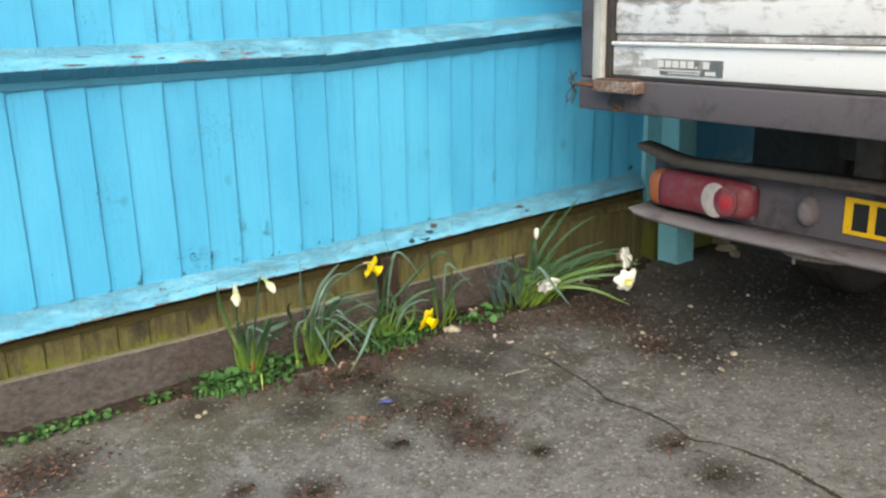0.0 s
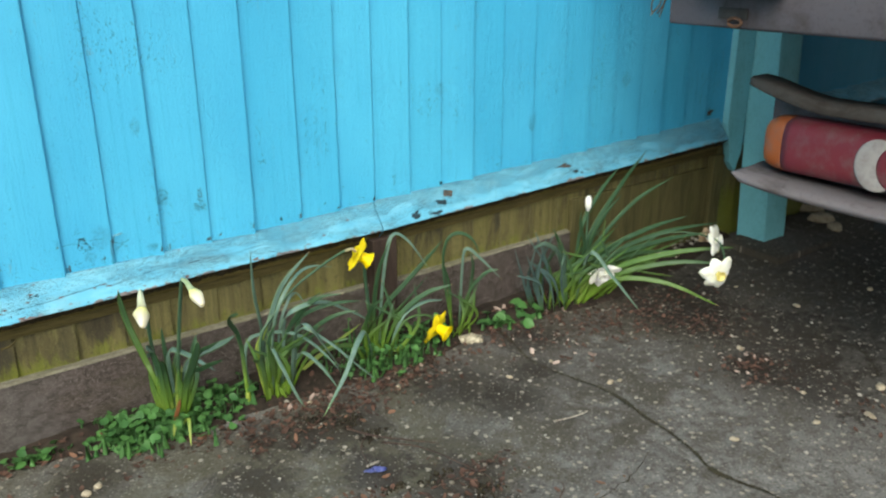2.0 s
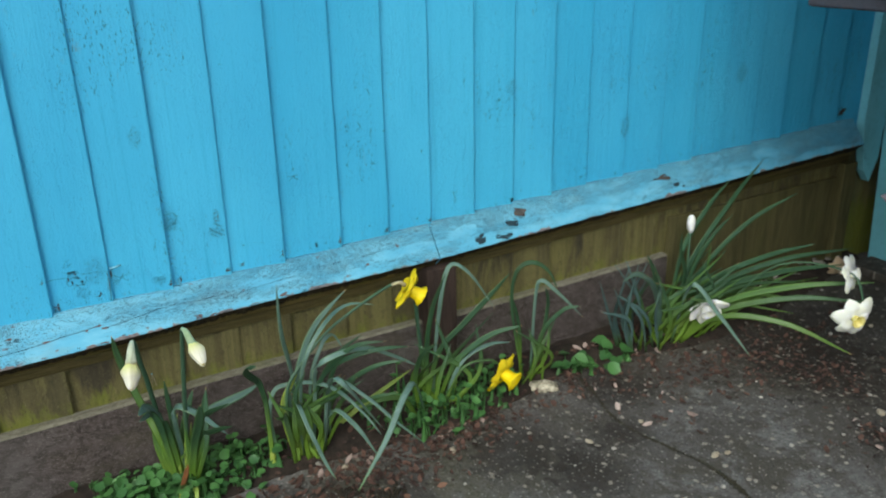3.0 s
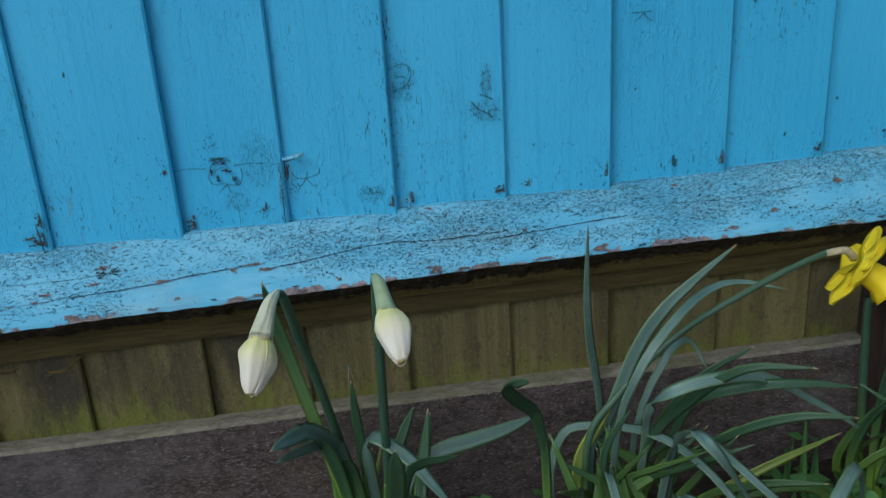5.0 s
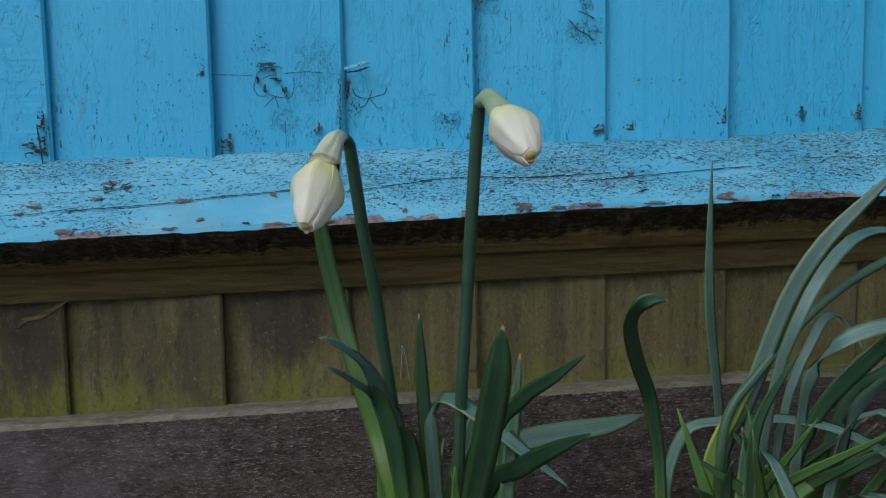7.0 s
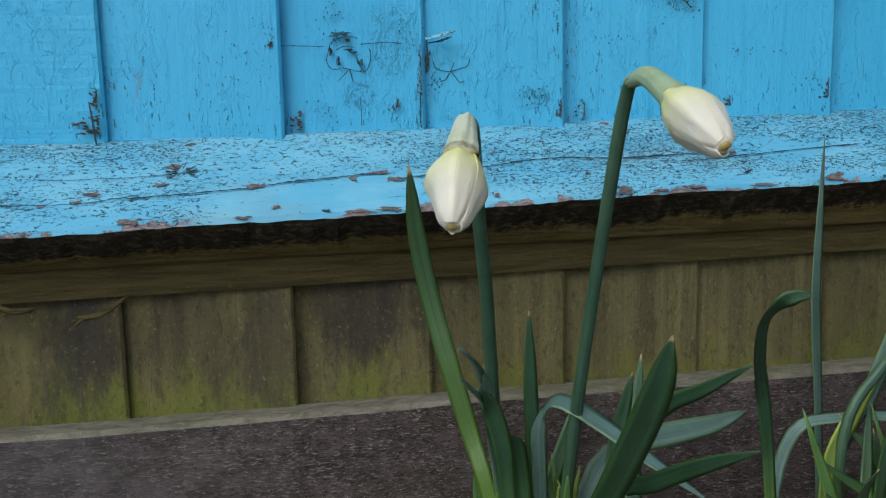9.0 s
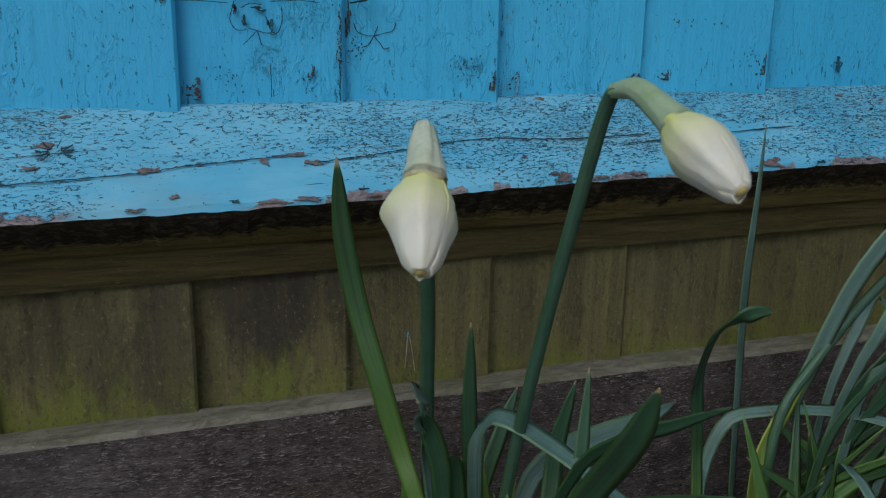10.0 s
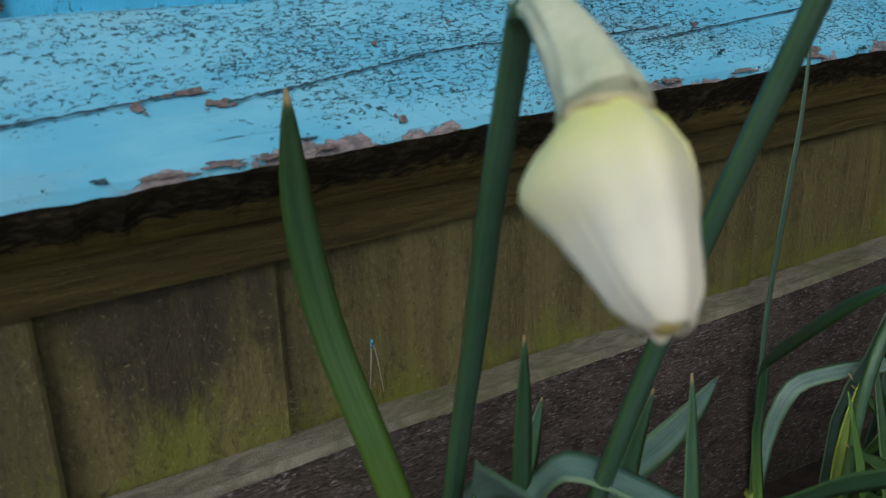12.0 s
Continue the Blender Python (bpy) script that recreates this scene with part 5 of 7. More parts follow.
def scatter_flakes(name, material, spots, label, category, size=(0.0035, 0.010), seed=5, lift=0.004, steep=0.5):
    """Curled dry flakes lying about the given spots: (x, y, spread_x, spread_y, count)."""
    q, verts, faces = random.Random(seed), [], []
    for cx, cy, sx, sy, count in spots:
        for _ in range(count):
            x, y = q.gauss(cx, sx), min(q.gauss(cy, sy), 2.372)
            z = max(ground_height(x, y), 0.018 if y > bed_edge(x) + 0.03 else -1) + lift * q.random() + 0.003
            a, l, w = q.uniform(0, 6.28), q.uniform(*size), q.uniform(0.3, 0.6)
            rot = Euler((q.uniform(-steep, steep), q.uniform(-steep, steep), a)).to_matrix()
            curl = q.uniform(-0.25, 0.35) * l
            b = len(verts)
            for px, py, pz in ((-l, 0, curl), (-l * 0.3, l * w, 0), (l * 0.5, l * w * 0.8, 0.2 * curl), (l, 0, curl), (l * 0.4, -l * w, 0), (-l * 0.4, -l * w * 0.9, 0.1 * curl), (0, 0, 0.25 * abs(curl) - 0.001)):
                verts.append(rot @ Vector((px, py, pz)) + Vector((x, y, z)))
            faces += [[b + 6, b + i, b + (i + 1) % 6] for i in range(6)]
    me = bpy.data.meshes.new(name)
    me.from_pydata(verts, [], faces)
    me.materials.append(material)
    return tagged(new(name, me), label, category, kind="stuff")


scatter_flakes("leaf_litter", M_LITTER, [(1.42, 2.17, 0.12, 0.045, 420), (1.62, 2.22, 0.12, 0.04, 360), (2.35, 2.08, 0.18, 0.07, 240), (2.00, 2.24, 0.10, 0.04, 160), (1.20, 2.22, 0.10, 0.015, 70), (0.80, 2.33, 0.14, 0.015, 90), (0.45, 2.13, 0.10, 0.05, 420), (2.02, 2.29, 0.12, 0.03, 110), (2.26, 2.17, 0.12, 0.04, 170),
                                         (2.45, 2.15, 0.16, 0.06, 150), (1.05, 2.20, 0.15, 0.03, 50), (1.50, 1.60, 0.06, 0.05, 200), (1.54, 1.79, 0.06, 0.03, 110), (1.33, 1.86, 0.06, 0.03, 50), (2.37, 1.75, 0.06, 0.05, 130), (2.45, 1.98, 0.07, 0.05, 110), (2.18, 2.33, 0.06, 0.02, 120),
                                         (2.40, 1.49, 0.05, 0.04, 40), (1.02, 1.62, 0.05, 0.02, 50), (1.90, 1.26, 0.04, 0.02, 30), (0.89, 1.73, 0.03, 0.01, 14)],
               "red-brown dead leaf litter and bark crumbs", "litter")
scatter_flakes("orange_leaf_bits", speckled("orange_dead_leaf", (0.24, 0.125, 0.080), (0.13, 0.07, 0.05), 80, 0.8, 0.4, islands=True),
               [(1.44, 2.10, 0.10, 0.04, 10), (1.17, 2.23, 0.02, 0.01, 4), (1.31, 1.878, 0.05, 0.012, 10), (0.95, 2.30, 0.06, 0.02, 6), (0.46, 2.12, 0.10, 0.04, 30), (1.80, 1.65, 0.04, 0.03, 3)], "orange-brown dead leaf scraps", "litter", (0.006, 0.013), 8)


scatter_flakes("pale_debris", speckled("pale_dry_scraps", (0.46, 0.36, 0.32), (0.22, 0.15, 0.13), 80, 0.8, 0.4, islands=True),
               [(2.08, 2.325, 0.05, 0.015, 12), (2.25, 2.29, 0.07, 0.02, 16), (2.60, 2.30, 0.10, 0.03, 14), (1.45, 2.235, 0.06, 0.015, 10), (1.65, 2.225, 0.05, 0.015, 9), (2.05, 2.12, 0.08, 0.05, 10), (1.0, 2.30, 0.05, 0.015, 8), (2.36, 1.78, 0.06, 0.04, 10)],
               "pale dry scraps among the litter", "litter", (0.005, 0.013), 21)


def clod(x, y, w, d, h, label, seed):
    """A loose clump of dark moss and grit on the concrete, made of crumbs."""
    q, bm = random.Random(seed), bmesh.new()
    for _ in range(40 + int(12000 * w * d)):
        r = q.uniform(0.0015, 0.0050)
        px, py = q.gauss(x, w * 0.45), q.gauss(y, d * 0.45)
        f = max(0.0, 1 - math.hypot((px - x) / w, (py - y) / d))
        pebble(bm, px, py, ground_height(px, py) + f * h * q.random() + r * 0.2, r, q)
    return tagged(part("moss_clump", bm, M_MOSS), label, "moss", "moss clumps on the concrete", "stuff")


for i, (x, y, w, d, h) in enumerate(((1.589, 1.442, 0.026, 0.018, 0.010), (1.319, 1.696, 0.034, 0.016, 0.008), (1.90, 1.25, 0.030, 0.018, 0.009), (1.877, 1.094, 0.055, 0.03, 0.006),
                                     (1.441, 2.10, 0.050, 0.034, 0.022), (1.40, 2.15, 0.05, 0.03, 0.012), (1.47, 2.03, 0.05, 0.025, 0.008), (1.50, 1.84, 0.065, 0.020, 0.006), (1.55, 1.75, 0.05, 0.03, 0.006), (1.56, 1.66, 0.035, 0.03, 0.006),
                                     (1.03, 1.62, 0.035, 0.015, 0.007), (0.889, 1.729, 0.022, 0.008, 0.007), (1.42, 1.86, 0.03, 0.012, 0.005), (2.55, 2.14, 0.10, 0.02, 0.006))):
    clod(x, y, w, d, h, "small dark clump of moss and dirt on the concrete", i * 3 + 1)


def stone(x, y, w, d, h, name, label, m, seed, turn=0.0, sub=3, rough=0.25):
    bm = bmesh.new()
    bmesh.ops.create_icosphere(bm, subdivisions=sub, radius=1.0)
    c, s = math.cos(turn), math.sin(turn)
    for v in bm.verts:
        f = 1 + rough * noise.noise((v.co.x * 1.7 + seed, v.co.y * 1.7, v.co.z * 1.7)) + 0.4 * rough * noise.noise((v.co.x * 5, v.co.y * 5 + seed, v.co.z * 5))
        a, b = v.co.x * w * f, v.co.y * d * f
        v.co = Vector((x + a * c - b * s, y + a * s + b * c, ground_height(x, y) + h * 0.5 + v.co.z * h * f))
    return tagged(part(name, bm, m), label, "stone", "loose stones on the concrete")


stone(1.896, 2.262, 0.030, 0.016, 0.012, "shell_flake", "cream pitted flake of shell or mortar", M_SHELL, 1, -0.6, 4, 0.45)
stone(2.01, 2.345, 0.030, 0.014, 0.014, "shell_flake", "pinkish pitted flake of shell or mortar", M_SHELL, 2, -0.6, 4, 0.45)
for i, (x, y, w, d, h) in enumerate(((2.52, 1.53, 0.016, 0.014, 0.012), (2.391, 1.481, 0.020, 0.010, 0.007), (3.50, 2.30, 0.05, 0.03, 0.018), (3.46, 2.22, 0.04, 0.025, 0.014), (3.56, 2.38, 0.05, 0.02, 0.02),
                                     (2.034, 1.905, 0.014, 0.008, 0.007), (2.768, 1.909, 0.014, 0.010, 0.008), (2.271, 1.531, 0.012, 0.008, 0.006), (2.424, 1.839, 0.016, 0.010, 0.008), (2.074, 1.591, 0.013, 0.009, 0.006), (3.049, 1.856, 0.015, 0.011, 0.008), (1.99, 2.06, 0.008, 0.006, 0.005), (2.74, 2.09, 0.009, 0.006, 0.005), (1.62, 2.17, 0.012, 0.008, 0.007), (0.935, 2.172, 0.012, 0.010, 0.010), (0.958, 2.182, 0.011, 0.009, 0.010),
                                     (1.86, 2.06, 0.012, 0.007, 0.005), (2.06, 1.9, 0.010, 0.006, 0.004), (2.36, 1.62, 0.008, 0.008, 0.006), (1.42, 2.22, 0.010, 0.008, 0.008), (2.12, 2.27, 0.010, 0.008, 0.006))):
    w, d, h = (w * 0.75, d * 0.75, h * 0.6) if w < 0.03 else (w, d, h)
    stone(x, y, w, d, h, "stone", "pale flint pebble on the concrete" if w < 0.03 else "flat pale stone by the post", M_STONE, 10 + i, i * 1.3)

scrap = thing("plastic_scrap", (1.41, 1.91, 0.0), "crumpled scrap of blue plastic on the concrete", "litter")
part("strip", strap([(1.388, 1.925, 0.004), (1.398, 1.912, 0.009), (1.408, 1.918, 0.005), (1.418, 1.905, 0.010), (1.43, 1.908, 0.004)], 0.011, (0, 0, 1), 0.5, 1.6, n=14), M_BLUEBIT, scrap)
part("strip", strap([(1.40, 1.935, 0.005), (1.43, 1.935, 0.007)], 0.008, (0, 0, 1), 0.2, n=5), M_ROPE, scrap, "pale torn edge")
twig = new("twig", finish("twig", tube([(1.806, 1.846, 0.006), (1.845, 1.832, 0.009), (1.893, 1.834, 0.006)], 0.0016, 8, 6), M_ROPE))
tagged(twig, "thin pale dry stalk lying on the concrete", "twig")


def dead_twig(label, *pts, r=0.0026):
    ob = new("twig", finish("twig", tube([(x, y, 0.006 + 0.005 * (i & 1)) for i, (x, y) in enumerate(pts)], r, 14, 6, ends=(r, r * 0.5)), M_TWIG))
    return tagged(ob, label, "twig", "dead twigs on the concrete")


M_TWIG = speckled("dead_bark", (0.085, 0.055, 0.045), (0.032, 0.022, 0.020), 160, 0.9, 0.7)
dead_twig("dark brown bent twig on the dirty concrete", (1.433, 2.075), (1.464, 2.009), (1.513, 1.967), (1.555, 1.913))
dead_twig("short dark twig beside the longer one", (1.457, 2.032), (1.419, 1.989), (1.404, 1.93), r=0.0018)
dead_twig("dark twig lying on leaf dirt", (1.467, 1.99), (1.521, 1.916), (1.566, 1.803), r=0.0022)
for i in range(16):
    q = random.Random(300 + i)
    x, y, a = q.gauss(1.51, 0.05), q.gauss(1.62, 0.05), q.uniform(0.0, 3.1)
    l = q.uniform(0.02, 0.05)
    dead_twig("thin red-brown stalk among the litter", (x, y), (x + 0.5 * l * math.cos(a) + q.uniform(-0.004, 0.004), y + 0.5 * l * math.sin(a)), (x + l * math.cos(a + 0.2), y + l * math.sin(a + 0.2)), r=0.0014)


# ==== the lorry beside the fence ====
lorry = thing("box_lorry", (2.23, 1.95, 0.0), "old box lorry with a grimy white roller-shutter door beside the fence", "lorry")
lorry.rotation_euler = (-0.018, 0, 0)
part("box_body", boxed((2.27, -0.20, 0.88), (5.6, 1.975, 2.75), 0.01), M_WHITEDIRTY, lorry, "white box body")
part("sill", boxed((2.225, -0.22, 0.789), (2.42, 1.977, 0.889), 0.006), M_STEEL, lorry, "dark steel rear sill")
part("corner_post", boxed((2.228, 1.918, 0.892), (2.30, 1.975, 2.75), 0.006), M_FRAME, lorry, "dark grey steel corner post")
part("corner_post", boxed((2.228, -0.22, 0.892), (2.30, -0.16, 2.75), 0.006), M_FRAME, lorry, "dark grey steel corner post")
# the gap beside the shutter is only shade, drawn as a black strip
part("door_gap_strip", boxed((2.240, 1.853, 0.892), (2.266, 1.877, 2.70), 0.002), M_BLACK, lorry, "black strip for the shade in the gap beside the shutter")
part("door_guide", boxed((2.222, 1.878, 0.884), (2.262, 1.916, 2.70), 0.003), M_TRIM, lorry, "weathered pale guide strip")
part("header", boxed((2.226, -0.22, 2.62), (2.40, 1.985, 2.78), 0.006), M_FRAME, lorry)
shutter = part("roller_shutter", boxed((2.248, -0.15, 0.90), (2.268, 1.852, 1.0), 0.005), M_BOTTOMSLAT, lorry, "white roller shutter, dirty at the joints")
for i in range(14):
    z = 1.004 + 0.116 * i
    bm = boxed((2.256, -0.15, z + 0.022), (2.272, 1.852, z + 0.115), 0.004)
    box(bm, (2.262, -0.15, z), (2.274, 1.852, z + 0.018), 0.003)
    part("slat", bm, M_SHUTTER, shutter)
part("bottom_lip", boxed((2.238, -0.15, 0.992), (2.252, 1.852, 1.003), 0.003), M_WHITEPAINT, shutter)
part("bottom_seal", boxed((2.236, -0.15, 0.8905), (2.262, 1.852, 0.8995), 0.002), M_BLACK, shutter)
# worn maker's sticker: a dark ground rubbed away at one end
label_plate = part("sticker", boxed((2.2455, 1.440, 0.910), (2.2478, 1.660, 0.956)), M_STICKER, lorry, "worn dark sticker with pale lettering", smooth=False)
bm = bmesh.new()
box(bm, (2.2456, 1.661, 0.925), (2.2478, 1.690, 0.956))
box(bm, (2.2456, 1.692, 0.930), (2.2478, 1.735, 0.952))
part("rubbed_end", bm, M_STICKERWORN, label_plate, smooth=False)
for i in range(7):
    y = 1.668 - 0.027 * i
    part("lettering_bar", boxed((2.2444, y - (0.008 if i == 5 else 0.022), 0.932), (2.2454, y, 0.937 if i == 5 else 0.952)), M_LETTER, label_plate, smooth=False)
for y0, y1, z0, z1 in ((1.515, 1.66, 0.922, 0.926), (1.515, 1.63, 0.915, 0.918), (1.462, 1.498, 0.914, 0.925)):
    part("lettering_bar", boxed((2.2444, y0, z0), (2.2454, y1, z1)), M_LETTER, label_plate, smooth=False)
latch = part("latch", boxed((2.176, 1.695, 0.853), (2.224, 1.868, 0.889), 0.006), M_LATCH, lorry, "rusty door latch block", smooth=False)
part("hasp", boxed((2.180, 1.72, 0.8895), (2.222, 1.86, 0.894), 0.002), M_RUSTY, latch, smooth=False)
part("pin", tube([(2.19, 1.868, 0.868), (2.19, 1.94, 0.872), (2.195, 1.965, 0.868)], 0.007, 6, 8), M_RUSTY, latch)
part("hole", boxed((2.2215, 1.775, 0.808), (2.2245, 1.845, 0.830), 0.001), M_BLACK, lorry, "dark slot in the sill", smooth=False)
part("eye", tube([(2.216, 1.80 + 0.016 * math.cos(a), 0.802 + 0.008 * math.sin(a)) for a in np.linspace(0.3, 5.9, 7)], 0.004, 14, 6), M_RUSTY, latch)
bm = bmesh.new()
for s in range(4):
    q = random.Random(s)
    tube([(2.20 + q.uniform(-0.02, 0.02), 1.972 + 0.012 * j / 3 + q.uniform(-0.010, 0.010), 0.912 - 0.034 * j + q.uniform(-0.012, 0.012)) for j in range(4)], 0.0019, 10, 5, bm)
part("wire", bm, M_UNDER, latch, "twisted loose wire")

# bumper with its lamp cluster
bumper = part("bumper", boxed((2.475, -0.18, 0.41), (2.50, 1.86, 0.628), 0.004), M_STEEL, lorry, "grey-brown steel bumper panel")
bm = bmesh.new()
line = smooth_line([(0, 1.892, 0.664), (0, 1.84, 0.652), (0, 1.76, 0.634), (0, 1.68, 0.627), (0, 1.50, 0.630), (0, 1.05, 0.640), (0, 0.6, 0.642), (0, -0.18, 0.642)], 28)
rows = []
for i, c in enumerate(line):
    y, z = c.y - 0.006, c.z - 0.007 + 0.002 * noise.noise((c.y * 9, 1.0, 0))
    f = 0.7 + 0.3 * min(1, i / 3)
    rows.append([(2.416, y, z - 0.015 * f), (2.411, y, z - 0.011 * f), (2.413, y, z + 0.010 * f), (2.418, y, z + 0.014 * f), (2.474, y, z + 0.015 * f), (2.474, y, z + 0.002), (2.425, y, z - 0.012 * f)])
loft(bm, rows)
part("top_rail", bm, M_RAILSTEEL, bumper, "bent weathered upper edge of the bumper")
bm = bmesh.new()
line = smooth_line([(0, 1.890, 0.446), (0, 1.84, 0.430), (0, 1.6, 0.422), (0, 1.2, 0.428), (0, 0.8, 0.434), (0, -0.18, 0.436)], 24)
rows = []
for i, c in enumerate(line):
    f = min(1.0, 0.22 + 0.26 * i)
    rows.append([(2.388, c.y, c.z - 0.008 * f), (2.381, c.y, c.z), (2.383, c.y, c.z + (0.006 + 0.002 * noise.noise((c.y * 12, 0, 3))) * f), (2.40, c.y, c.z + 0.014 * f), (2.478, c.y, c.z + 0.028 * f), (2.478, c.y, c.z - 0.004 * f), (2.40, c.y, c.z - 0.013 * f)])
loft(bm, rows)
part("lower_lip", bm, M_LIP, bumper, "worn dusty lower lip of the bumper")

# one long rounded lamp: every lens takes its stretch of the same swollen form
LAMP = (1.850, 1.448, 0.456, 0.584, 0.062)


def swell(p, power):
    return max(0.0, 1 - abs(p) ** power) ** (1 / power)


def lens(y0, y1, m, name, label):
    a, b, z0, z1, depth = LAMP
    bm, rows = bmesh.new(), []
    for i in range(19):
        y = y0 + (y1 - y0) * i / 18
        p = 2 * (y - b) / (a - b) - 1
        zh = (z1 - z0) / 2 * (0.30 + 0.70 * swell(p * 0.997, 5)) * (1.0 + 0.04 * p)
        d = depth * (0.25 + 0.75 * swell(p * 0.997, 4))
        zc = (z0 + z1) / 2 + 0.004 * (1 - p) * 0.5
        rows.append([(2.474, y, zc - zh)] + [(2.474 - d * swell(q, 3.2), y, zc + zh * q) for q in np.linspace(-0.995, 0.995, 19)] + [(2.474, y, zc + zh)])
    loft(bm, rows)
    return part(name, bm, m, lamp, label)


lamp = part("tail_lamp", boxed((2.450, 1.452, 0.465), (2.4745, 1.845, 0.578), 0.010), M_LAMPBASE, lorry, "rear lamp cluster, amber, red and clear")
lens(1.8498, 1.7905, M_AMBER, "amber_lens", "amber indicator lens")
lens(1.7900, 1.4482, M_RED, "red_lens", "dusty dark red tail lens")


def disc(y, z, r, x, h, m, name, label):
    """A low round lens that swells from the lamp's front."""
    bm, k = bmesh.new(), 32
    loft(bm, [[(x - d * h, y + r * f * math.cos(t), z + r * f * 1.12 * math.sin(t)) for t in (2 * math.pi * i / k for i in range(k))] for f, d in ((1.0, -0.6), (1.0, 0.3), (0.93, 0.62), (0.75, 0.85), (0.45, 0.96), (0.1, 1.0))])
    part(name, bm, m, lamp, label)


disc(1.566, 0.521, 0.049, 2.4125, 0.003, M_CLEAR, "clear_lens", "clear reversing lens")
disc(1.524, 0.522, 0.042, 2.4102, 0.0035, M_RED, "red_lens", "round fog lens")
disc(1.520, 0.522, 0.024, 2.4068, 0.003, M_REDBRIGHT, "round_lens", "bright red bulb spot")
bm = bmesh.new()
bmesh.ops.create_uvsphere(bm, u_segments=20, v_segments=10, radius=1.0, matrix=Matrix.Translation((2.474, 1.283, 0.528)) @ Matrix.Diagonal((0.040, 0.030, 0.046, 1)))
part("lamp_housing", bm, M_LIP, bumper, "round grey lamp housing")
plate = part("number_plate", boxed((2.468, 0.655, 0.484), (2.4745, 1.176, 0.588), 0.002), M_PLATE, lorry, "yellow rear number plate", smooth=False)
for i, y in enumerate((1.15, 1.085, 1.02, 0.955, 0.86, 0.795, 0.73)):
    part("plate_bar", boxed((2.4665, y - 0.044, 0.498), (2.4678, y, 0.575)), M_INK, plate, smooth=False)


def wheel(x, y, up):
    """A rear wheel: tyre with shoulders and tread grooves, dished rim."""
    bm, rows, k = bmesh.new(), [], 40
    prof = [(0.20, -0.085), (0.30, -0.105), (0.335, -0.098), (0.345, -0.06), (0.338, -0.055), (0.345, -0.05), (0.345, -0.005), (0.338, 0.0), (0.345, 0.005), (0.345, 0.05), (0.338, 0.055), (0.345, 0.06), (0.335, 0.098), (0.30, 0.105), (0.20, 0.085)]
    for i in range(k):
        a = 2 * math.pi * i / k
        rows.append([bm.verts.new((x + r * math.cos(a), y + w, 0.343 + r * math.sin(a))) for r, w in prof])
    for i in range(k):
        a, b = rows[i], rows[(i + 1) % k]
        for j in range(len(prof) - 1):
            bm.faces.new((a[j], a[j + 1], b[j + 1], b[j]))
    hub = part("wheel", bm, M_BLACK, lorry, "black rear tyre")
    bm, rows = bmesh.new(), []
    for i in range(k):
        a = 2 * math.pi * i / k
        rows.append([bm.verts.new((x + r * math.cos(a), y + w, 0.343 + r * math.sin(a))) for r, w in ((0.005, -0.05), (0.08, -0.06), (0.13, -0.02), (0.195, -0.02), (0.202, 0.085), (0.13, 0.03), (0.005, 0.03))])
    for i in range(k):
        a, b = rows[i], rows[(i + 1) % k]
        for j in range(6):
            bm.faces.new((a[j], a[j + 1], b[j + 1], b[j]))
    part("rim", bm, M_UNDER, hub)


wheel(3.42, 1.66, 0.338)
wheel(3.42, 0.12, 0.310)
part("mudflap", boxed((3.02, 1.50, 0.18), (3.034, 1.862, 0.76), 0.003), M_BLACK, lorry, "black rubber mudflap")
part("mudguard", loft(bmesh.new(), [[(3.42 + r * math.cos(a), y, 0.343 + r * math.sin(a)) for a in np.linspace(0.25, 2.9, 14) for r in (0.39,)] + [(3.42 + 0.38 * math.cos(a), y, 0.343 + 0.38 * math.sin(a)) for a in np.linspace(2.9, 0.25, 14)] for y in (1.52, 1.80)]), M_UNDER, lorry)
part("chassis_rail", boxed((2.50, 1.10, 0.56), (5.6, 1.18, 0.76), 0.004), M_UNDER, lorry, "dark chassis beam")
part("chassis_rail", boxed((2.50, 0.55, 0.56), (5.6, 0.63, 0.76), 0.004), M_UNDER, lorry, "dark chassis beam")
part("floor", boxed((2.43, -0.20, 0.765), (5.6, 1.97, 0.878), 0.004), M_UNDER, lorry, "grimy underside of the load floor")
part("cross_beam", boxed((2.62, -0.1, 0.66), (2.70, 1.30, 0.764), 0.004), M_UNDER, lorry)
part("axle", tube([(3.42, 0.1, 0.343), (3.42, 1.66, 0.343)], 0.05, 6, 10), M_UNDER, lorry)
part("hanging_cord", tube([(2.55, 1.47, 0.415), (2.54, 1.42, 0.385), (2.53, 1.36, 0.367), (2.54, 1.28, 0.367), (2.55, 1.20, 0.378), (2.55, 1.14, 0.40)], 0.008, 20, 7, ends=(0.004, 0.011)), M_ROPE, lorry, "pale cord hanging under the bumper")
part("cord_end", tube([(2.535, 1.355, 0.368), (2.535, 1.355, 0.34)], 0.006, 4, 6), M_ROPE, lorry)


# ==== daffodils ====
def profile(table):
    """A smooth radius along a bud, from radii at even steps."""
    def radius(u):
        f = max(0.0, min(0.9999, u)) * (len(table) - 1)
        k = int(f)
        f -= k
        f = f * f * (3 - 2 * f) * 0.4 + f * 0.6
        return table[k] + (table[k + 1] - table[k]) * f
    return radius


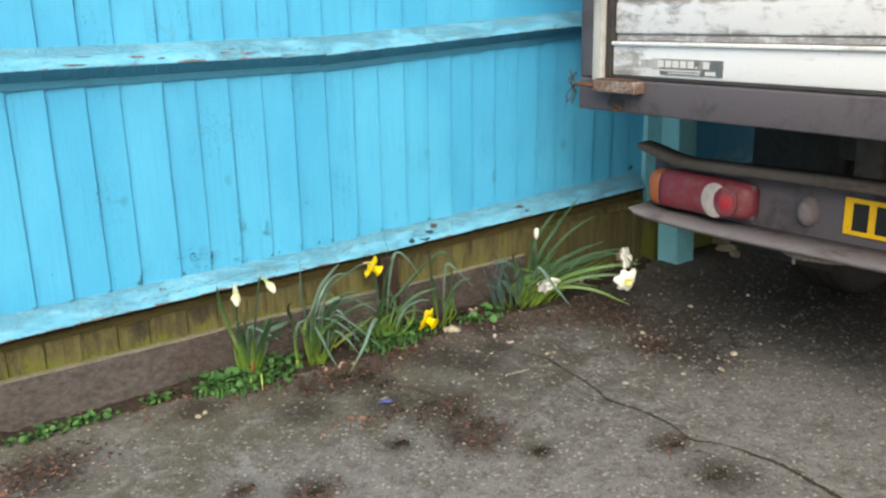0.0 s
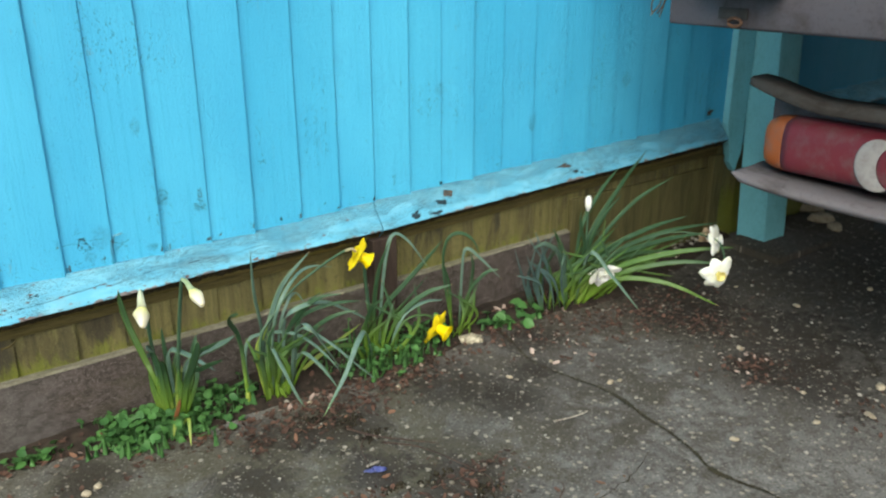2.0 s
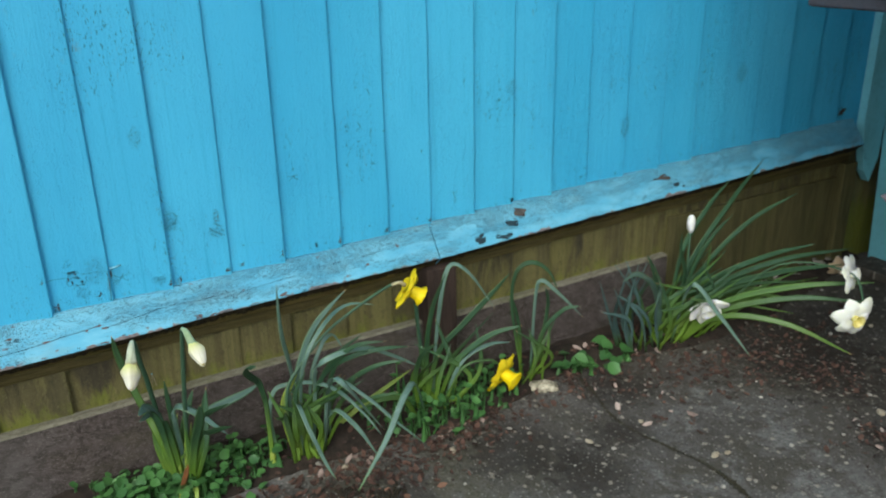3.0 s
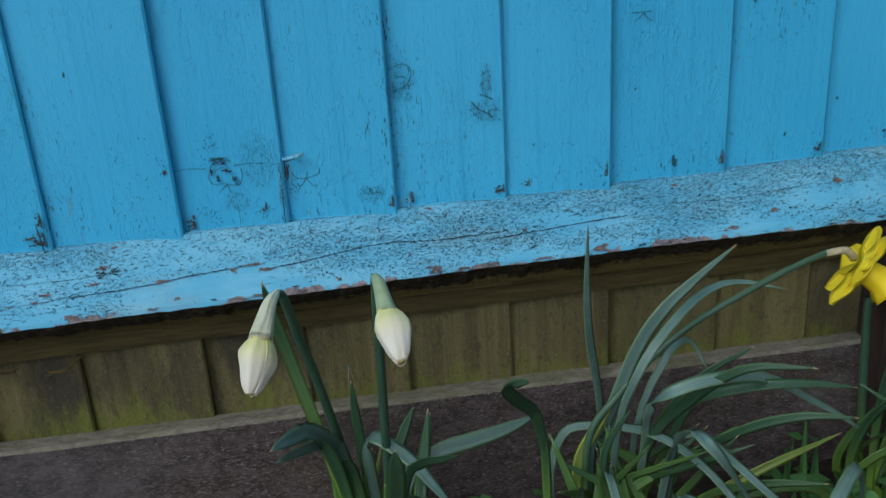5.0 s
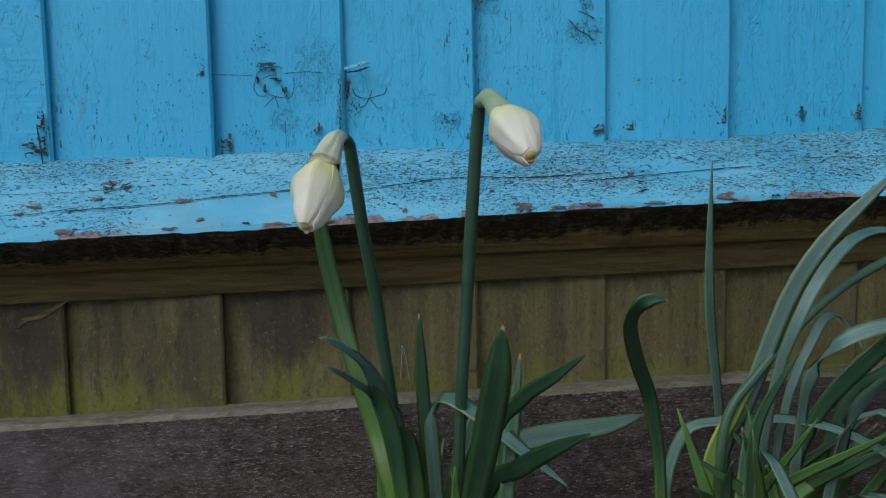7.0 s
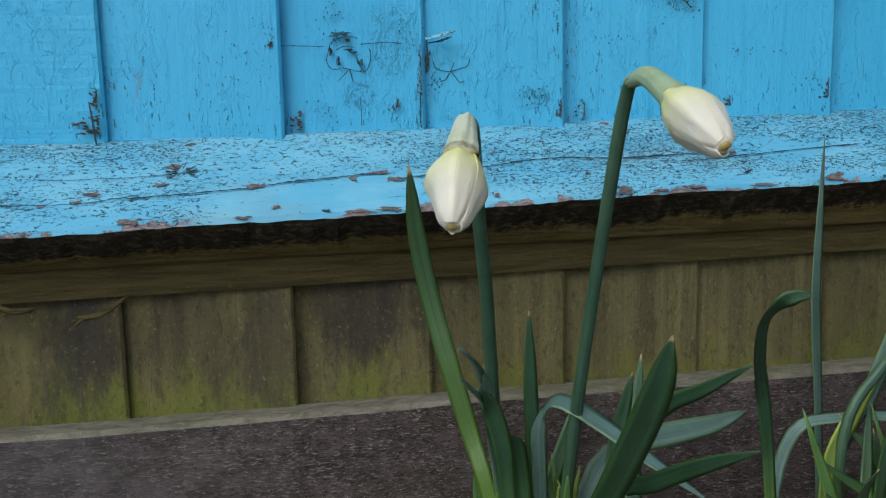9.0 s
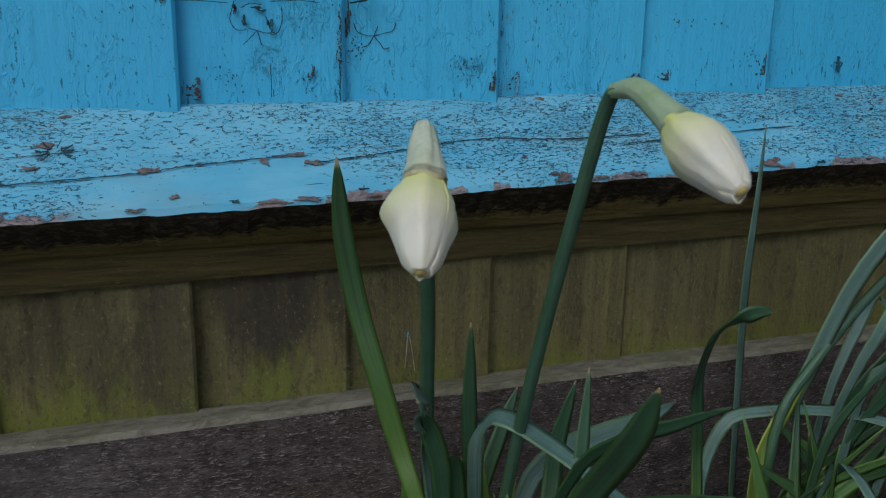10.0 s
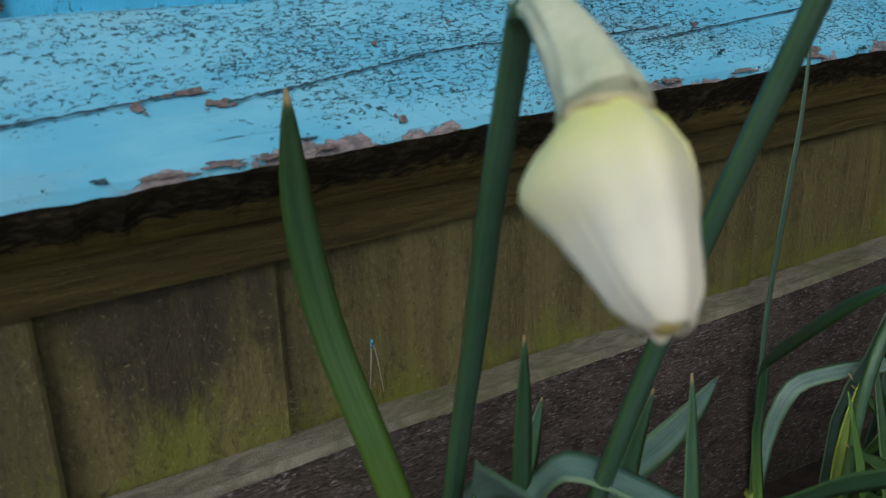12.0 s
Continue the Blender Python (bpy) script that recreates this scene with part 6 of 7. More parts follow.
def bud(parent, bend, neck, tip, spathe, seed, front, thick=1.0, collar=True, bulge=0.0):
    """A nodding bud: papery spathe from the bend to the neck, then closed petals to the tip."""
    bend, neck, tip = Vector(bend), Vector(neck), Vector(tip)
    length = (tip - neck).length
    way = aim(neck, tip).to_3x3().inverted() @ Vector(front)
    m = aim(neck, tip, math.atan2(way.y, way.x))
    prof = profile([thick * v for v in (0.0040, 0.0074, 0.0106, 0.0126, 0.0124, 0.0108, 0.0091, 0.0074, 0.0054)])
    bm = bmesh.new()
    loft(bm, [[((prof(u) - 0.0012) * math.cos(a), (prof(u) - 0.0012) * math.sin(a), length * u * 0.965) for a in np.linspace(0, 2 * math.pi, 20, endpoint=False)] for u in np.linspace(0, 1, 14)])
    core = part("bud", bm, [M_BUD], parent, "closed cream-white bud, yellow at its neck", m=m)
    for i in range(6):
        bm, rows, k, n = bmesh.new(), [], 16, 22
        outer, full = i % 2 == 0, length * (1.0 - 0.018 * ((i * 5 + seed) % 4))
        for side in (0, 1):
            for a in range(n + 1):
                u = a / n
                w = (1.22 - 0.24 * u * u) if outer else 0.80 * (1 - 0.22 * u ** 3)
                row = []
                for b in range(k + 1):
                    v = 2 * b / k - 1
                    keel = (0.0012 * math.exp(-(v / 0.24) ** 2) - 0.0004 * math.exp(-((abs(v) - 0.42) / 0.13) ** 2)) * math.sin(math.pi * u) ** 0.7 if outer else 0.0004 * math.exp(-(v / 0.3) ** 2)
                    swell = 0.0004 * noise.noise((u * 2.2 + seed, v * 1.2, i * 3.1)) + 0.0003 * noise.noise((u * 7, v * 3 + seed, i))
                    curl = -0.0002 * abs(v) ** 3 * math.sin(math.pi * min(1, u * 1.1)) * (1 if outer else 0.3)
                    ang = w * v + math.pi / 3 * i
                    left, right = (math.cos(ang - 2 * math.pi / 3) + 1) / 2, (math.cos(ang - 4 * math.pi / 3) + 1) / 2
                    lobe = bulge * (math.exp(-((u - 0.33) / 0.18) ** 2) * left ** 5 + 0.22 * math.exp(-((u - 0.52) / 0.11) ** 2) * right ** 8) + 0.0005 * math.sin(math.pi * u) * math.cos(3 * ang)
                    r = (prof(u) + (0.0008 if outer else 0.0001) + keel + swell + curl + lobe + (0.0003 * v if outer else -0.0006)) * (1 - 0.26 * max(0, (u - 0.88) / 0.12) ** 2) - 0.0006 * side
                    row.append(bm.verts.new((r * math.cos(w * v), r * math.sin(w * v), full * u - 0.0016 * u * abs(v) ** 2)))
                rows.append(row)
        for base in (0, n + 1):
            for r0, r1 in zip(rows[base:base + n], rows[base + 1:base + n + 1]):
                for b in range(k):
                    bm.faces.new((r0[b], r0[b + 1], r1[b + 1], r1[b]))
        f, g2 = rows[:n + 1], rows[n + 1:]
        rim = [r[0] for r in f] + f[-1][1:] + [r[-1] for r in f[-2::-1]]
        rim2 = [r[0] for r in g2] + g2[-1][1:] + [r[-1] for r in g2[-2::-1]]
        edge = [(bm.verts.new(p.co), bm.verts.new(q.co)) for p, q in zip(rim, rim2)]
        for (p0, q0), (p1, q1) in zip(edge, edge[1:]):
            bm.faces.new((p0, p1, q1, q0))
        bmesh.ops.rotate(bm, verts=bm.verts, matrix=Matrix.Rotation(math.pi / 3 * i + 0.04 * math.sin(seed + 3 * i), 3, "Z"))
        part("petal", bm, M_BUD, core, m=m)
    bm = bmesh.new()
    bmesh.ops.create_uvsphere(bm, u_segments=10, v_segments=6, radius=1.0, matrix=Matrix.Translation((0, 0, length * 0.925)) @ Matrix.Diagonal((0.0034, 0.0032, 0.0030, 1)))
    part("tip", bm, M_BUDCORE, core, "brown-yellow tip", m=m)
    # spathe: a wrinkled sheath, open and ragged at the neck
    base = smooth_line([bend, bend + (neck - bend) * 0.45 + Vector((0, 0, 0.0045)), neck, neck + (tip - neck) * (0.13 if collar else 0.16)], 18)
    rings, side = [], None
    way = Vector(front)
    for i, c in enumerate(base):
        u = i / 18
        t = (base[min(i + 1, 18)] - base[max(i - 1, 0)]).normalized()
        side = side or t.orthogonal()
        side = (side - t * side.dot(t)).normalized()
        up = t.cross(side)
        ring = []
        for j in range(40):
            a = 2 * math.pi * j / 40
            crease = 0.20 * noise.noise((math.cos(a) * 2.6, math.sin(a) * 2.6, u * 2 + seed)) + 0.13 * noise.noise((math.cos(a) * 7, math.sin(a) * 7, u * 3.5 + seed)) * (1 if collar else 0.4)
            r = ((0.0024 if collar else 0.0032) + ((0.0062 + 0.0016 * math.sin(math.pi * u)) if collar else 0.0043) * min(1, u * 1.1) ** 1.2) * (1 + crease * (1 if i < 14 else 0.5) * (1 if collar else 0.45))
            facing = max(0.0, math.cos(a) * side.dot(way) + math.sin(a) * up.dot(way)) ** 5
            r *= 1 - 0.025 * max(0, i - 14) * (1 if collar else 0.4)
            ring.append(c + r * (math.cos(a) * side + math.sin(a) * up) + t * (((0.005 if collar else 0.010) * noise.noise((math.cos(a) * 1.6, math.sin(a) * 1.6, seed)) + 0.004 * noise.noise((math.cos(a) * 7, math.sin(a) * 7, seed))) * (i - 14) / (4 if collar else 9) + (0.0019 if collar else 0.0012) * facing * (i - 14) if i > 14 else 0))
        rings.append(ring)
    sheath = part("spathe", loft(bmesh.new(), rings[:16 if collar else 17], caps=False), spathe, core, "papery sheath of the bud")
    if collar:
        part("collar", loft(bmesh.new(), rings[14:], caps=False), M_COLLAR, core, "ragged brown edge of the sheath")
    else:
        part("collar", loft(bmesh.new(), rings[15:], caps=False), spathe, core)
    return core


def flower(parent, centre, towards, size, petals, trumpet, label, depth=0.9, cup=0.42, seed=1, droop=0.25):
    """An open daffodil: six petals round a frilled trumpet."""
    m = aim(centre, towards, seed)
    bm, rows, k = bmesh.new(), [], 24
    for i in range(8):
        u = i / 7
        r = size * cup * (0.55 + 0.20 * u + (0.30 * max(0, u - 0.72) / 0.28))
        rows.append([(r * (1 + 0.10 * u ** 4 * math.sin(9 * a + seed)) * math.cos(a), r * (1 + 0.10 * u ** 4 * math.sin(9 * a + seed)) * math.sin(a), size * depth * u) for a in np.linspace(0, 2 * math.pi, k, endpoint=False)])
    for i in range(7, -1, -1):
        u = i / 7
        r = size * cup * (0.55 + 0.20 * u + (0.30 * max(0, u - 0.72) / 0.28)) - 0.0008
        rows.append([(r * (1 + 0.10 * u ** 4 * math.sin(9 * a + seed)) * math.cos(a), r * (1 + 0.10 * u ** 4 * math.sin(9 * a + seed)) * math.sin(a), size * depth * u + 0.0006) for a in np.linspace(0, 2 * math.pi, k, endpoint=False)])
    head = part("flower", loft(bm, rows), trumpet, parent, label, m=m)
    for i in range(6):
        bm, grid = bmesh.new(), []
        for s in (0, 1):
            for a in range(10):
                u = a / 9
                w = size * 0.43 * max(0.0, math.sin(math.pi * (0.10 + 0.88 * u) ** 0.85)) ** 0.6 + 0.0004
                row = []
                for b in range(7):
                    v = b / 3 - 1
                    z = -size * droop * u * u + 0.12 * size * math.sin(u * 3) * (1 - v * v) + size * 0.10 * noise.noise((u * 2.5 + seed, v * 1.5, i)) - 0.0007 * s + (0.0008 if i % 2 else 0)
                    row.append(bm.verts.new((size * (0.16 + (0.93 + 0.14 * math.sin(2.7 * i + seed)) * u), w * v, z)))
                grid.append(row)
        for base in (0, 10):
            for r0, r1 in zip(grid[base:base + 9], grid[base + 1:base + 10]):
                for b in range(6):
                    bm.faces.new((r0[b], r0[b + 1], r1[b + 1], r1[b]))
        f, q = grid[:10], grid[10:]
        rim = [r[0] for r in f] + f[-1][1:] + [r[-1] for r in f[-2::-1]]
        rim2 = [r[0] for r in q] + q[-1][1:] + [r[-1] for r in q[-2::-1]]
        for j in range(len(rim) - 1):
            bm.faces.new((rim[j], rim[j + 1], rim2[j + 1], rim2[j]))
        bmesh.ops.rotate(bm, verts=bm.verts, matrix=Matrix.Rotation(math.pi / 3 * i + 0.1 * math.sin(5 * i + seed), 3, "Z"))
        part("petal", bm, petals, head, m=m)
    return head


def leaf(plant, m, width, *pts, face=(0, -1, 0.35), fold=0.25, twist=0.0, n=16, tip=2.2):
    return part("leaf", strap(pts, width, face, fold, twist, n=n, tip=tip), m, plant)


GROUP = "daffodils along the fence"
# the clump with two closed buds
p = thing("daffodil_clump", (1.15, 2.32, 0.0), "daffodil clump with two nodding cream buds and strap leaves", "daffodil", GROUP)
part("stem", stalk([(1.150, 2.350, 0.005), (1.133, 2.332, 0.10), (1.121, 2.301, 0.18), (1.110, 2.267, 0.26), (1.103, 2.249, 0.30), (1.0975, 2.231, 0.34), (1.095, 2.225, 0.3505), (1.090, 2.217, 0.3525)], 0.004, 30, ends=(0.0046, 0.0034)), M_STEM, p, "round green flower stem")
part("stem", stalk([(1.161, 2.318, 0.005), (1.162, 2.293, 0.10), (1.162, 2.268, 0.18), (1.163, 2.240, 0.26), (1.1635, 2.207, 0.34), (1.164, 2.197, 0.362), (1.164, 2.190, 0.369), (1.165, 2.182, 0.3685)], 0.0038, 30, ends=(0.0044, 0.0033)), M_STEM, p, "round green flower stem")
bud(p, (1.0935, 2.223, 0.3525), (1.0834, 2.187, 0.3392), (1.073, 2.157, 0.307), M_SPATHE, 1, (-0.25, -0.83, 0.25), 0.90, bulge=0.0046)
bud(p, (1.164, 2.192, 0.3685), (1.168, 2.157, 0.361), (1.174, 2.118, 0.339), M_SPATHEGREEN, 2, (-0.6, -0.7, 0.3), 0.82, False, 0.0008)
leaf(p, M_LEAFTALL, 0.0116, (1.149, 2.302, 0.005), (1.119, 2.305, 0.119), (1.110, 2.318, 0.155), (1.098, 2.323, 0.200), (1.088, 2.329, 0.240), (1.079, 2.324, 0.285), (1.0735, 2.311, 0.3275), face=(-0.4, -1, 0.2), twist=0.2, n=28, tip=5.0)
leaf(p, M_LEAFDARK, 0.0085, (1.150, 2.310, 0.005), (1.146, 2.298, 0.11), (1.140, 2.286, 0.19), (1.138, 2.281, 0.2425), tip=2.6)
leaf(p, M_LEAFGREY, 0.0150, (1.145, 2.322, 0.005), (1.124, 2.300, 0.155), (1.115, 2.280, 0.186), (1.101, 2.252, 0.216), (1.090, 2.212, 0.236), (1.078, 2.175, 0.251), face=(0.15, -0.85, 0.65), fold=0.18, twist=0.1, tip=3)
leaf(p, M_LEAFGREY, 0.0085, (1.142, 2.318, 0.005), (1.121, 2.298, 0.145), (1.108, 2.270, 0.190), (1.094, 2.228, 0.214), (1.080, 2.186, 0.234), face=(0.15, -0.85, 0.65), fold=0.18, tip=3)
leaf(p, M_LEAFDARK, 0.0150, (1.160, 2.300, 0.005), (1.164, 2.246, 0.12), (1.1655, 2.200, 0.18), (1.1660, 2.163, 0.228), (1.1656, 2.145, 0.2592), face=(-0.3, -1, 0.1), tip=3.5)
leaf(p, M_LEAF, 0.011, (1.168, 2.300, 0.005), (1.187, 2.284, 0.11), (1.196, 2.290, 0.16), (1.203, 2.284, 0.201), tip=2.6)
leaf(p, M_LEAF, 0.009, (1.165, 2.300, 0.005), (1.182, 2.24, 0.12), (1.190, 2.25, 0.16), (1.1995, 2.2627, 0.2179), tip=3.0)
leaf(p, M_LEAFDARK, 0.008, (1.165, 2.300, 0.01), (1.174, 2.235, 0.165), (1.187, 2.205, 0.205), (1.198, 2.182, 0.222), (1.210, 2.158, 0.240))
leaf(p, M_LEAFGREY, 0.0125, (1.160, 2.310, 0.005), (1.146, 2.292, 0.150), (1.149, 2.281, 0.182), (1.157, 2.272, 0.188), (1.180, 2.258, 0.174), (1.198, 2.232, 0.162), (1.213, 2.204, 0.154), face=(0, -0.5, 1))
leaf(p, M_LEAFGREY, 0.0145, (1.160, 2.305, 0.01), (1.180, 2.30, 0.122), (1.208, 2.306, 0.145), (1.241, 2.314, 0.148), (1.278, 2.328, 0.147), (1.310, 2.341, 0.150), face=(0, -0.9, 0.7), twist=0.3, tip=3)
leaf(p, M_LEAFDARK, 0.0105, (1.158, 2.295, 0.01), (1.175, 2.255, 0.130), (1.188, 2.215, 0.162), (1.200, 2.182, 0.184), (1.2106, 2.1506, 0.2018))
leaf(p, M_LEAFLIGHT, 0.010, (1.140, 2.315, 0.005), (1.125, 2.31, 0.08), (1.128, 2.295, 0.135), (1.134, 2.28, 0.165))
leaf(p, M_LEAFLIGHT, 0.009, (1.152, 2.300, 0.005), (1.160, 2.285, 0.08), (1.158, 2.27, 0.145))
leaf(p, M_LEAFLIGHT, 0.011, (1.148, 2.320, 0.005), (1.140, 2.318, 0.09), (1.150, 2.312, 0.155))
leaf(p, M_LEAFLIGHT, 0.010, (1.132, 2.325, 0.005), (1.118, 2.322, 0.08), (1.112, 2.318, 0.14))
leaf(p, M_YELLOWSTEM, 0.006, (1.155, 2.28, 0.005), (1.155, 2.23, 0.05), (1.142, 2.19, 0.012), face=(0, 0, 1))
leaf(p, M_LEAF, 0.010, (1.150, 2.32, 0.005), (1.160, 2.325, 0.10), (1.180, 2.335, 0.150), (1.192, 2.34, 0.175))

leaf(p, M_LEAFDARK, 0.0105, (1.140, 2.305, 0.005), (1.126, 2.285, 0.120), (1.120, 2.272, 0.163), (1.112, 2.266, 0.190), (1.104, 2.262, 0.204), face=(-0.2, -1, 0.2), tip=4)
leaf(p, M_LEAFDARK, 0.0115, (1.150, 2.310, 0.005), (1.138, 2.290, 0.10), (1.130, 2.280, 0.155), (1.124, 2.272, 0.172), face=(0.2, -1, 0.1), tip=4)

leaf(p, M_DEADLEAF, 0.010, (1.146, 2.268, 0.006), (1.139, 2.262, 0.040), (1.147, 2.262, 0.066), (1.153, 2.264, 0.080), face=(0.3, -1, 0.2), n=10)
leaf(p, M_YELLOWSTEM, 0.006, (1.138, 2.280, 0.004), (1.134, 2.256, 0.032), (1.124, 2.240, 0.014), face=(0, -0.6, 0.8), n=10)
for i in range(14):
    q = random.Random(230 + i)
    x, y = 1.148 + q.uniform(-0.030, 0.030), 2.305 + q.uniform(-0.018, 0.018)
    leaf(p, q.choice((M_LEAFLIGHT, M_LEAFTALL, M_YELLOWSTEM)), q.uniform(0.004, 0.0065), (x, y, 0.0), (x + q.uniform(-0.012, 0.012), y + q.uniform(-0.01, 0.008), 0.06), (x + q.uniform(-0.025, 0.025), y + q.uniform(-0.02, 0.015), q.uniform(0.09, 0.145)), n=9)

# a curled leaf and a tall thin one, standing alone
p = thing("daffodil_shoot", (1.29, 2.27, 0.0), "single curled daffodil leaf rising from the weeds", "daffodil", GROUP)
leaf(p, M_LEAFDARK, 0.0112, (1.306, 2.288, 0.0), (1.312, 2.315, 0.110), (1.306, 2.312, 0.152), (1.299, 2.306, 0.176), (1.280, 2.277, 0.206), (1.264, 2.246, 0.236), (1.263, 2.226, 0.252), (1.2705, 2.221, 0.2565), (1.278, 2.220, 0.2555), face=(0.05, -1, 0.15), twist=0.15, n=30, tip=3)
part("sheath", tube([(1.306, 2.289, -0.004), (1.3065, 2.289, 0.012), (1.308, 2.292, 0.030)], 0.006, 6, 8, ends=(0.0066, 0.0054)), M_YELLOWSTEM, p, "pale basal sheath")
p = thing("daffodil_shoot", (1.38, 2.36, 0.0), "tall thin straight daffodil leaf close to the fence", "daffodil", GROUP)
leaf(p, M_LEAFGREY, 0.0092, (1.392, 2.374, 0.0), (1.381, 2.369, 0.14), (1.366, 2.354, 0.22), (1.361, 2.3455, 0.28), (1.362, 2.345, 0.336), face=(0.3, -1, 0.1), fold=0.12, n=24, tip=1.6)

part("sheath", tube([(1.392, 2.3735, -0.004), (1.3915, 2.3735, 0.012), (1.390, 2.3730, 0.028)], 0.0045, 6, 8, ends=(0.0050, 0.0042)), M_YELLOWSTEM, p, "pale basal sheath")
# the big clump whose stalk carries a yellow trumpet
p = thing("daffodil_clump", (1.37, 2.29, 0.0), "large daffodil clump of arching grey-green leaves with one yellow flower", "daffodil", GROUP)
leaf(p, M_LEAFGREY, 0.0120, (1.355, 2.30, 0.0), (1.350, 2.300, 0.122), (1.366, 2.292, 0.173), (1.387, 2.284, 0.239), (1.407, 2.276, 0.278), (1.431, 2.268, 0.307), (1.460, 2.258, 0.338))
leaf(p, M_LEAFGREY, 0.0073, (1.365, 2.291, 0.0), (1.360, 2.255, 0.17), (1.370, 2.235, 0.241), (1.400, 2.245, 0.277), (1.448, 2.285, 0.286), (1.489, 2.305, 0.283), (1.528, 2.293, 0.276), face=(0, -0.6, 0.8))
leaf(p, M_LEAFGREY, 0.0108, (1.383, 2.286, 0.0), (1.393, 2.276, 0.134), (1.390, 2.259, 0.191), (1.398, 2.229, 0.226), (1.444, 2.233, 0.231), (1.499, 2.260, 0.208), (1.542, 2.271, 0.178), (1.581, 2.273, 0.151), (1.620, 2.275, 0.119), face=(0, -0.6, 0.8), n=26)
leaf(p, M_LEAFGREY, 0.0112, (1.405, 2.285, 0.0), (1.408, 2.250, 0.150), (1.405, 2.206, 0.201), (1.404, 2.175, 0.212), (1.420, 2.170, 0.190), (1.450, 2.185, 0.140), (1.492, 2.194, 0.071), face=(0, -0.5, 0.9), n=22)
leaf(p, M_LEAFGREY, 0.0090, (1.325, 2.310, 0.0), (1.316, 2.315, 0.090), (1.328, 2.315, 0.140), (1.352, 2.308, 0.152), (1.395, 2.274, 0.160), (1.425, 2.235, 0.152), (1.450, 2.190, 0.125), (1.470, 2.160, 0.090), face=(0, -0.5, 0.9), n=24)
leaf(p, M_LEAFDARK, 0.0092, (1.39, 2.30, 0.0), (1.395, 2.275, 0.14), (1.420, 2.245, 0.205), (1.455, 2.22, 0.245), (1.50, 2.19, 0.255))
leaf(p, M_LEAFDARK, 0.0095, (1.375, 2.299, 0.0), (1.435, 2.296, 0.153), (1.450, 2.275, 0.188), (1.479, 2.257, 0.204), (1.506, 2.249, 0.208), (1.538, 2.243, 0.207), (1.570, 2.238, 0.202), face=(0, -0.6, 0.8))
leaf(p, M_LEAFGREY, 0.0069, (1.385, 2.310, 0.0), (1.395, 2.300, 0.150), (1.420, 2.303, 0.212), (1.440, 2.315, 0.224), (1.457, 2.325, 0.216), (1.466, 2.310, 0.195), face=(0, -0.6, 0.8))
leaf(p, M_LEAFDARK, 0.0089, (1.40, 2.30, 0.0), (1.425, 2.27, 0.12), (1.46, 2.235, 0.175), (1.50, 2.21, 0.20), (1.54, 2.19, 0.205))
leaf(p, M_LEAFDARK, 0.0084, (1.41, 2.295, 0.0), (1.44, 2.26, 0.09), (1.48, 2.22, 0.13), (1.52, 2.19, 0.145))
leaf(p, M_LEAFGREY, 0.0077, (1.42, 2.29, 0.02), (1.419, 2.250, 0.168), (1.462, 2.200, 0.148), (1.50, 2.17, 0.105), (1.55, 2.145, 0.05), face=(0, -0.4, 1))
leaf(p, M_LEAFGREY, 0.0084, (1.36, 2.27, 0.02), (1.345, 2.235, 0.15), (1.345, 2.19, 0.135), (1.36, 2.155, 0.075), (1.372, 2.14, 0.045), face=(0.2, -0.6, 0.8))
leaf(p, M_LEAFGREY, 0.0099, (1.40, 2.27, 0.02), (1.405, 2.225, 0.125), (1.43, 2.18, 0.11), (1.455, 2.145, 0.06), face=(0.2, -0.6, 0.8))
leaf(p, M_LEAFDARK, 0.0084, (1.395, 2.31, 0.0), (1.41, 2.31, 0.12), (1.45, 2.30, 0.19), (1.50, 2.29, 0.225))
leaf(p, M_LEAF, 0.0077, (1.37, 2.28, 0.0), (1.352, 2.26, 0.10), (1.345, 2.24, 0.17), (1.36, 2.22, 0.22))
leaf(p, M_STEM, 0.0100, (1.345, 2.275, 0.0), (1.332, 2.25, 0.08), (1.322, 2.235, 0.13), (1.315, 2.21, 0.16))
for i in range(20):
    q = random.Random(50 + i)
    leaf(p, q.choice((M_LEAFLIGHT, M_LEAFDARK, M_LEAFDARK)), q.uniform(0.009, 0.013), (1.37 + q.uniform(-0.03, 0.03), 2.285 + q.uniform(-0.02, 0.02), 0.0),
         (1.375 + q.uniform(-0.05, 0.05), 2.28 + q.uniform(-0.03, 0.02), 0.08), (1.38 + q.uniform(-0.08, 0.09), 2.27 + q.uniform(-0.06, 0.03), q.uniform(0.13, 0.18)), twist=q.uniform(-0.5, 0.5), n=10)
leaf(p, M_YELLOWSTEM, 0.0095, (1.400, 2.318, 0.0), (1.450, 2.325, 0.022), (1.505, 2.330, 0.047), (1.560, 2.322, 0.078), (1.602, 2.300, 0.114), fold=0.5)
leaf(p, M_YELLOWSTEM, 0.0100, (1.35, 2.29, 0.0), (1.333, 2.285, 0.115), (1.352, 2.286, 0.165), (1.372, 2.287, 0.193), fold=0.4)
part("stem", stalk([(1.350, 2.290, 0.0), (1.342, 2.282, 0.144), (1.372, 2.287, 0.193), (1.430, 2.294, 0.244), (1.505, 2.300, 0.280), (1.565, 2.306, 0.300), (1.590, 2.310, 0.300), (1.602, 2.312, 0.290)], 0.0032, 34, ends=(0.004, 0.0028)), M_STEM, p, "long leaning flower stem")
part("spathe", tube([(1.570, 2.306, 0.301), (1.588, 2.306, 0.302), (1.600, 2.310, 0.292)], 0.004, 8, 8, ends=(0.003, 0.0042)), M_COLLAR, p, "papery brown sheath")
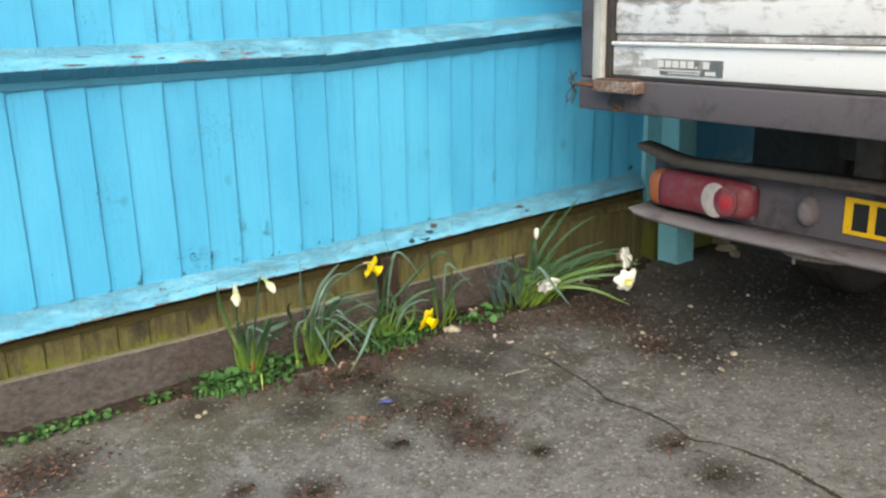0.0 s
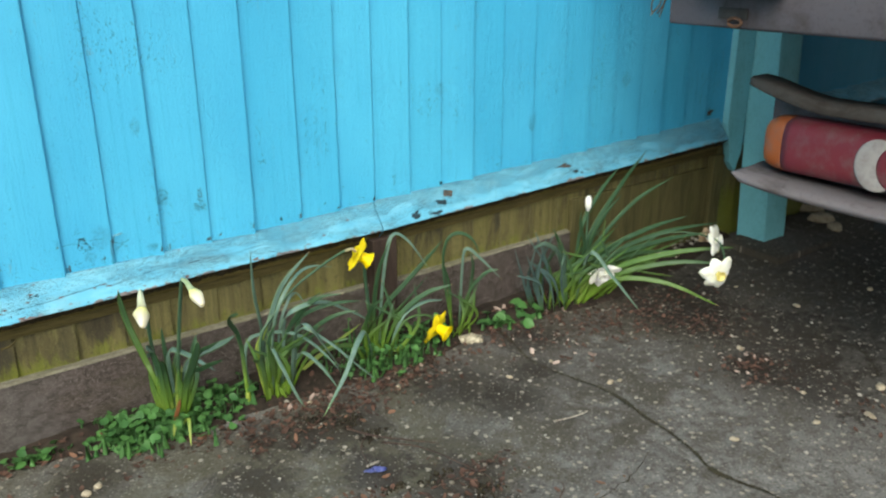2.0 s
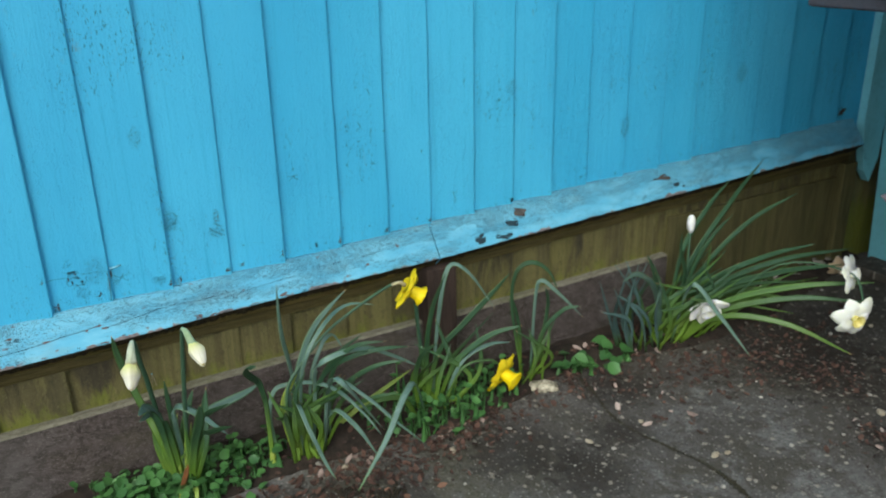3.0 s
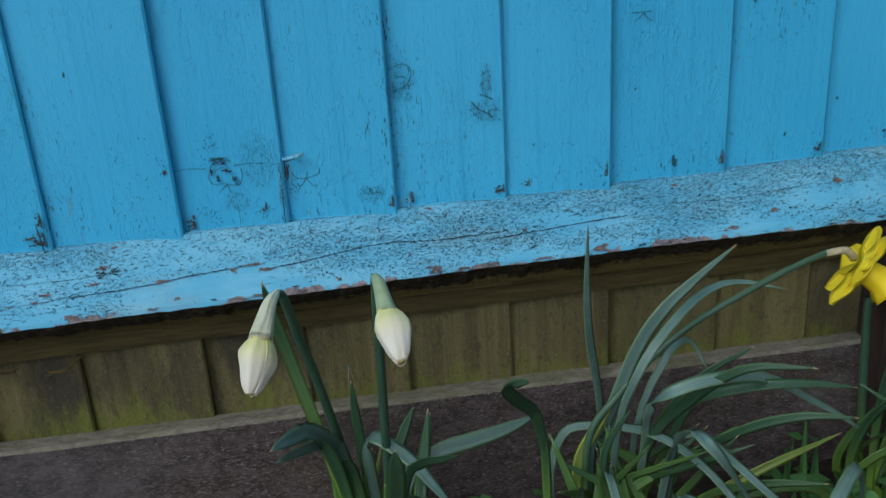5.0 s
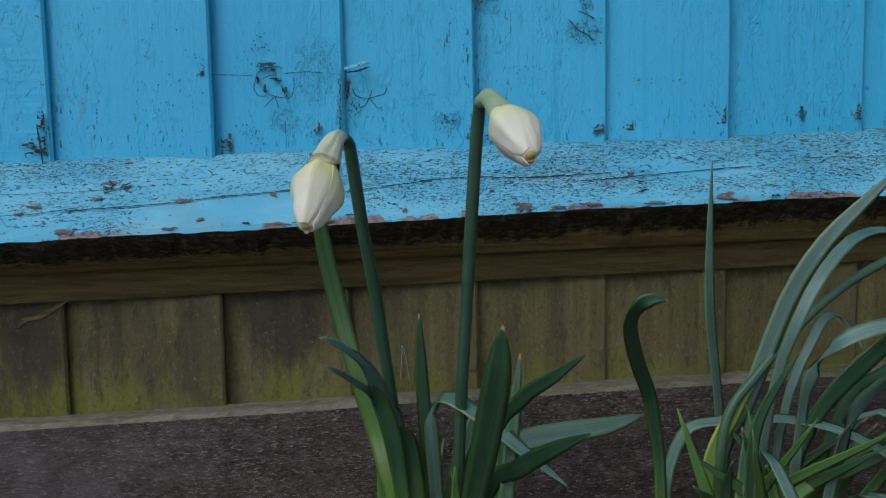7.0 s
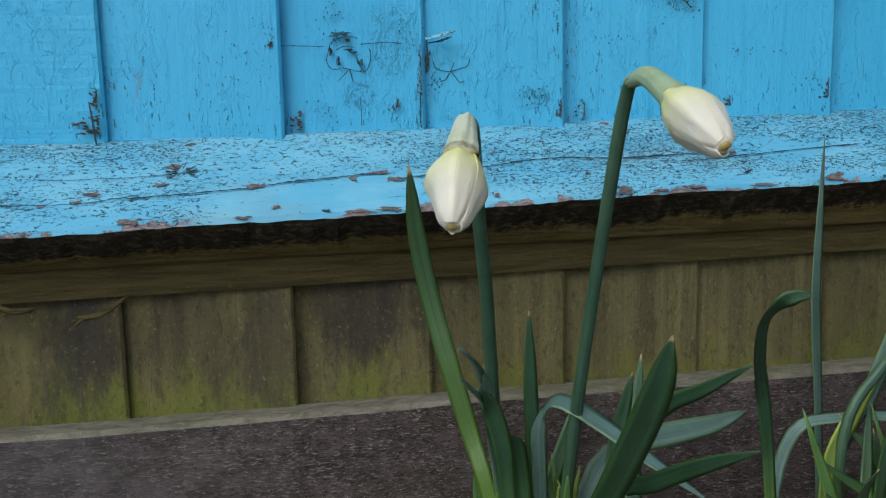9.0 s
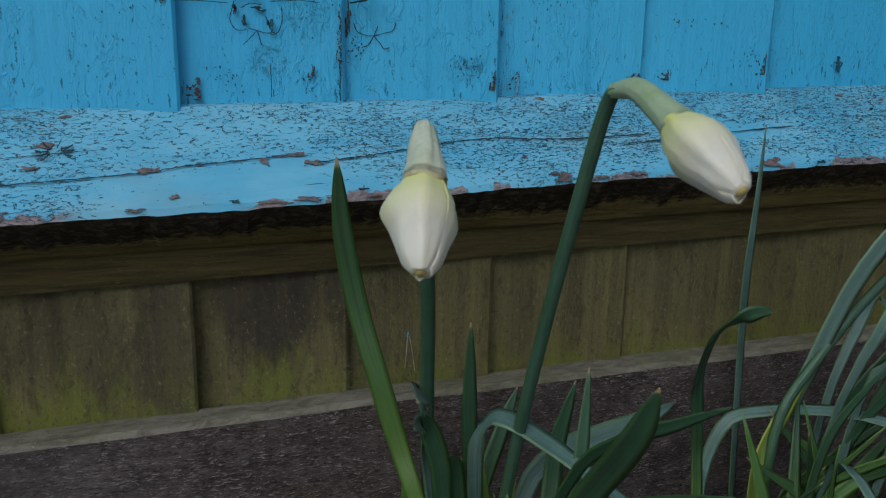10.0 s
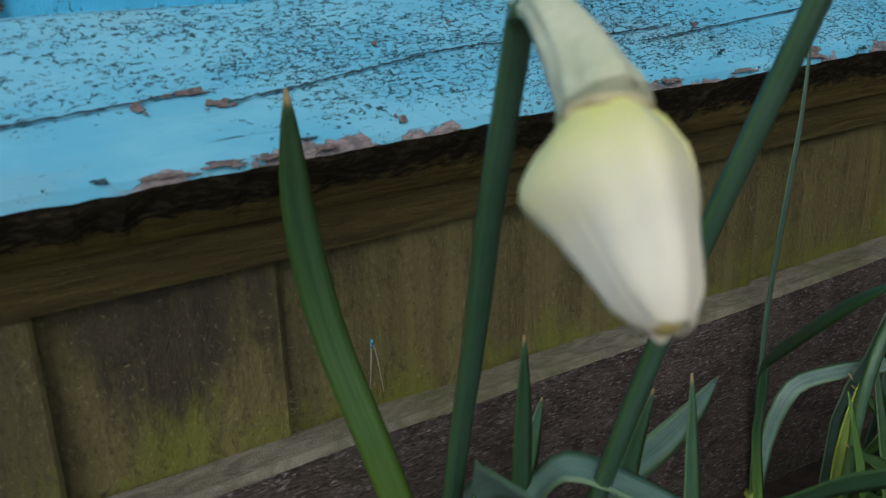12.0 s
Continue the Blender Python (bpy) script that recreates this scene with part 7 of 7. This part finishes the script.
flower(p, (1.607, 2.312, 0.282), (1.668, 2.286, 0.238), 0.037, M_YELLOW, M_TRUMPET, "lemon-yellow trumpet flower nodding forward", 0.85, 0.52, 2, 0.15)

# leaves behind the cleat, with a yellow flower fallen on the soil
p = thing("daffodil_clump", (1.66, 2.31, 0.0), "thin-leaved daffodil clump, its yellow flower lying on the soil", "daffodil", GROUP)
part("stem", stalk([(1.65, 2.33, 0.0), (1.644, 2.332, 0.10), (1.632, 2.325, 0.20), (1.628, 2.322, 0.245)], 0.0045, 14), M_STEM, p, "upright green stem")
leaf(p, M_LEAFDARK, 0.012, (1.63, 2.30, 0.0), (1.66, 2.298, 0.13), (1.709, 2.283, 0.190), (1.773, 2.267, 0.255), (1.80, 2.25, 0.295))
leaf(p, M_LEAFDARK, 0.011, (1.64, 2.30, 0.0), (1.634, 2.295, 0.14), (1.638, 2.275, 0.244), (1.655, 2.25, 0.325))
leaf(p, M_LEAFGREY, 0.009, (1.65, 2.31, 0.0), (1.67, 2.31, 0.20), (1.690, 2.300, 0.312), (1.721, 2.275, 0.302), (1.765, 2.25, 0.225), face=(0, -0.5, 0.9))
leaf(p, M_LEAF, 0.012, (1.66, 2.31, 0.0), (1.69, 2.28, 0.11), (1.75, 2.25, 0.17), (1.81, 2.22, 0.19))
leaf(p, M_LEAFDARK, 0.011, (1.62, 2.30, 0.0), (1.60, 2.28, 0.10), (1.60, 2.25, 0.17), (1.62, 2.22, 0.205))
leaf(p, M_LEAFGREY, 0.009, (1.67, 2.30, 0.0), (1.70, 2.275, 0.11), (1.755, 2.265, 0.140), (1.81, 2.26, 0.135), face=(0, -0.5, 0.9))
leaf(p, M_LEAFGREY, 0.012, (1.62, 2.28, 0.02), (1.575, 2.23, 0.125), (1.53, 2.19, 0.13), (1.474, 2.15, 0.083), (1.40, 2.11, 0.03), face=(0.2, -0.5, 0.9))
leaf(p, M_STEM, 0.010, (1.61, 2.29, 0.0), (1.57, 2.27, 0.07), (1.52, 2.25, 0.10), (1.46, 2.24, 0.10))
for i in range(8):
    q = random.Random(70 + i)
    leaf(p, q.choice((M_LEAF, M_LEAFDARK)), q.uniform(0.008, 0.011), (1.65 + q.uniform(-0.04, 0.05), 2.30 + q.uniform(-0.02, 0.03), 0.0), (1.66 + q.uniform(-0.06, 0.08), 2.29 + q.uniform(-0.03, 0.03), 0.08),
         (1.68 + q.uniform(-0.1, 0.13), 2.27 + q.uniform(-0.05, 0.04), q.uniform(0.12, 0.22)), twist=q.uniform(-0.5, 0.5), n=10)
part("stem", stalk([(1.66, 2.29, 0.0), (1.70, 2.27, 0.10), (1.755, 2.262, 0.108), (1.788, 2.268, 0.086)], 0.003, 16), M_STEM, p, "bent flower stem")
flower(p, (1.800, 2.272, 0.060), (1.828, 2.208, 0.034), 0.040, M_YELLOW, M_TRUMPET, "yellow flower resting on the soil", 0.80, 0.52, 2, 0.12)

# thin leaves bent over
p = thing("daffodil_clump", (1.88, 2.30, 0.0), "sparse daffodil clump with thin leaves bent over at the top", "daffodil", GROUP)
leaf(p, M_LEAFDARK, 0.009, (1.871, 2.30, 0.0), (1.835, 2.295, 0.188), (1.838, 2.288, 0.270), (1.870, 2.28, 0.290), (1.905, 2.27, 0.268), (1.925, 2.262, 0.225), n=22)
leaf(p, M_LEAFGREY, 0.009, (1.887, 2.30, 0.0), (1.885, 2.285, 0.20), (1.895, 2.280, 0.244), (1.926, 2.267, 0.217), (1.985, 2.25, 0.150))
leaf(p, M_LEAFDARK, 0.009, (1.895, 2.30, 0.0), (1.909, 2.275, 0.176), (1.884, 2.25, 0.247))
leaf(p, M_LEAFDARK, 0.009, (1.87, 2.31, 0.0), (1.86, 2.305, 0.13), (1.84, 2.30, 0.21))
leaf(p, M_LEAF, 0.009, (1.88, 2.29, 0.0), (1.895, 2.275, 0.12), (1.93, 2.25, 0.18), (1.96, 2.23, 0.19))
for i in range(6):
    q = random.Random(90 + i)
    leaf(p, q.choice((M_STEM, M_LEAFDARK)), 0.008, (1.88 + q.uniform(-0.03, 0.03), 2.30 + q.uniform(-0.02, 0.02), 0.0), (1.88 + q.uniform(-0.05, 0.05), 2.29 + q.uniform(-0.03, 0.02), 0.07),
         (1.88 + q.uniform(-0.08, 0.08), 2.28 + q.uniform(-0.04, 0.02), q.uniform(0.10, 0.17)), n=9)

# the far clump with white flowers
p = thing("daffodil_clump", (2.28, 2.29, 0.0), "large daffodil clump with white flowers and leaves spreading over the concrete", "daffodil", GROUP)
for m, w, a, b, c in ((M_LEAF, 0.014, (2.33, 2.30, 0.17), (2.47, 2.32, 0.30), (2.60, 2.35, 0.375)), (M_LEAF, 0.012, (2.34, 2.28, 0.15), (2.45, 2.25, 0.27), (2.56, 2.21, 0.335)),
                      (M_LEAF, 0.013, (2.34, 2.25, 0.14), (2.42, 2.17, 0.22), (2.47, 2.08, 0.272)), (M_LEAFDARK, 0.014, (2.35, 2.24, 0.12), (2.44, 2.14, 0.19), (2.50, 2.03, 0.235)),
                      (M_LEAFLIGHT, 0.014, (2.36, 2.22, 0.10), (2.47, 2.11, 0.16), (2.58, 2.00, 0.185)), (M_LEAF, 0.013, (2.36, 2.22, 0.08), (2.48, 2.12, 0.125), (2.60, 2.02, 0.125)),
                      (M_LEAFDARK, 0.013, (2.34, 2.20, 0.08), (2.42, 2.09, 0.09), (2.50, 1.97, 0.045)), (M_LEAFGREY, 0.012, (2.26, 2.22, 0.17), (2.28, 2.15, 0.12), (2.30, 2.07, 0.05)),
                      (M_LEAF, 0.013, (2.30, 2.30, 0.20), (2.38, 2.31, 0.30), (2.46, 2.32, 0.355)), (M_LEAFDARK, 0.012, (2.31, 2.27, 0.17), (2.35, 2.26, 0.25), (2.40, 2.25, 0.30)),
                      (M_LEAFGREY, 0.012, (2.20, 2.27, 0.15), (2.13, 2.25, 0.215), (2.06, 2.22, 0.225)), (M_LEAFGREY, 0.012, (2.20, 2.26, 0.14), (2.15, 2.23, 0.20), (2.10, 2.20, 0.235)),
                      (M_LEAFGREY, 0.011, (2.21, 2.26, 0.13), (2.17, 2.22, 0.18), (2.12, 2.18, 0.17)), (M_LEAFDARK, 0.012, (2.22, 2.28, 0.14), (2.20, 2.28, 0.20), (2.17, 2.27, 0.245)),
                      (M_LEAFDARK, 0.012, (2.30, 2.28, 0.15), (2.27, 2.27, 0.23), (2.26, 2.26, 0.28)), (M_LEAF, 0.013, (2.38, 2.26, 0.12), (2.52, 2.20, 0.18), (2.68, 2.13, 0.20))):
    leaf(p, m, w, ((a[0] - 2.28) * 0.3 + 2.27, (a[1] - 2.29) * 0.3 + 2.29, 0.0), a, b, c)
for i in range(26):
    q = random.Random(110 + i)
    leaf(p, q.choice((M_LEAFLIGHT, M_LEAFDARK, M_LEAF)), 0.010, (2.27 + q.uniform(-0.07, 0.06), 2.285 + q.uniform(-0.03, 0.03), 0.0), (2.28 + q.uniform(-0.09, 0.09), 2.27 + q.uniform(-0.04, 0.03), 0.09),
         (2.30 + q.uniform(-0.14, 0.14), 2.25 + q.uniform(-0.08, 0.05), q.uniform(0.13, 0.24)), n=9)
for i in range(16):
    q = random.Random(150 + i)
    x, y = 2.17 + q.uniform(-0.03, 0.05), 2.285 + q.uniform(-0.03, 0.03)
    leaf(p, q.choice((M_LEAFBLUE, M_LEAFBLUE, M_LEAFDARK)), q.uniform(0.007, 0.010), (x, y, 0.0), (x - 0.035 + q.uniform(-0.02, 0.03), y - 0.015, 0.10), (x - 0.08 + q.uniform(-0.05, 0.07), y - q.uniform(0.0, 0.06), q.uniform(0.15, 0.25)), n=9)
for i in range(18):
    q = random.Random(190 + i)
    x, y = 2.34 + q.uniform(-0.05, 0.06), 2.28 + q.uniform(-0.02, 0.03)
    leaf(p, q.choice((M_LEAFDARK, M_LEAFLIGHT, M_LEAF)), q.uniform(0.007, 0.010), (x, y, 0.0), (x + q.uniform(0.06, 0.12), y - q.uniform(-0.01, 0.06), q.uniform(0.07, 0.13)), (x + q.uniform(0.18, 0.34), y - q.uniform(-0.02, 0.14), q.uniform(0.05, 0.15)), n=10)
part("stem", stalk([(2.31, 2.27, 0.0), (2.318, 2.29, 0.15), (2.326, 2.30, 0.262)], 0.0035, 12), M_STEM, p)
bm = bmesh.new()
loft(bm, [[(2.326 + r * math.cos(a), 2.30 + r * math.sin(a), z) for a in np.linspace(0, 2 * math.pi, 10, endpoint=False)] for z, r in ((0.255, 0.004), (0.266, 0.008), (0.280, 0.010), (0.292, 0.008), (0.298, 0.003))])
part("bud", bm, M_WHITE, p, "small white bud")
part("stem", stalk([(2.34, 2.26, 0.0), (2.43, 2.15, 0.20), (2.52, 2.03, 0.215), (2.50, 1.97, 0.18), (2.455, 1.945, 0.165)], 0.003, 22), M_STEM, p, "bent flower stem")
flower(p, (2.446, 1.945, 0.158), (2.400, 1.810, 0.140), 0.043, M_WHITE, M_CUP, "white flower with a pale yellow cup", 0.35, 0.32, 3, 0.30)
flower(p, (2.528, 2.025, 0.208), (2.56, 1.94, 0.235), 0.040, M_WHITE, M_WHITE, "white flower seen from the side", 0.4, 0.34, 7, 0.1)
flower(p, (2.318, 2.225, 0.100), (2.29, 2.16, 0.055), 0.044, M_WHITE, M_WHITE, "white flower nodding low among the leaves", 0.5, 0.40, 9, -0.35)
flower(p, (2.565, 2.08, 0.195), (2.55, 2.02, 0.18), 0.024, M_WITHER, M_WITHER, "withered brown flower", 0.5, 0.42, 5, 0.3)


# ==== weeds ====
def weed_patch(name, at, spots, label, size, seed, tall=0.03):
    """A low mat of small rounded leaves on short stalks: too many to count."""
    q, verts, faces = random.Random(seed), [], []
    for cx, cy, sx, sy, count in spots:
        for _ in range(count):
            x, y = q.gauss(cx, sx), q.gauss(cy, sy)
            y = min(y, 2.365)
            r = q.uniform(*size)
            z = 0.007 + q.random() ** 1.5 * tall
            rot = Euler((q.uniform(-0.55, 0.55) - 0.15, q.uniform(-0.5, 0.5), q.uniform(0, 6.28))).to_matrix()
            b = len(verts)
            ring = 9
            for i in range(ring):
                a = 2 * math.pi * i / ring
                rr = r * (1 - 0.55 * math.exp(-((a - math.pi) / 0.4) ** 2)) * (1 + 0.08 * math.sin(4 * a))
                verts.append(rot @ Vector((rr * math.cos(a), rr * math.sin(a) * 0.9, 0.16 * r * math.cos(2 * a))) + Vector((x, y, z)))
            verts.append(rot @ Vector((0, 0, -0.14 * r)) + Vector((x, y, z)))
            faces += [[b + ring, b + i, b + (i + 1) % ring] for i in range(ring)]
            c = len(verts)
            for dx, dy in ((0.0007, 0), (-0.0004, 0.0006), (-0.0004, -0.0006)):
                verts += [Vector((x + dx, y + dy, z - 0.1 * r)), Vector((x + dx + q.uniform(-0.01, 0.01), y + dy + q.uniform(-0.005, 0.01), 0.0))]
            faces += [[c, c + 2, c + 3, c + 1], [c + 2, c + 4, c + 5, c + 3], [c + 4, c, c + 1, c + 5]]
    me = bpy.data.meshes.new(name)
    me.from_pydata(verts, [], faces)
    me.materials.append(M_WEED)
    me.polygons.foreach_set("use_smooth", [True] * len(me.polygons))
    return tagged(new(name, me), label, "weeds", kind="stuff")


weed_patch("weed_mat", None, [(1.13, 2.290, 0.058, 0.030, 330), (1.26, 2.31, 0.05, 0.025, 120), (1.04, 2.315, 0.035, 0.022, 100), (1.15, 2.335, 0.09, 0.02, 120)], "dense mat of small round bright-green weed leaves under the buds", (0.0055, 0.0125), 3, 0.042)
weed_patch("weed_mat", None, [(1.68, 2.29, 0.06, 0.03, 150), (1.76, 2.31, 0.05, 0.025, 80), (1.58, 2.30, 0.05, 0.03, 60)], "mat of small round weed leaves between daffodil clumps", (0.005, 0.0105), 4, 0.055)
weed_patch("weed_mat", None, [(0.88, 2.335, 0.03, 0.012, 34), (0.64, 2.325, 0.06, 0.012, 46), (0.52, 2.31, 0.04, 0.012, 20)], "thin row of small green weeds at the board's foot", (0.007, 0.012), 5, 0.02)
weed_patch("broad_weed", None, [(2.05, 2.27, 0.035, 0.02, 14), (2.0, 2.30, 0.03, 0.015, 8)], "small weed with broad green leaves", (0.014, 0.022), 6, 0.03)
weed_patch("weed_sprig", None, [(1.60, 2.345, 0.012, 0.01, 7)], "little green sprig against the board", (0.008, 0.013), 7, 0.15)
